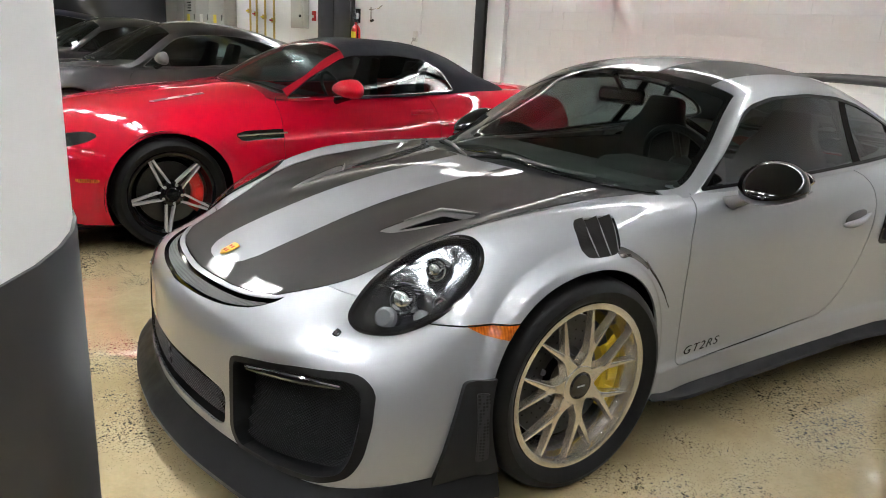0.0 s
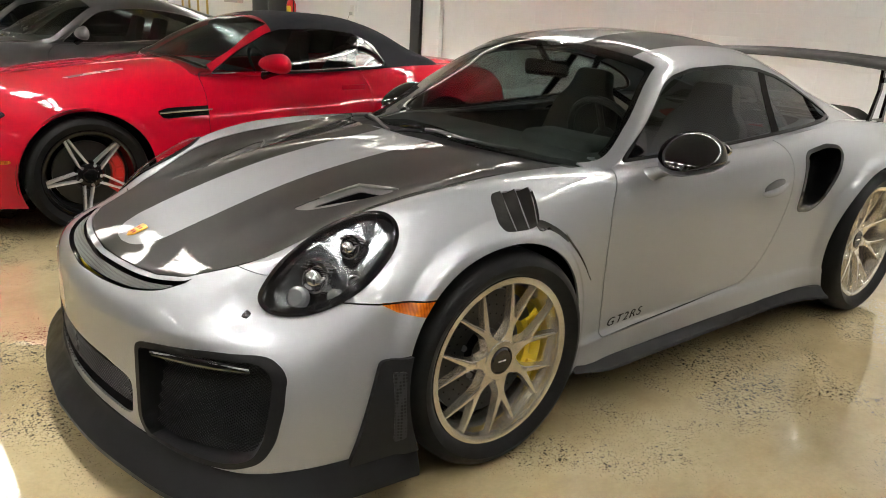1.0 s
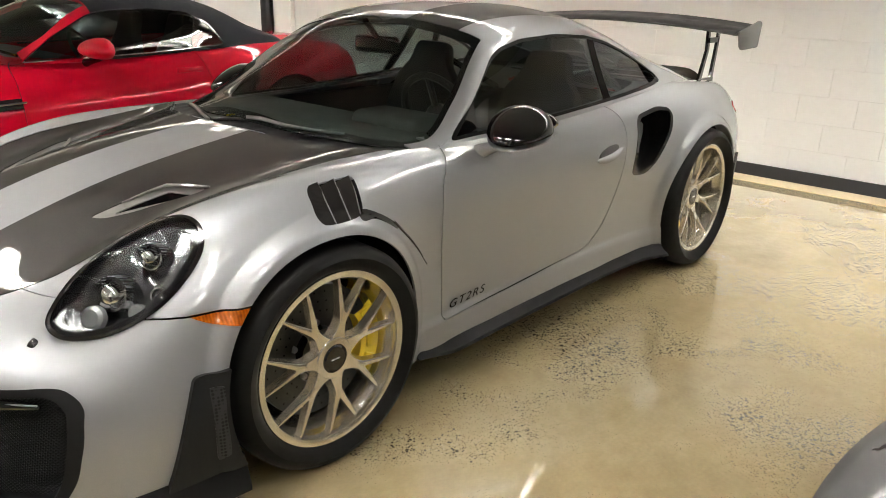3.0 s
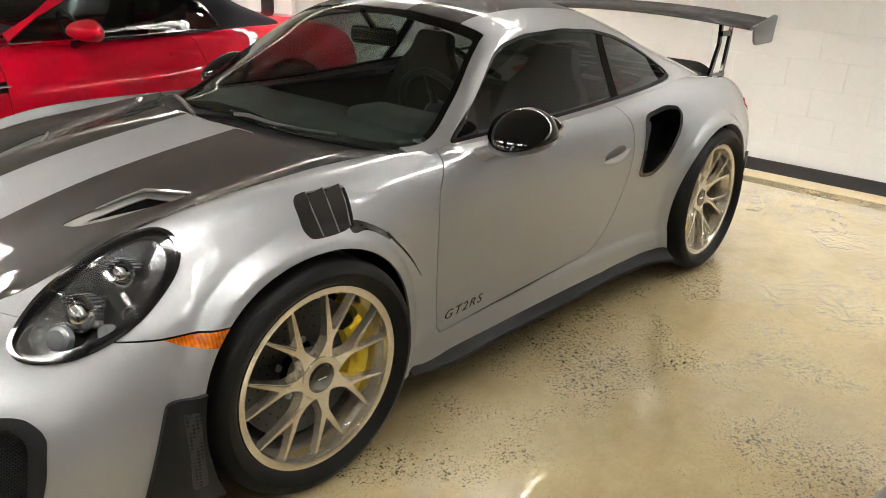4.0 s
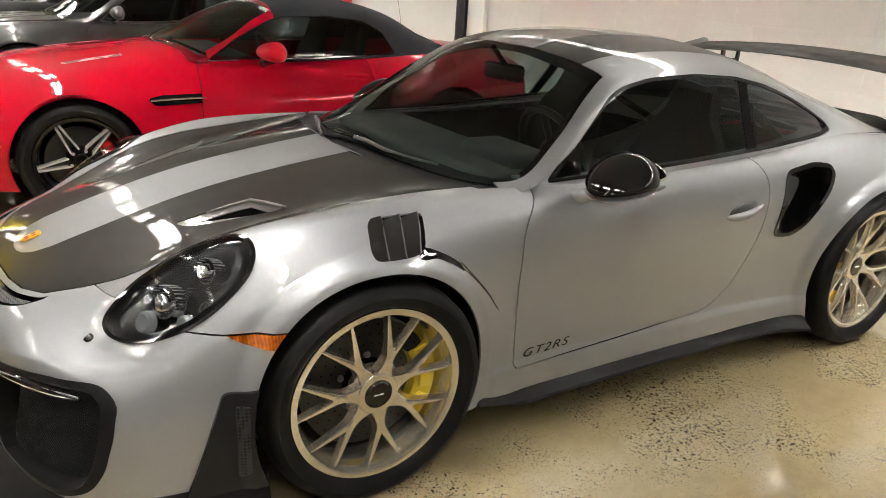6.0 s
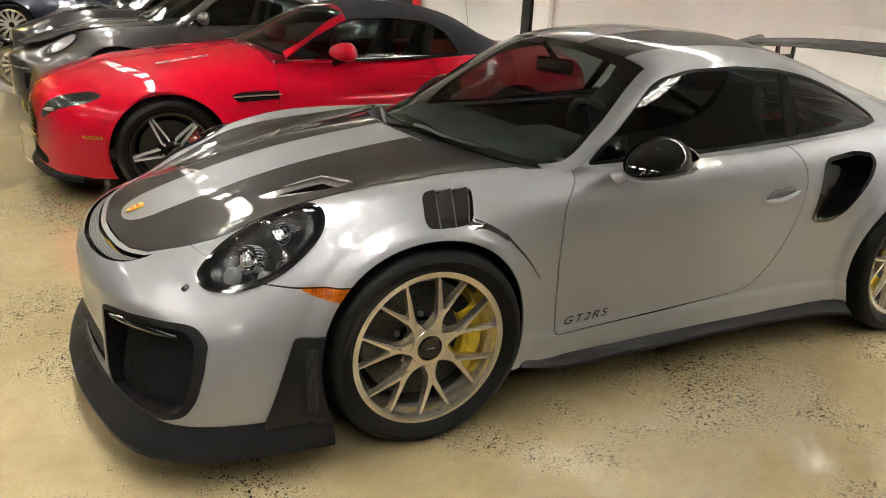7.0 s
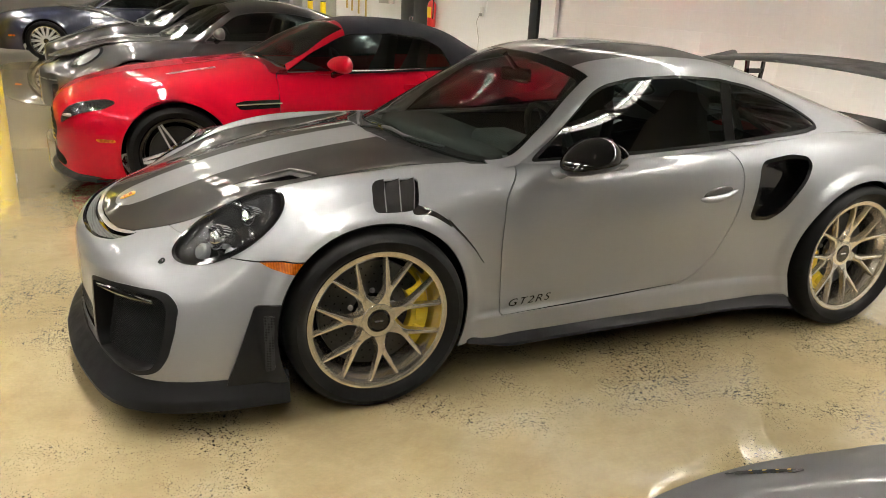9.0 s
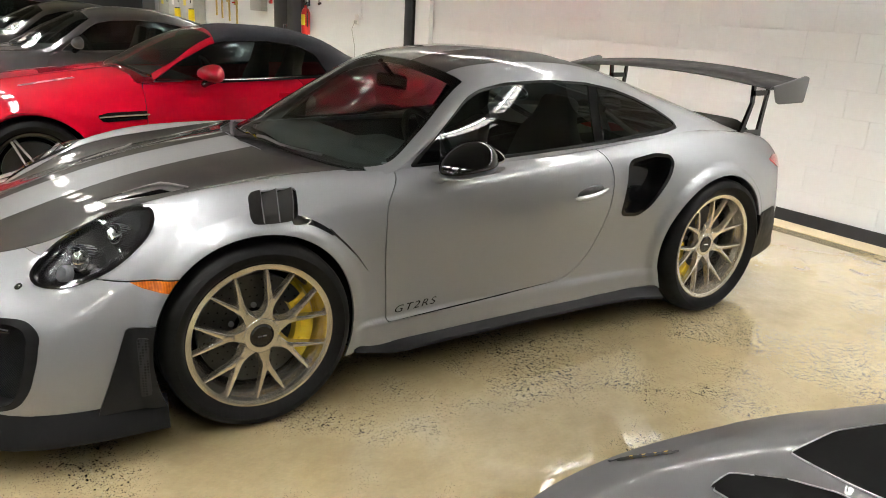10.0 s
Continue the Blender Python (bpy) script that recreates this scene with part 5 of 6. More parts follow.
# door mirrors: domed cap with a flat underside on a swept arm
for q, sgn in ((0, 1), (1, -1)):
    bm = bmesh.new()
    bmesh.ops.create_uvsphere(bm, u_segments=40, v_segments=24, radius=1)
    for v in bm.verts:
        x, y, z = v.co
        x = x * .140 if x < 0 else x * .112
        e = x / .13
        zz = z * (.080 + .022 * e if z > 0 else .016) + .020 * e - .008 * max(0.0, -e) ** 2
        v.co = Vector((x - .012, sgn * y * (.118 + .020 * min(0.0, e)), zz + .002))
    mirror_ob = part("door_mirror", bm, GLOSSY, doors[q], "gloss black carbon mirror cap")
    mirror_ob.matrix_local = pose(.884, sgn * .838, .905, 0, 0, -sgn * 12)
    bm = bmesh.new()
    bmesh.ops.create_uvsphere(bm, u_segments=40, v_segments=12, radius=1)
    for v in bm.verts:
        x, y, z = v.co
        x = x * .138 if x < 0 else x * .108
        e = x / .13
        v.co = Vector((x - .012, sgn * y * (.114 + .020 * min(0.0, e)), z * .014 + .020 * e - .008 * max(0.0, -e) ** 2 - .017))
    part("lower_shell", bm, SILVER, mirror_ob, "silver lower edge of the mirror")
    bm = bmesh.new()
    pts = [(.775, sgn * .700, .812), (.787, sgn * .728, .822), (.803, sgn * .752, .838), (.825, sgn * .780, .851), (.868, sgn * .818, .866), (.925, sgn * .866, .876), (.972, sgn * .900, .888), (.990, sgn * .918, .897)]
    tube(bm, pts, [.036, .031, .023, .018, .017, .017, .014, .005], 14)
    part("mirror_arm", bm, SILVER, doors[q], "silver arm and lower edge of the mirror")
    bm = bmesh.new()
    bmesh.ops.create_uvsphere(bm, u_segments=24, v_segments=12, radius=1)
    for v in bm.verts:
        v.co = Vector((v.co.x * .006, v.co.y * .080, v.co.z * .034))
    face = part("mirror_glass", bm, CHROME, doors[q], "silvered mirror glass")
    face.matrix_local = pose(.958, sgn * .852, .935, 0, 0, -sgn * 12)

# wing on two struts
bm = bmesh.new()
rows = []
foil = [(0, 0), (.02, .012), (.08, .022), (.16, .026), (.26, .030), (.335, .042), (.34, .038), (.26, .018), (.16, .004), (.08, -.006), (.02, -.008)]
for y in np.linspace(-.78, .78, 41):
    dip = .045 * (abs(y) / .78) ** 2
    rows.append([bm.verts.new((2.885 + u, y, 1.212 - dip + w)) for u, w in foil])
for p, q in zip(rows, rows[1:]):
    for j in range(len(foil)):
        bm.faces.new((p[j], p[(j + 1) % len(foil)], q[(j + 1) % len(foil)], q[j]))
wing = part("rear_wing", bm, MATTCARBON, sports, "large dark carbon rear wing on struts")
for sgn in (-1, 1):
    bm = bmesh.new()
    ep = rounded([(2.915, 1.180), (2.955, 1.095), (2.985, 1.082), (3.215, 1.088), (3.235, 1.225), (3.20, 1.235)], .015)
    extrude_poly(bm, [(x, sgn * .78, z) for x, z in ep], (0, sgn * .012, 0), .003)
    part("end_plate", bm, GREY_NEAR, wing, "grey end plate of the wing")
    bm = bmesh.new()
    outer = [(3.03, .86), (3.06, .95), (3.10, 1.06), (3.09, 1.13), (3.08, 1.19), (3.135, 1.19), (3.14, 1.15), (3.24, 1.17), (3.235, 1.205), (3.265, 1.205), (3.255, 1.12), (3.235, .98), (3.22, .86)]
    inner = [(3.10, .905), (3.13, .97), (3.155, 1.07), (3.21, 1.11), (3.205, .985), (3.19, .905)]
    for z0, z1, a0, b0, a1, b1 in ((.83, .90, 3.03, 3.255, 3.045, 3.25), (.90, 1.06, 3.05, 3.085, 3.115, 3.14), (1.06, 1.21, 3.115, 3.14, 3.10, 3.125), (.90, 1.12, 3.215, 3.245, 3.25, 3.272), (1.12, 1.22, 3.25, 3.272, 3.255, 3.275), (1.10, 1.13, 3.11, 3.26, 3.11, 3.26)):
        bmx = [(a0, z0), (b0, z0), (b1, z1), (a1, z1)]
        extrude_poly(bm, [(x - .02, sgn * .55 - .008, z) for x, z in bmx], (0, .016, 0))
    part("wing_strut", bm, GLOSSY, wing, "black aluminium wing strut")

# cabin
bm = bmesh.new()
box(bm, (.69, 0, .80), (.34, 1.22, .16), .05, None, 4)
box(bm, (.77, -.36, .880), (.20, .36, .09), .04, None, 4)
part("dashboard", bm, DASHFELT, sports, "dark grey suede dashboard with an instrument hood")
bm = bmesh.new()
ringpts = [(0, .175 * math.cos(a), .175 * math.sin(a)) for a in np.linspace(0, 2 * math.pi, 33)[:-1]]
rr = []
for i in range(len(ringpts)):
    a = 2 * math.pi * i / 32
    rr.append([bm.verts.new((.016 * math.sin(b2), (.175 + .016 * math.cos(b2)) * math.cos(a), (.175 + .016 * math.cos(b2)) * math.sin(a))) for b2 in np.linspace(0, 2 * math.pi, 9)[:-1]])
for i in range(32):
    p, q = rr[i], rr[(i + 1) % 32]
    for j in range(8):
        bm.faces.new((p[j], p[(j + 1) % 8], q[(j + 1) % 8], q[j]))
for a in (90, 210, 330):
    tube(bm, [(0, 0, 0), (0, .17 * math.cos(radians(a)), .17 * math.sin(radians(a)))], .014, 8)
bmesh.ops.create_uvsphere(bm, u_segments=16, v_segments=8, radius=.05)
wheel_ob = part("steering_wheel", bm, LEATHER, sports, "black suede steering wheel")
wheel_ob.matrix_local = pose(.99, -.36, .885, 0, -22, 0)
for sgn in (-1, 1):
    bm = bmesh.new()
    prof = [(-.25, .0), (-.24, .25), (-.23, .45), (-.20, .60), (-.13, .68), (-.10, .79), (.10, .79), (.13, .68), (.20, .60), (.23, .45), (.24, .25), (.25, .0)]
    extrude_poly(bm, [(0, y, z) for y, z in prof], (.09, 0, 0), .03)
    box(bm, (-.22, 0, .06), (.48, .42, .14), .04)
    seat = part("bucket_seat", bm, LEATHER, sports, "black carbon-backed bucket seat")
    seat.matrix_local = pose(1.50, sgn * .36, .36, 0, 18, 0)
    bm = bmesh.new()
    tube(bm, [(1.95, sgn * .56, .6), (1.93, sgn * .55, .95), (1.90, sgn * .45, 1.15), (1.90, sgn * .36, 1.185)], .02, 10)
    tube(bm, [(1.92, sgn * .52, 1.05), (2.45, sgn * .45, .80)], .018, 10)
    part("cage_leg", bm, GLOSSY, sports, "black roll-cage tube")
bm = bmesh.new()
tube(bm, [(1.90, -.38, 1.183), (1.90, .38, 1.183)], .02, 10)
tube(bm, [(1.92, -.53, 1.02), (2.02, .5, .72)], .016, 10)
tube(bm, [(1.94, -.55, .86), (1.94, .55, .86)], .016, 10)
part("cage_bar", bm, GLOSSY, sports, "black roll-cage cross bars")
bm = bmesh.new()
box(bm, (0, 0, 0), (.03, .23, .07), .022, None, 4)
tube(bm, [(0, 0, .03), (-.07, 0, .10)], .012, 8)
rvm = part("cabin_mirror", bm, GLOSSY, sports, "black rear-view mirror behind the windscreen")
rvm.matrix_local = pose(1.0, 0.0, 1.14, 0, 0, 6)
# headlining and inner sides keep the cabin dark
panel("headlining", offset(both(inside(inside(GREEN, lambda x, y, z: np.where(z > 1.16, y - .44, 1.0)), lambda x, y, z: np.abs(x - 1.5) - .46)), -.03), LEATHER, sports, "black headlining", thick=0)
for sgn in (-1, 1):
    bm = bmesh.new()
    box(bm, (1.25, sgn * .665, .74), (1.3, .05, .22), .02)
    part("door_card", bm, LEATHER, sports, "black inner door lining")

# wipers: a flat blade under a bent arm, parked along the foot of the glass
for pts in ([(.257, .124, .884), (.285, .03, .897), (.305, -.06, .903), (.318, -.119, .905), (.338, -.25, .903), (.385, -.34, .893), (.448, -.425, .884)],
            [(.375, .470, .892), (.335, .37, .897), (.300, .27, .899), (.275, .18, .894), (.255, .105, .886)]):
    bm = bmesh.new()
    tube(bm, pts, [.006] + [.0085] * (len(pts) - 2) + [.004], 8)
    wiper = part("wiper", bm, PLASTIC, sports, "black windscreen wiper blade")
    bm = bmesh.new()
    mid = pts[len(pts) // 2 - 1:]
    tube(bm, [(x - .010, y, z + .012) for x, y, z in mid[:2]] + [(x - .016, y, z + .006) for x, y, z in mid[2:]], [.007, .008] + [.006] * (len(mid) - 2), 8)
    part("wiper_arm", bm, GREY_NEAR, wiper, "bent satin-grey wiper arm")


# ---------------- the neighbouring cars ----------------
def body_rails(stations):
    """Rails from stations (x, half width, middle height, shoulder height, waist height, sill height)."""
    out = [[] for _ in range(8)]
    for x, w, zc, zs, zm, zb in stations:
        for rail, y, z in zip(out, (0, .32, .58, .76, .90, 1.0, .99, .955), (zc, zc * .94 + zs * .06, zc * .7 + zs * .3 - .01 * (w > .5), zs, zs - .32 * (zs - zm), zm, (zm + zb) / 2 - .02, zb)):
            rail.append((x, y * w, z))
    return out


def top_rails(stations):
    """Rails from stations (x, middle height, rail y, rail z, belt y, belt z)."""
    out = [[] for _ in range(5)]
    for x, zc, yr, zr, yb, zb in stations:
        for rail, y, z in zip(out, (0, .5 * yr, yr, (yr + yb) / 2 + .025 * (yb > .1), yb), (zc, zc - .12 * (zc - zr), zr, (zr + zb) / 2, zb)):
            rail.append((x, y, z))
    return out


def neighbour(name, at, label, rails, tops, arches, paint_m, win_pts, header, pillar_in, wheels, trim_m, roof_m=None, roof_from=None, cabin_pts=None, lip=.008, door_pts=None, rear_glass=None):
    """A whole car: skin with wheel openings, doors, glazing, wheels and a dark inside. Returns the parts that take details."""
    car = empty(name, at, label, "car", "parked cars")
    X, Y, Z = loft(rails, 230, 96, 8)
    for ax, az, ar in arches:
        r = np.hypot(X - ax, Z - az)
        k = np.clip((ar + .035 - r) / .012, 0, 1)
        Y = Y + lip * (k * k * (3 - 2 * k)) * (Y > .6)
    skin = surface(X, Y, Z)
    for a in arches:
        skin = outside(skin, arch(a))
    X, Y, Z = loft(tops, 150, 60, 4)
    green = surface(X, Y, Z)
    cab = np.array(cabin_pts + [(x, -y) for x, y in cabin_pts[::-1]])
    skin = outside(skin, lambda x, y, z: np.where(z > .75, sdf(cab, x, y), 1.0))
    line = rounded(door_pts, .06)
    door = inside(skin, lambda x, y, z: np.where(y > .5, sdf(line, x, z) + .0025, 1.0))
    skin = outside(skin, lambda x, y, z: np.where(y > .5, sdf(line, x, z) - .0025, 1.0))
    wline = rounded(win_pts, .03)
    win = lambda g: (lambda x, y, z: np.where(y > .35, sdf(wline, x, z) - g, 1.0))
    glazing, green = cut(green, win(0.0))
    glazing = calm(glazing)
    pil = pchip([p[0] for p in tops[2]], [p[1] for p in tops[2]])
    x_belt = tops[0][0][0] + .2
    head = lambda x, y, z: x - header - .15 * y * y
    edge = lambda x, y, z: np.where(x < x_belt, y - 2.0, y - (pil(x) - pillar_in))
    screen = inside(inside(green, head), edge)
    green = outside(green, lambda x, y, z: np.maximum(head(x, y, z), edge(x, y, z)))
    if rear_glass:
        rg = np.array(rear_glass + [(x, -y) for x, y in rear_glass[::-1]])
        back, green = cut(green, lambda x, y, z: np.where(z > .9, sdf(rg, x, y), 1.0))
        panel("rear_window", both(back), TINTED, car, "tinted rear window", thick=0)
    body = panel("body", both(skin), paint_m, car)
    if roof_from is not None:
        cloth, frame_p = cut(green, lambda x, y, z: roof_from - x - .12 * y * y)
        panel("windscreen_frame", both(frame_p), paint_m, car)
        panel("soft_top", both(cloth), roof_m, car, "taut black cloth soft top")
    else:
        panel("roof", both(green), roof_m or paint_m, car)
    panel("windscreen", both(screen), WINDSCREEN, car, "clear windscreen", thick=0)
    pane, seal = cut(glazing, win(-.007))
    if roof_from is not None:
        z0, z1 = win_pts[0][1], win_pts[-1][1]
        low, seal = cut(seal, lambda x, y, z: z - (z0 + .012 + (z1 - z0) / (win_pts[-1][0] - win_pts[0][0]) * (x - win_pts[0][0])))
        pair("belt_trim", low, trim_m, car, "slim bright strip under the side window", lift=.003)
        pair("window_trim", seal, GLOSSY, car, "black window seal", lift=.002)
    else:
        pair("window_trim", seal, trim_m, car, "slim bright window trim", lift=.003)
    pair("side_window", pane, PRIVACY, car, "dark tinted side glass", thick=0)
    doors = pair("door", door, paint_m, car)
    for (ax, az, ar), spec in zip(arches, wheels):
        for sgn in (-1, 1):
            wheel_set(car, (ax, sgn * spec[0], az), az, spec[1], spec[2], spec[3], spec[4], spec[5], -sgn, spec[6], spec[7], .012, .454)
            bm = bmesh.new()
            lathe(bm, [(ar + .012, .40), (ar + .012, spec[0] + .11 - .12 * (az < .3))], 32, radians(-12), radians(192), (ax, 0, az))
            lathe(bm, [(ar + .012, .40), (.02, .40)], 32, radians(-12), radians(192), (ax, 0, az))
            bmesh.ops.scale(bm, vec=(1, sgn, 1), verts=bm.verts)
            part("wheel_liner", bm, MATT, car)
    x0, x1 = rails[0][0][0], rails[0][-1][0]
    bm = bmesh.new()
    box(bm, ((x0 + x1) / 2 + .1, 0, .19), (x1 - x0 - .9, 1.3, .06), .01)
    box(bm, ((arches[0][0] + arches[1][0]) / 2 + .05, 0, .45), (arches[1][0] - arches[0][0] - .85, 1.4, .3), .02)
    part("underbody", bm, MATT, car, "dark underbody")
    # cabin: dashboard, wheel, two seats
    xs = header - .25
    belt = tops[4][len(tops[4]) // 2][2]
    bm = bmesh.new()
    box(bm, (xs, 0, belt - .06), (.34, 1.2, .14), .05, None, 3)
    part("dashboard", bm, LEATHER, car, "black dashboard")
    for sgn in (-1, 1):
        bm = bmesh.new()
        prof = [(-.25, .0), (-.24, .30), (-.22, .48), (-.13, .62), (-.11, .78), (.11, .78), (.13, .62), (.22, .48), (.24, .30), (.25, .0)]
        extrude_poly(bm, [(0, y, z) for y, z in prof], (.10, 0, 0), .03)
        seat = part("seat", bm, LEATHER, car, "dark leather seat")
        seat.matrix_local = pose(header + .50, sgn * .37, .40, 0, 16, 0)
    bm = bmesh.new()
    lathe(bm, [(.165, -.012), (.18, 0), (.165, .012), (.15, 0), (.165, -.012)], 28)
    sw = part("steering_wheel", bm, LEATHER, car)
    sw.matrix_local = pose(header + .05, -.37, belt + .0, 0, -25, 0) @ Matrix.Rotation(radians(90), 4, "Z")
    return car, body, doors, skin, screen


def side_mirror(parent, x, y, z, paint_m, sgn, s=1.0, wide=1.0):
    bm = bmesh.new()
    bmesh.ops.create_uvsphere(bm, u_segments=32, v_segments=18, radius=1)
    for v in bm.verts:
        a, b2, c = v.co
        v.co = Vector((a * (.085 if a < 0 else .04) - .03 * b2 * b2, b2 * .115, c * (.075 if c > 0 else .055)))
    m = part("door_mirror", bm, paint_m, parent, "painted door mirror")
    m.matrix_local = pose(x, sgn * y, z) @ Matrix.Diagonal((s * wide, s * wide, s, 1))
    bm = bmesh.new()
    tube(bm, [(x - .03, sgn * (y - .19), z - .085), (x - .02, sgn * (y - .12), z - .07), (x, sgn * (y - .04), z - .05)], [.026, .018, .016], 10)
    part("mirror_arm", bm, GLOSSY, parent, "black mirror arm")


def blades(parent, pts_list):
    for pts in pts_list:
        bm = bmesh.new()
        tube(bm, pts, .009, 6)
        part("wiper", bm, GLOSSY, parent, "black windscreen wiper")


# red convertible: nose to the aisle, soft top closed
RX, RY = -.39, 3.10
red_body = body_rails([(-.81, 0, .56, .54, .45, .22), (-.79, .25, .63, .60, .46, .20), (-.74, .46, .69, .645, .48, .19), (-.64, .68, .745, .68, .50, .18), (-.50, .81, .79, .705, .53, .17), (-.30, .89, .84, .76, .56, .17), (0, .925, .885, .825, .60, .17), (.4, .905, .93, .86, .62, .17),
                       (.75, .885, .965, .875, .62, .17), (1.3, .88, .95, .885, .62, .17), (1.9, .90, .95, .91, .63, .18), (2.4, .935, .97, .94, .65, .18), (2.9, .91, .975, .93, .65, .22), (3.3, .80, .95, .89, .64, .28), (3.52, .55, .88, .82, .62, .32), (3.57, 0, .75, .72, .58, .36)])
red_top = top_rails([(.62, .955, 0, .95, 0, .945), (.76, 1.02, .66, .90, .70, .875), (.95, 1.12, .655, .985, .71, .88), (1.2, 1.225, .57, 1.135, .71, .885), (1.34, 1.262, .535, 1.19, .71, .89), (1.6, 1.295, .53, 1.222, .71, .90), (1.95, 1.285, .53, 1.208, .71, .915), (2.25, 1.225, .54, 1.15, .71, .93), (2.52, 1.09, .56, 1.04, .69, .94), (2.75, .96, .5, .95, .6, .93)])
red, red_skin, red_doors, redS, redG = neighbour(
    "convertible", pose(RX, RY, 0), "glossy red convertible with a closed black cloth soft top", red_body, red_top, [(0, .337, .375), (2.60, .345, .385)], RED,
    [(.80, .893), (1.02, 1.035), (1.26, 1.150), (1.36, 1.178), (1.70, 1.190), (1.95, 1.165), (2.10, 1.09), (2.18, .945), (1.6, .912)], 1.28, .06,
    [(.775, .258, .25, (GLOSSY, RUBBER, MACHINED), 5, REDENAMEL, .19, "star"), (.785, .258, .27, (GLOSSY, RUBBER, MACHINED), 5, REDENAMEL, .18, "star")], CHROME, FABRIC, 1.345,
    [(.66, 0), (.78, .55), (1.2, .63), (2.1, .63), (2.5, .45), (2.6, 0)], .008,
    [(.74, .90), (.72, .60), (.75, .235), (1.7, .25), (1.90, .45), (1.96, .70), (1.93, .93)])
# its details
strake = rounded([(.395, .690), (.47, .709), (.735, .714), (.737, .660), (.44, .648)], .010)
sv, _ = cut(redS, lambda x, y, z: np.where(y > .6, sdf(strake, x, z), 1.0))
pair("side_vent", sv, GLOSSY, red, "black vent strake behind the wheel", lift=.004, thick=.01)
for sgn in (-1, 1):
    bm = bmesh.new()
    tube(bm, [(.41, sgn * .902, .684), (.55, sgn * .905, .692), (.735, sgn * .902, .697)], .006, 6)
    part("vent_bar", bm, CHROME, red, "slim bright bar across the vent")
    side_mirror(red_doors[0 if sgn > 0 else 1], 1.20, .92, .965, RED, sgn, 1.0, 1.4)
    bm = bmesh.new()
    box(bm, (1.78, sgn * .889, .812), (.19, .012, .034), .005)
    part("door_handle", bm, RED, red_doors[0 if sgn > 0 else 1], "flush red door handle")
lampline = ring([(-.735, .065), (-.704, .105), (-.579, .078), (-.446, .025), (-.385, -.055), (-.40, -.095), (-.484, -.110), (-.631, -.055), (-.715, .015)])
lmp, _ = cut(redS, lambda x, y, z: np.where(x < -.2, sdf(lampline, x, z - y), 1.0))
for q in (0, 1):
    mm = lmp if q == 0 else mirror(lmp)
    hl = panel("headlight", offset(mm, .002), BOWL, red, "dark swept headlight under clear glass")
    panel("lens", offset(mm, .009), LAMPGLASS, hl, "clear lamp glass", thick=.006)
    c = Vector(mm[0].mean(0))
    sy = 1 if q == 0 else -1
    for k in range(3):
        bm = bmesh.new()
        bmesh.ops.create_uvsphere(bm, u_segments=20, v_segments=10, radius=1)
        bmesh.ops.scale(bm, vec=(.045, .020, .012), verts=bm.verts)
        o = part("reflector", bm, ALLOY, hl, "slim silvery reflector")
        o.matrix_local = Matrix.Translation(c + Vector((-.10 + .085 * k, sy * (-.045 + .045 * k), -.045 + .026 * k)) - Vector(mm[1].mean(0)) * .006) @ Matrix.Rotation(radians(35 * sy), 4, "Z")
mk = rounded([(-.52, .455), (-.40, .455), (-.40, .432), (-.52, .432)], .004)
mkm, _ = cut(redS, lambda x, y, z: np.where(y > .6, sdf(mk, x, z), 1.0))
pair("side_marker", mkm, AMBER, red, "slim amber side marker", lift=.003)
gr = rounded([(0, .565), (.20, .555), (.34, .50), (.36, .43), (.24, .36), (0, .345), (-.05, .345), (-.05, .565)], .03)
grm, _ = cut(redS, lambda x, y, z: np.where(x < -.6, sdf(gr, y, z), 1.0))
low = rounded([(0, .305), (.30, .300), (.46, .270), (.50, .235), (.44, .205), (0, .215), (-.05, .215), (-.05, .305)], .02)
lowm, _ = cut(redS, lambda x, y, z: np.where(x < -.6, sdf(low, y, z), 1.0))
panel("lower_intake", both(offset(lowm, .003)), MATT, red, "dark lower air intake", thick=0)
panel("grille_well", both(offset(grm, .003)), MATT, red, "dark mouth of the front grille", thick=0)
for k in range(6):
    bm = bmesh.new()
    zz = .375 + .033 * k
    pts = [(float(np.interp(abs(y), [0, .25, .36], [-.822, -.80, -.775])), y, zz) for y in np.linspace(-.32 + .012 * k, .32 - .012 * k, 9)]
    tube(bm, pts, .006, 6)
    part("grille_bar", bm, CHROME, red, "bright horizontal grille bar")
bm = bmesh.new()
rows = []
for y in np.linspace(-.80, .80, 33):
    x = float(np.interp(abs(y), [0, .25, .46, .68, .80], [-.83, -.81, -.76, -.655, -.53]))
    rows.append([bm.verts.new((x - o, y, z)) for o, z in ((-.04, float(np.interp(abs(y), [0, .30, .55, .8], [.228, .205, .188, .178]))), (.0, .176), (.016, .160), (.016, .148), (-.08, .152))])
for p, q in zip(rows, rows[1:]):
    for j in range(4):
        bm.faces.new((p[j], p[j + 1], q[j + 1], q[j]))
part("front_lip", bm, PLASTIC, red, "black front lip spoiler")
for sgn in (-1, 1):
    lv = np.array([(-.02, .50), (.34, .43), (.345, .465), (-.01, .53)])
    lvm, _ = cut(redS, lambda x, y, z: np.where(z > .7, sdf(lv, x, y), 1.0))
    panel("hood_vent", lvm if sgn > 0 else mirror(lvm), MACHINED, red, "slim metallic bonnet vent", lift=.004)
blades(red, [[(.66, .5, .935), (.70, .2, .975), (.72, -.12, .985)], [(.68, -.02, .985), (.74, -.35, .965), (.82, -.62, .93)]])

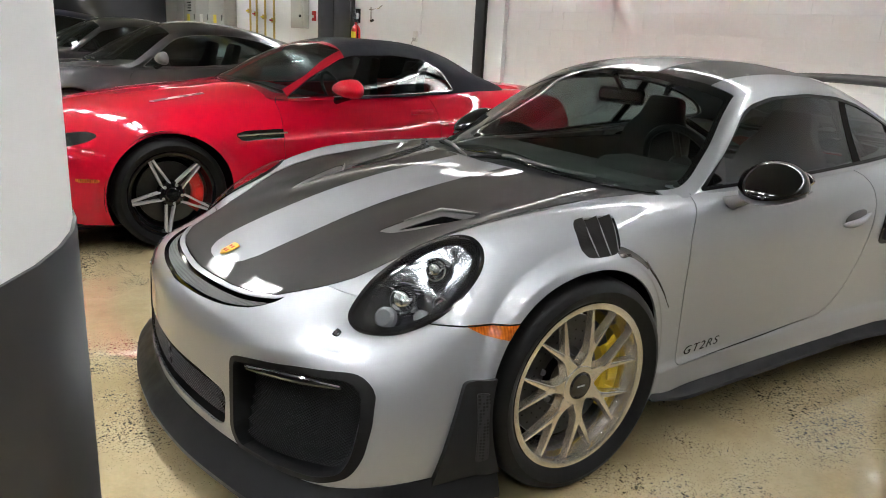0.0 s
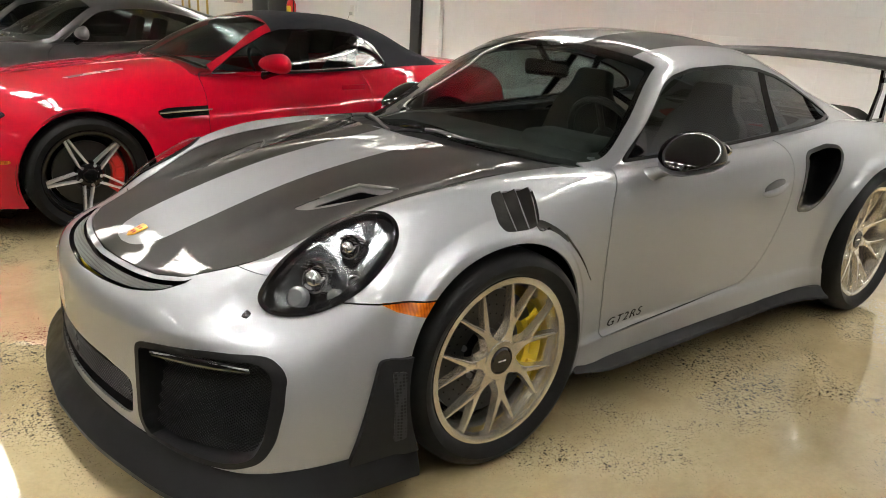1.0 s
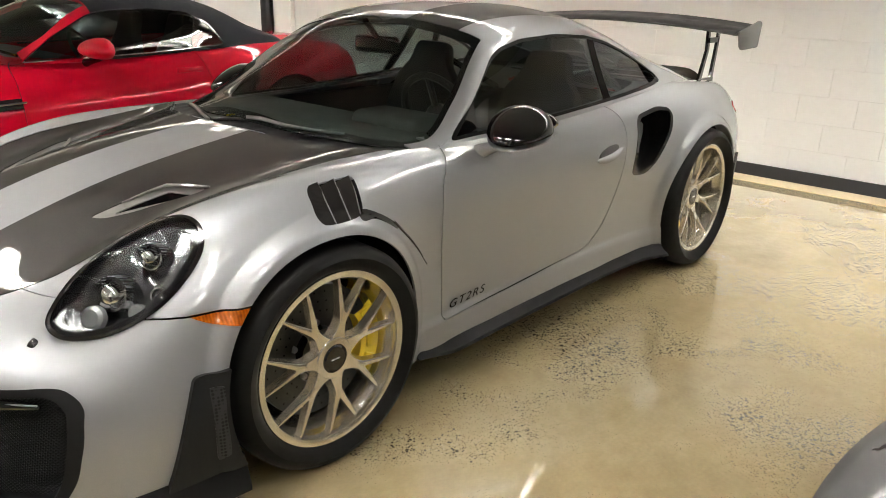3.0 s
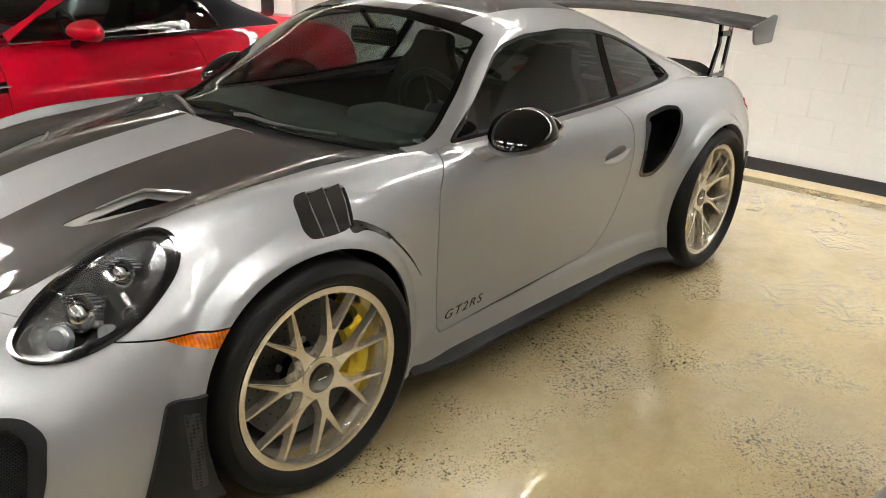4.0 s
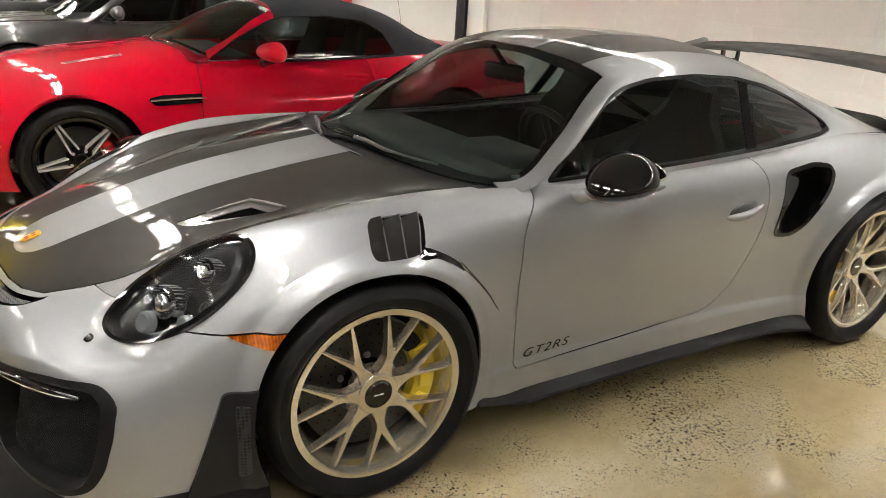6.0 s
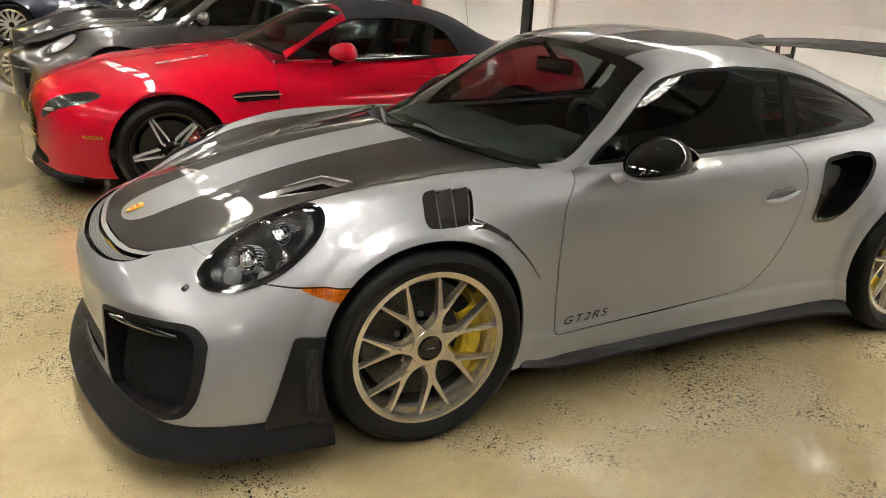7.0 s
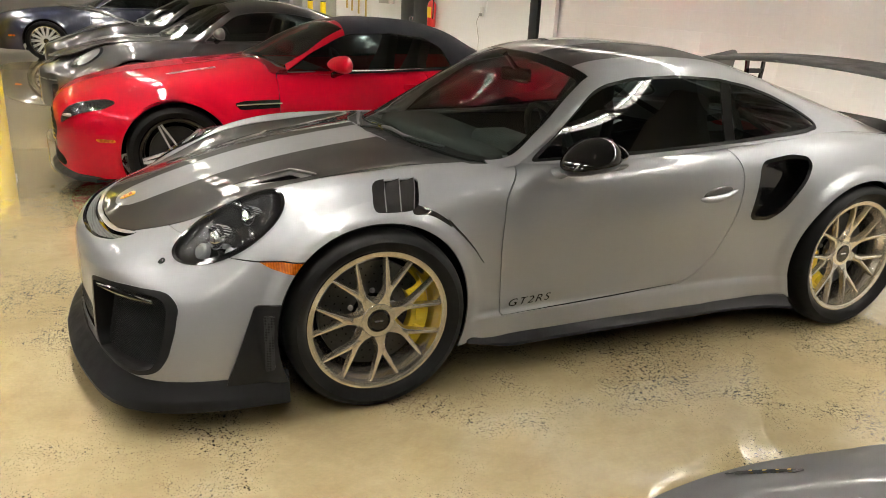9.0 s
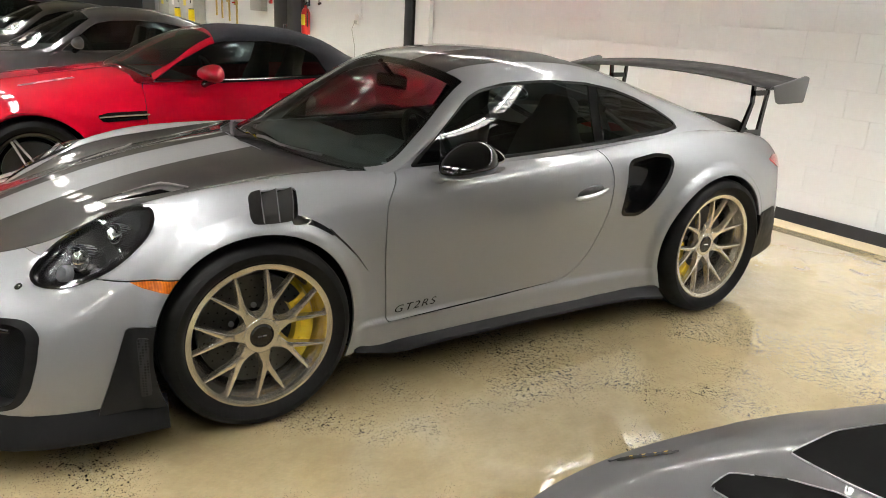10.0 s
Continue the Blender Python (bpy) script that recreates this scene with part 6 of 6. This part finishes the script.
# grey coupe beyond it, front lid ajar
GX, GY = -.46, 6.25
g_rails = [[(x, y, z * 1.02) for x, y, z in r] for r in SP]
g_tops = [[(x, y, z * 1.025) for x, y, z in r] for r in SP_TOP]
five = lambda y, r, w, c: (y, r, w, (ALLOY, RUBBER, ALLOY), 5, c, .17, "star")
grey, grey_skin, grey_doors, greyS, greyG = neighbour(
    "coupe", pose(GX, GY, 0), "dark grey metallic sports coupe with its front lid ajar", g_rails, g_tops, [(0, .335, .372), (2.453, .345, .385)], GREY,
    [(.690, .889), (.86, 1.032), (1.02, 1.152), (1.10, 1.188), (1.25, 1.216), (1.5, 1.228), (1.75, 1.213), (1.95, 1.179), (2.15, 1.124), (2.33, 1.06), (2.45, 1.008), (2.44, .979), (2.30, .972), (1.72, .934), (1.15, .897)], .985, .028,
    [five(.745, .245, .235, None), five(.735, .25, .28, None)], CHROME, None, None, [(.44, 0), (.60, .56), (1.0, .62), (1.9, .60), (2.4, .45), (2.55, 0)], .004,
    [(.61, .875), (.54, .777), (.53, .56), (.54, .25), (1.47, .28), (1.64, .40), (1.745, .63), (1.757, .77), (1.70, .93)], [(2.02, .38), (2.45, .42), (2.80, .40), (2.86, 0)])
glamp = lambda x, y, z: np.where(x < -.1, sdf(lamp_line, x, z / 1.02 - np.abs(y)) * .78 + .020, 1.0)
gl, _ = cut(greyS, glamp)
for q in (0, 1):
    mm = gl if q == 0 else mirror(gl)
    hl = panel("headlight", offset(mm, .003), BOWL, grey, "oval headlight with silvery reflectors")
    inner, _ = cut(gl, lambda x, y, z: glamp(x, y, z) + .022)
    panel("reflector", offset(inner if q == 0 else mirror(inner), .006), ALLOY, hl, "silvery lamp reflector", thick=0)
    panel("lens", offset(mm, .012), LAMPGLASS, hl, "clear lamp glass", thick=.008)
    side_mirror(grey_doors[q], .86, .885, .98, GREY, 1 if q == 0 else -1)
lidg, _ = cut(greyS, lambda x, y, z: np.where((z > .56) & (y < .8), sdf(hood_line, x, y), 1.0))
Vl, Nl, Fl = both(lidg)
lift = np.clip((.24 - Vl[:, 0]) / 1.1, 0, 1) * .06
panel("front_lid", (Vl + np.stack([0 * lift, 0 * lift, lift + .006], 1), Nl, Fl), GREY, grey, "grey front lid standing slightly open")
bm = bmesh.new()
for sgn in (-1, 1):
    box(bm, (-.80, sgn * .60, .36), (.10, .26, .16), .02)
part("air_inlets", bm, MATT, grey, "dark front air inlets")
for sgn in (-1, 1):
    for k in range(4):
        bm = bmesh.new()
        tube(bm, [(-.90, sgn * .47, .30 + .04 * k), (-.83, sgn * .66, .30 + .04 * k), (-.74, sgn * .765, .30 + .04 * k)], .006, 6)
        part("inlet_slat", bm, PLASTIC, grey, "black air-inlet slat")
    bm = bmesh.new()
    tube(bm, [(-.965, sgn * .30, .47), (-.90, sgn * .56, .475), (-.80, sgn * .70, .475)], .008, 6)
    part("lamp_bar", bm, ALLOY, grey, "slim front light bar")

# black car with its front lid raised, farther along the row
BX, BY = -.55, 9.4
black, black_skin, black_doors, blackS, _ = neighbour(
    "dark_coupe", pose(BX, BY, 0), "black coupe with its bonnet propped open", g_rails, g_tops, [(0, .335, .372), (2.453, .345, .385)], BLACK_PAINT,
    [(.690, .889), (.86, 1.032), (1.02, 1.152), (1.25, 1.216), (1.5, 1.228), (1.75, 1.213), (1.95, 1.179), (2.15, 1.124), (2.45, 1.008), (2.30, .972), (1.72, .934), (1.15, .897)], .985, .028,
    [five(.745, .245, .235, None), five(.735, .25, .28, None)], GLOSSY, None, None, [(.44, 0), (.60, .56), (1.0, .62), (1.9, .60), (2.4, .45), (2.55, 0)], .004,
    [(.61, .875), (.54, .777), (.53, .56), (.54, .25), (1.47, .28), (1.64, .40), (1.745, .63), (1.757, .77), (1.70, .93)], [(2.02, .38), (2.45, .42), (2.80, .40), (2.86, 0)])
lidb, _ = cut(blackS, lambda x, y, z: np.where((z > .56) & (y < .8), sdf(hood_line, x, y), 1.0))
Vl, Nl, Fl = both(lidb)
a = radians(26)
px, pz = .24, .93
xr, zr = Vl[:, 0] - px, Vl[:, 2] - pz
Vl = np.stack([px + xr * math.cos(a) + zr * math.sin(a) * 0 + 0 * xr, Vl[:, 1], pz + zr * math.cos(a) - xr * math.sin(a)], 1)
panel("front_lid", (Vl, Nl, Fl), BLACK_PAINT, black, "black bonnet propped open")

# dark blue saloon across the far end of the row
DX, DY = -1.70, 13.85
sal_body = body_rails([(-.92, 0, .60, .58, .48, .24), (-.90, .35, .70, .66, .50, .22), (-.82, .62, .78, .72, .52, .20), (-.62, .82, .86, .78, .55, .19), (-.3, .91, .92, .84, .58, .19), (0, .935, .96, .88, .60, .19), (.7, .93, 1.02, .94, .64, .19), (1.5, .93, 1.0, .96, .66, .19),
                       (2.4, .935, 1.0, .98, .66, .19), (3.1, .94, 1.02, .98, .66, .2), (3.7, .90, 1.02, .96, .66, .25), (4.1, .7, .96, .88, .64, .3), (4.2, 0, .8, .76, .6, .35)])
sal_top = top_rails([(.70, 1.02, 0, 1.01, 0, 1.0), (.85, 1.08, .72, .97, .77, .94), (1.3, 1.33, .60, 1.25, .77, .95), (1.7, 1.42, .57, 1.34, .77, .96), (2.3, 1.44, .57, 1.36, .77, .97), (2.9, 1.36, .56, 1.28, .76, .98), (3.4, 1.18, .58, 1.1, .74, .98), (3.75, 1.0, .5, .99, .6, .96)])
saloon, saloon_skin, saloon_doors, salS, _ = neighbour(
    "saloon", pose(DX, DY, 0), "dark blue saloon with bright multi-spoke wheels", sal_body, sal_top, [(0, .355, .40), (3.06, .355, .40)], BLUE_PAINT,
    [(.95, .985), (1.32, 1.22), (1.7, 1.31), (2.3, 1.33), (2.9, 1.24), (3.25, 1.08), (3.2, 1.0)], 1.42, .06,
    [(.79, .265, .25, (CHROME, RUBBER, MACHINED), 14, None, .17, "fan"), (.79, .265, .25, (CHROME, RUBBER, MACHINED), 14, None, .17, "fan")], CHROME, None, None,
    [(.74, 0), (.9, .6), (1.4, .68), (3.1, .68), (3.5, .4), (3.6, 0)], .008, [(.80, .95), (.78, .6), (.80, .26), (1.75, .26), (1.80, .6), (1.80, .98)])
bl = rounded([(-.62, .46), (-.50, .46), (-.50, .43), (-.62, .43)], .006)
blm, _ = cut(salS, lambda x, y, z: np.where(y > .6, sdf(bl, x, z), 1.0))
pair("side_marker", blm, AMBER, saloon, "small amber side marker", lift=.003)

# low silver-grey car on the near side, only its nose in view
NX, NY = .55, -3.20
near_body = body_rails([(-1.05, 0, .324, .315, .27, .126), (-1.03, .30, .387, .369, .297, .117), (-.97, .55, .432, .41, .324, .108), (-.85, .76, .477, .455, .36, .108), (-.65, .90, .527, .504, .396, .108),
                        (-.35, .965, .576, .567, .432, .108), (0, .985, .626, .608, .45, .108), (.4, .975, .684, .63, .45, .108), (.8, .96, .72, .648, .45, .108), (1.6, .97, .72, .684, .468, .108), (2.6, 1.0, .765, .765, .495, .126), (3.3, .9, .765, .72, .495, .225), (3.5, 0, .63, .612, .45, .27)])
near_top = top_rails([(.42, .70, 0, .695, 0, .69), (.55, .76, .66, .67, .72, .655), (.95, .93, .62, .85, .74, .665), (1.35, 1.04, .52, .97, .74, .675), (1.7, 1.06, .50, .99, .74, .69), (2.1, 1.02, .5, .95, .74, .71), (2.6, .90, .5, .84, .72, .74), (3.0, .78, .5, .76, .65, .72)])
near, near_skin, near_doors, nearS, _ = neighbour(
    "track_coupe", pose(NX, NY, 0, 0, 0, -20), "low grey sports coupe with black air openings in its nose", near_body, near_top, [(0, .255, .27), (2.60, .33, .36)], GREY_NEAR,
    [(.72, .705), (1.0, .84), (1.35, .945), (1.7, .965), (2.1, .925), (2.45, .84), (2.4, .76), (1.6, .72)], 1.28, .03,
    [(.78, .20, .24, (GLOSSY, RUBBER, GLOSSY), 7, None, .18, "fork"), (.81, .25, .30, (GLOSSY, RUBBER, GLOSSY), 7, None, .2, "fork")], GLOSSY, None, None,
    [(.46, 0), (.60, .60), (1.0, .66), (2.1, .66), (2.6, .5), (2.8, 0)], .004,
    [(.62, .65), (.60, .50), (.62, .18), (1.7, .19), (1.85, .40), (1.9, .66)])
near_plan = lambda line: (lambda x, y, z: np.where(z > .42, sdf(line, x, y), 1.0))
for outline, name, label in (([(-.19, .69), (-.04, .73), (.18, .72), (.22, .36), (-.06, .36), (-.13, .53)], "duct_well", "long black air duct in the lid"),
                             ([(-.345, .675), (-.24, .615), (-.18, .55), (-.13, .40), (-.28, .40), (-.37, .55), (-.41, .65)], "nose_vent", "black vent across the nose")):
    cutout, _ = cut(nearS, near_plan(rounded(outline, .012)))
    edge_m, well_m = cut(cutout, lambda x, y, z, o=rounded(outline, .012): -sdf(o, x, y) - .003)
    for f in (lambda m: m, mirror):
        well = panel(name, f(offset(edge_m if len(edge_m[2]) > len(well_m[2]) else well_m, .002)), MATT, near, label, thick=0)
        panel("bright_edge", f(offset(well_m if len(edge_m[2]) > len(well_m[2]) else edge_m, .004)), ALLOY, well, "bright edge of the opening", thick=.003)
slit, _ = cut(nearS, near_plan(rounded([(-.54, .888), (-.48, .862), (-.38, .80), (-.40, .785), (-.50, .842)], .006)))
for f in (lambda m: m, mirror):
    hl = panel("headlight", f(offset(slit, .002)), GLOSSY, near, "narrow dark headlight with a yellow reflector", thick=0)
    strip, _ = cut(slit, near_plan(np.array([(-.52, .872), (-.47, .848), (-.40, .805), (-.405, .798), (-.475, .838)])))
    panel("reflector", f(offset(strip, .005)), YELLOW, hl, "yellow lamp reflector", thick=0)


# ---------------- pillars and things on the wall ----------------
def round_pillar(name, x, y, r, split, low_m, high_m, label):
    p = empty(name, pose(x, y, 0), label, "pillar")
    for nm, z0, z1, rr, m in (("base_band", 0.0, split, r + .002, low_m), ("shaft", split, CEIL, r, high_m)):
        bm = bmesh.new()
        tube(bm, [(0, 0, z0), (0, 0, z1)], rr, 48)
        part(nm, bm, m, p)
    return p


round_pillar("pillar", -2.27, 5.22, .25, .16, STEELBLACK, PILLARYELLOW, "round yellow painted pillar with a black base band")
round_pillar("pillar", -2.77, 13.0, .25, .20, STEELBLACK, PILLARYELLOW, "round yellow painted pillar with a black base band")
round_pillar("pillar", -1.735, -1.80, .25, 1.243, STEELBLACK, WALLPAINT, "round pillar painted white above and black below")


def thing(name, label, category, pieces, at=None, group=""):
    """A small fixed thing made of (part name, bmesh, material) pieces."""
    t = empty(name, at or Matrix(), label, category, group)
    for nm, bm, m in pieces:
        part(nm, bm, m, t)
    return t


def bx(c, s, b=0.004):
    bm = bmesh.new()
    box(bm, c, s, b)
    return bm


def bar(pts, r, n=10):
    bm = bmesh.new()
    tube(bm, pts, r, n)
    return bm


# steel column and the pier beside it
thing("steel_column", "black painted steel column against the wall", "column", [("flange", bx((WX - .10, 5.905, CEIL / 2), (.02, .20, CEIL), .002), STEELBLACK), ("web", bx((WX - .05, 5.905, CEIL / 2), (.08, .03, CEIL), .002), STEELBLACK), ("flange", bx((WX - .002, 5.905, CEIL / 2), (.016, .20, CEIL), .002), STEELBLACK)])
slab("wall_pier", (WX - .03, 5.62, CEIL / 2), (.06, .36, CEIL), WALLPAINT, "white painted pier beside the steel column")
# double door
dr = empty("black_door", pose(WX, 10.35, 0), "closed black steel double door in a black frame", "door")
part("door_frame", bx((-.02, 0, 1.10), (.05, 1.40, 2.20), .004), STEELBLACK, dr)
for s2 in (-1, 1):
    leaf = part("door_leaf", bx((-.05, s2 * .33, 1.06), (.03, .64, 2.10), .004), STEELBLACK, dr)
    part("door_handle", bar([(-.075, s2 * .06, 1.0), (-.105, s2 * .06, 1.0), (-.105, s2 * .06, 1.12), (-.075, s2 * .06, 1.12)], .009), CHROME, leaf)
# fire extinguisher with its sign
ex = empty("fire_extinguisher", pose(WX - .09, 9.43, .98), "red fire extinguisher with a yellow label hung on the wall", "extinguisher")
bm = bmesh.new()
lathe(bm, [(0, 0), (.070, 0), (.078, .02), (.078, .36), (.06, .42), (.025, .45), (.022, .49)], 28)
bmesh.ops.rotate(bm, cent=(0, 0, 0), matrix=Matrix.Rotation(radians(90), 3, "X"), verts=bm.verts)
part("cylinder", bm, REDENAMEL, ex)
bm = bmesh.new()
lathe(bm, [(.0795, .16), (.0795, .34)], 20, radians(120), radians(240))
bmesh.ops.rotate(bm, cent=(0, 0, 0), matrix=Matrix.Rotation(radians(90), 3, "X"), verts=bm.verts)
part("label_band", bm, LABELYELLOW, ex)
part("valve", bx((0, 0, .51), (.03, .05, .04)), GLOSSY, ex)
part("lever", bar([(0, -.02, .52), (0, .10, .56)], .008), GLOSSY, ex)
part("hose", bar([(0, -.02, .51), (-.02, -.11, .50), (-.03, -.13, .36), (-.02, -.11, .14)], .011), GLOSSY, ex)
thing("wall_sign", "small black sign with a pale pictogram", "sign", [("plate", bx((WX - .008, 9.52, 1.58), (.012, .17, .24), .002), GLOSSY), ("pictogram", bx((WX - .016, 9.52, 1.58), (.006, .07, .10), .002), PAPER)])
# outlet with a hanging cord
thing("wall_outlet", "white wall outlet with a plugged-in cord", "outlet", [("plate", bx((WX - .008, 7.64, 1.30), (.014, .12, .16), .003), PAPER), ("plug", bx((WX - .03, 7.64, 1.26), (.04, .05, .05), .008), PANELGREY),
      ("cord", bar([(WX - .05, 7.64, 1.25), (WX - .07, 7.68, 1.15), (WX - .03, 7.66, .9), (WX - .02, 7.65, .5), (WX - .02, 7.65, .1)], .006), PANELGREY)])
thing("conduit", "thin white conduit up the wall", "conduit", [("pipe", bar([(WX - .015, 7.48, 1.30), (WX - .015, 7.48, CEIL)], .012), WALLPAINT)])
thing("wall_hook", "bent wire hook rack on the wall", "hook", [("rail", bar([(WX - .02, 9.05, 1.70), (WX - .10, 8.95, 1.68), (WX - .12, 8.6, 1.70), (WX - .10, 8.52, 1.75)], .008), CHROME), ("bracket", bx((WX - .01, 9.05, 1.62), (.02, .03, .22)), PANELGREY), ("pin", bar([(WX - .02, 8.95, 1.52), (WX - .07, 8.95, 1.50)], .02), GLOSSY)])
thing("fire_alarm", "small red fire alarm call point", "alarm", [("case", bx((WX - .02, 11.28, 1.56), (.04, .12, .18), .008), REDENAMEL), ("lever", bx((WX - .045, 11.28, 1.55), (.012, .07, .05), .004), PAPER)])
thing("junction_box", "grey steel junction box with a cover", "electric box", [("case", bx((WX - .06, 11.85, 1.72), (.12, .62, .80), .006), PANELGREY), ("cover", bx((WX - .125, 11.85, 1.72), (.012, .56, .72), .004), PANELGREY), ("knob", bar([(WX - .13, 11.65, 1.55), (WX - .16, 11.65, 1.55)], .025), GLOSSY)])
cab = empty("switch_cabinet", pose(WX, 17.3, 0), "large grey electrical cabinet with yellow and white labels", "electric cabinet")
part("case", bx((-.15, 0, 1.45), (.30, 3.3, 1.7), .008), PANELGREY, cab)
for k, yk in enumerate((-1.1, 0.0, 1.1)):
    d = part("cabinet_door", bx((-.306, yk, 1.45), (.012, 1.04, 1.6), .004), PANELGREY, cab)
    part("latch", bx((-.318, yk - .42, 1.45), (.014, .04, .14)), GLOSSY, d)
    part("label_plate", bx((-.315, yk + .1, 1.42), (.006, .22, .20), .001), LABELYELLOW if k != 1 else PAPER, d)
for k in range(4):
    part("vent_slot", bx((-.315, 1.15, 1.60 + .07 * k), (.006, .44, .03), .001), GLOSSY, cab)
for k, yk in enumerate((13.2, 13.7, 14.2, 14.6)):
    thing("pipe", "brass pipe with a valve running up the wall", "pipe", [("riser", bar([(WX - .05, yk, 1.0 + .05 * k), (WX - .05, yk, CEIL)], .022), BRASS), ("valve", bx((WX - .07, yk, 1.45 + .06 * k), (.07, .10, .10), .012), BRASS), ("valve_wheel", bar([(WX - .12, yk - .05, 1.45 + .06 * k), (WX - .12, yk + .05, 1.45 + .06 * k)], .018), LABELYELLOW if k % 2 else REDENAMEL)], None, "pipes on the wall")
thing("bollard", "yellow steel bollard before the wall", "bollard", [("post", bar([(WX - .55, 14.9, 0), (WX - .55, 14.9, 1.25)], .07, 24), PILLARYELLOW), ("cap", bar([(WX - .55, 14.9, 1.25), (WX - .55, 14.9, 1.27)], .06, 24), STEELBLACK)], None, "bollards")
thing("bollard", "yellow steel bollard before the wall", "bollard", [("post", bar([(WX - .55, 16.1, 0), (WX - .55, 16.1, 1.25)], .07, 24), PILLARYELLOW), ("cap", bar([(WX - .55, 16.1, 1.25), (WX - .55, 16.1, 1.27)], .06, 24), STEELBLACK)], None, "bollards")
thing("curtain", "dark hanging partition sheet beyond the cars", "curtain", [("sheet", bx((2.6, 19.9, 1.4), (3.2, .06, 2.8), .01), BASEVINYL), ("rail", bar([(1.0, 19.9, 2.82), (4.2, 19.9, 2.82)], .02), STEELBLACK)])

# painted blocks of the wall
BH, BL = .2032, .4064
mesh_of = {}


def block(w, h):
    key = (round(w, 3), round(h, 3))
    if key not in mesh_of:
        bm = bmesh.new()
        g = .0006
        hw, hh = w / 2 - g, h / 2 - g
        c = .0012
        back = [bm.verts.new((.012, y, z)) for y, z in ((-hw, -hh), (hw, -hh), (hw, hh), (-hw, hh))]
        edge = [bm.verts.new((-.001, y, z)) for y, z in ((-hw, -hh), (hw, -hh), (hw, hh), (-hw, hh))]
        face = [bm.verts.new((-.0025, y, z)) for y, z in ((-hw + c, -hh + c), (hw - c, -hh + c), (hw - c, hh - c), (-hw + c, hh - c))]
        for a, b2 in ((back, edge), (edge, face)):
            for i in range(4):
                bm.faces.new((a[i], a[(i + 1) % 4], b2[(i + 1) % 4], b2[i]))
        bm.faces.new(face)
        me = bpy.data.meshes.new("block")
        bmesh.ops.recalc_face_normals(bm, faces=bm.faces)
        bm.to_mesh(me)
        bm.free()
        me.materials.append(WALLPAINT)
        mesh_of[key] = me
    return mesh_of[key]


wall = bpy.data.objects["wall_back"]
rng = random.Random(4)
z, course = .056, 0
while z < CEIL - .05:
    h = min(BH, CEIL - z)
    y = 5.44 - (BL / 2 if course % 2 else 0)
    if course % 2:
        o = new("block", block(BL / 2, h))
        o.parent = wall
        o.location = (WX + rng.uniform(0, .0008) + .0195, 5.44 - BL / 4, z + h / 2)
    while y > -3.2:
        o = new("block", block(BL, h))
        o.parent = wall
        o.location = (WX + rng.uniform(0, .0008) + .0195, y - BL / 2, z + h / 2)
        y -= BL
    z += BH
    course += 1
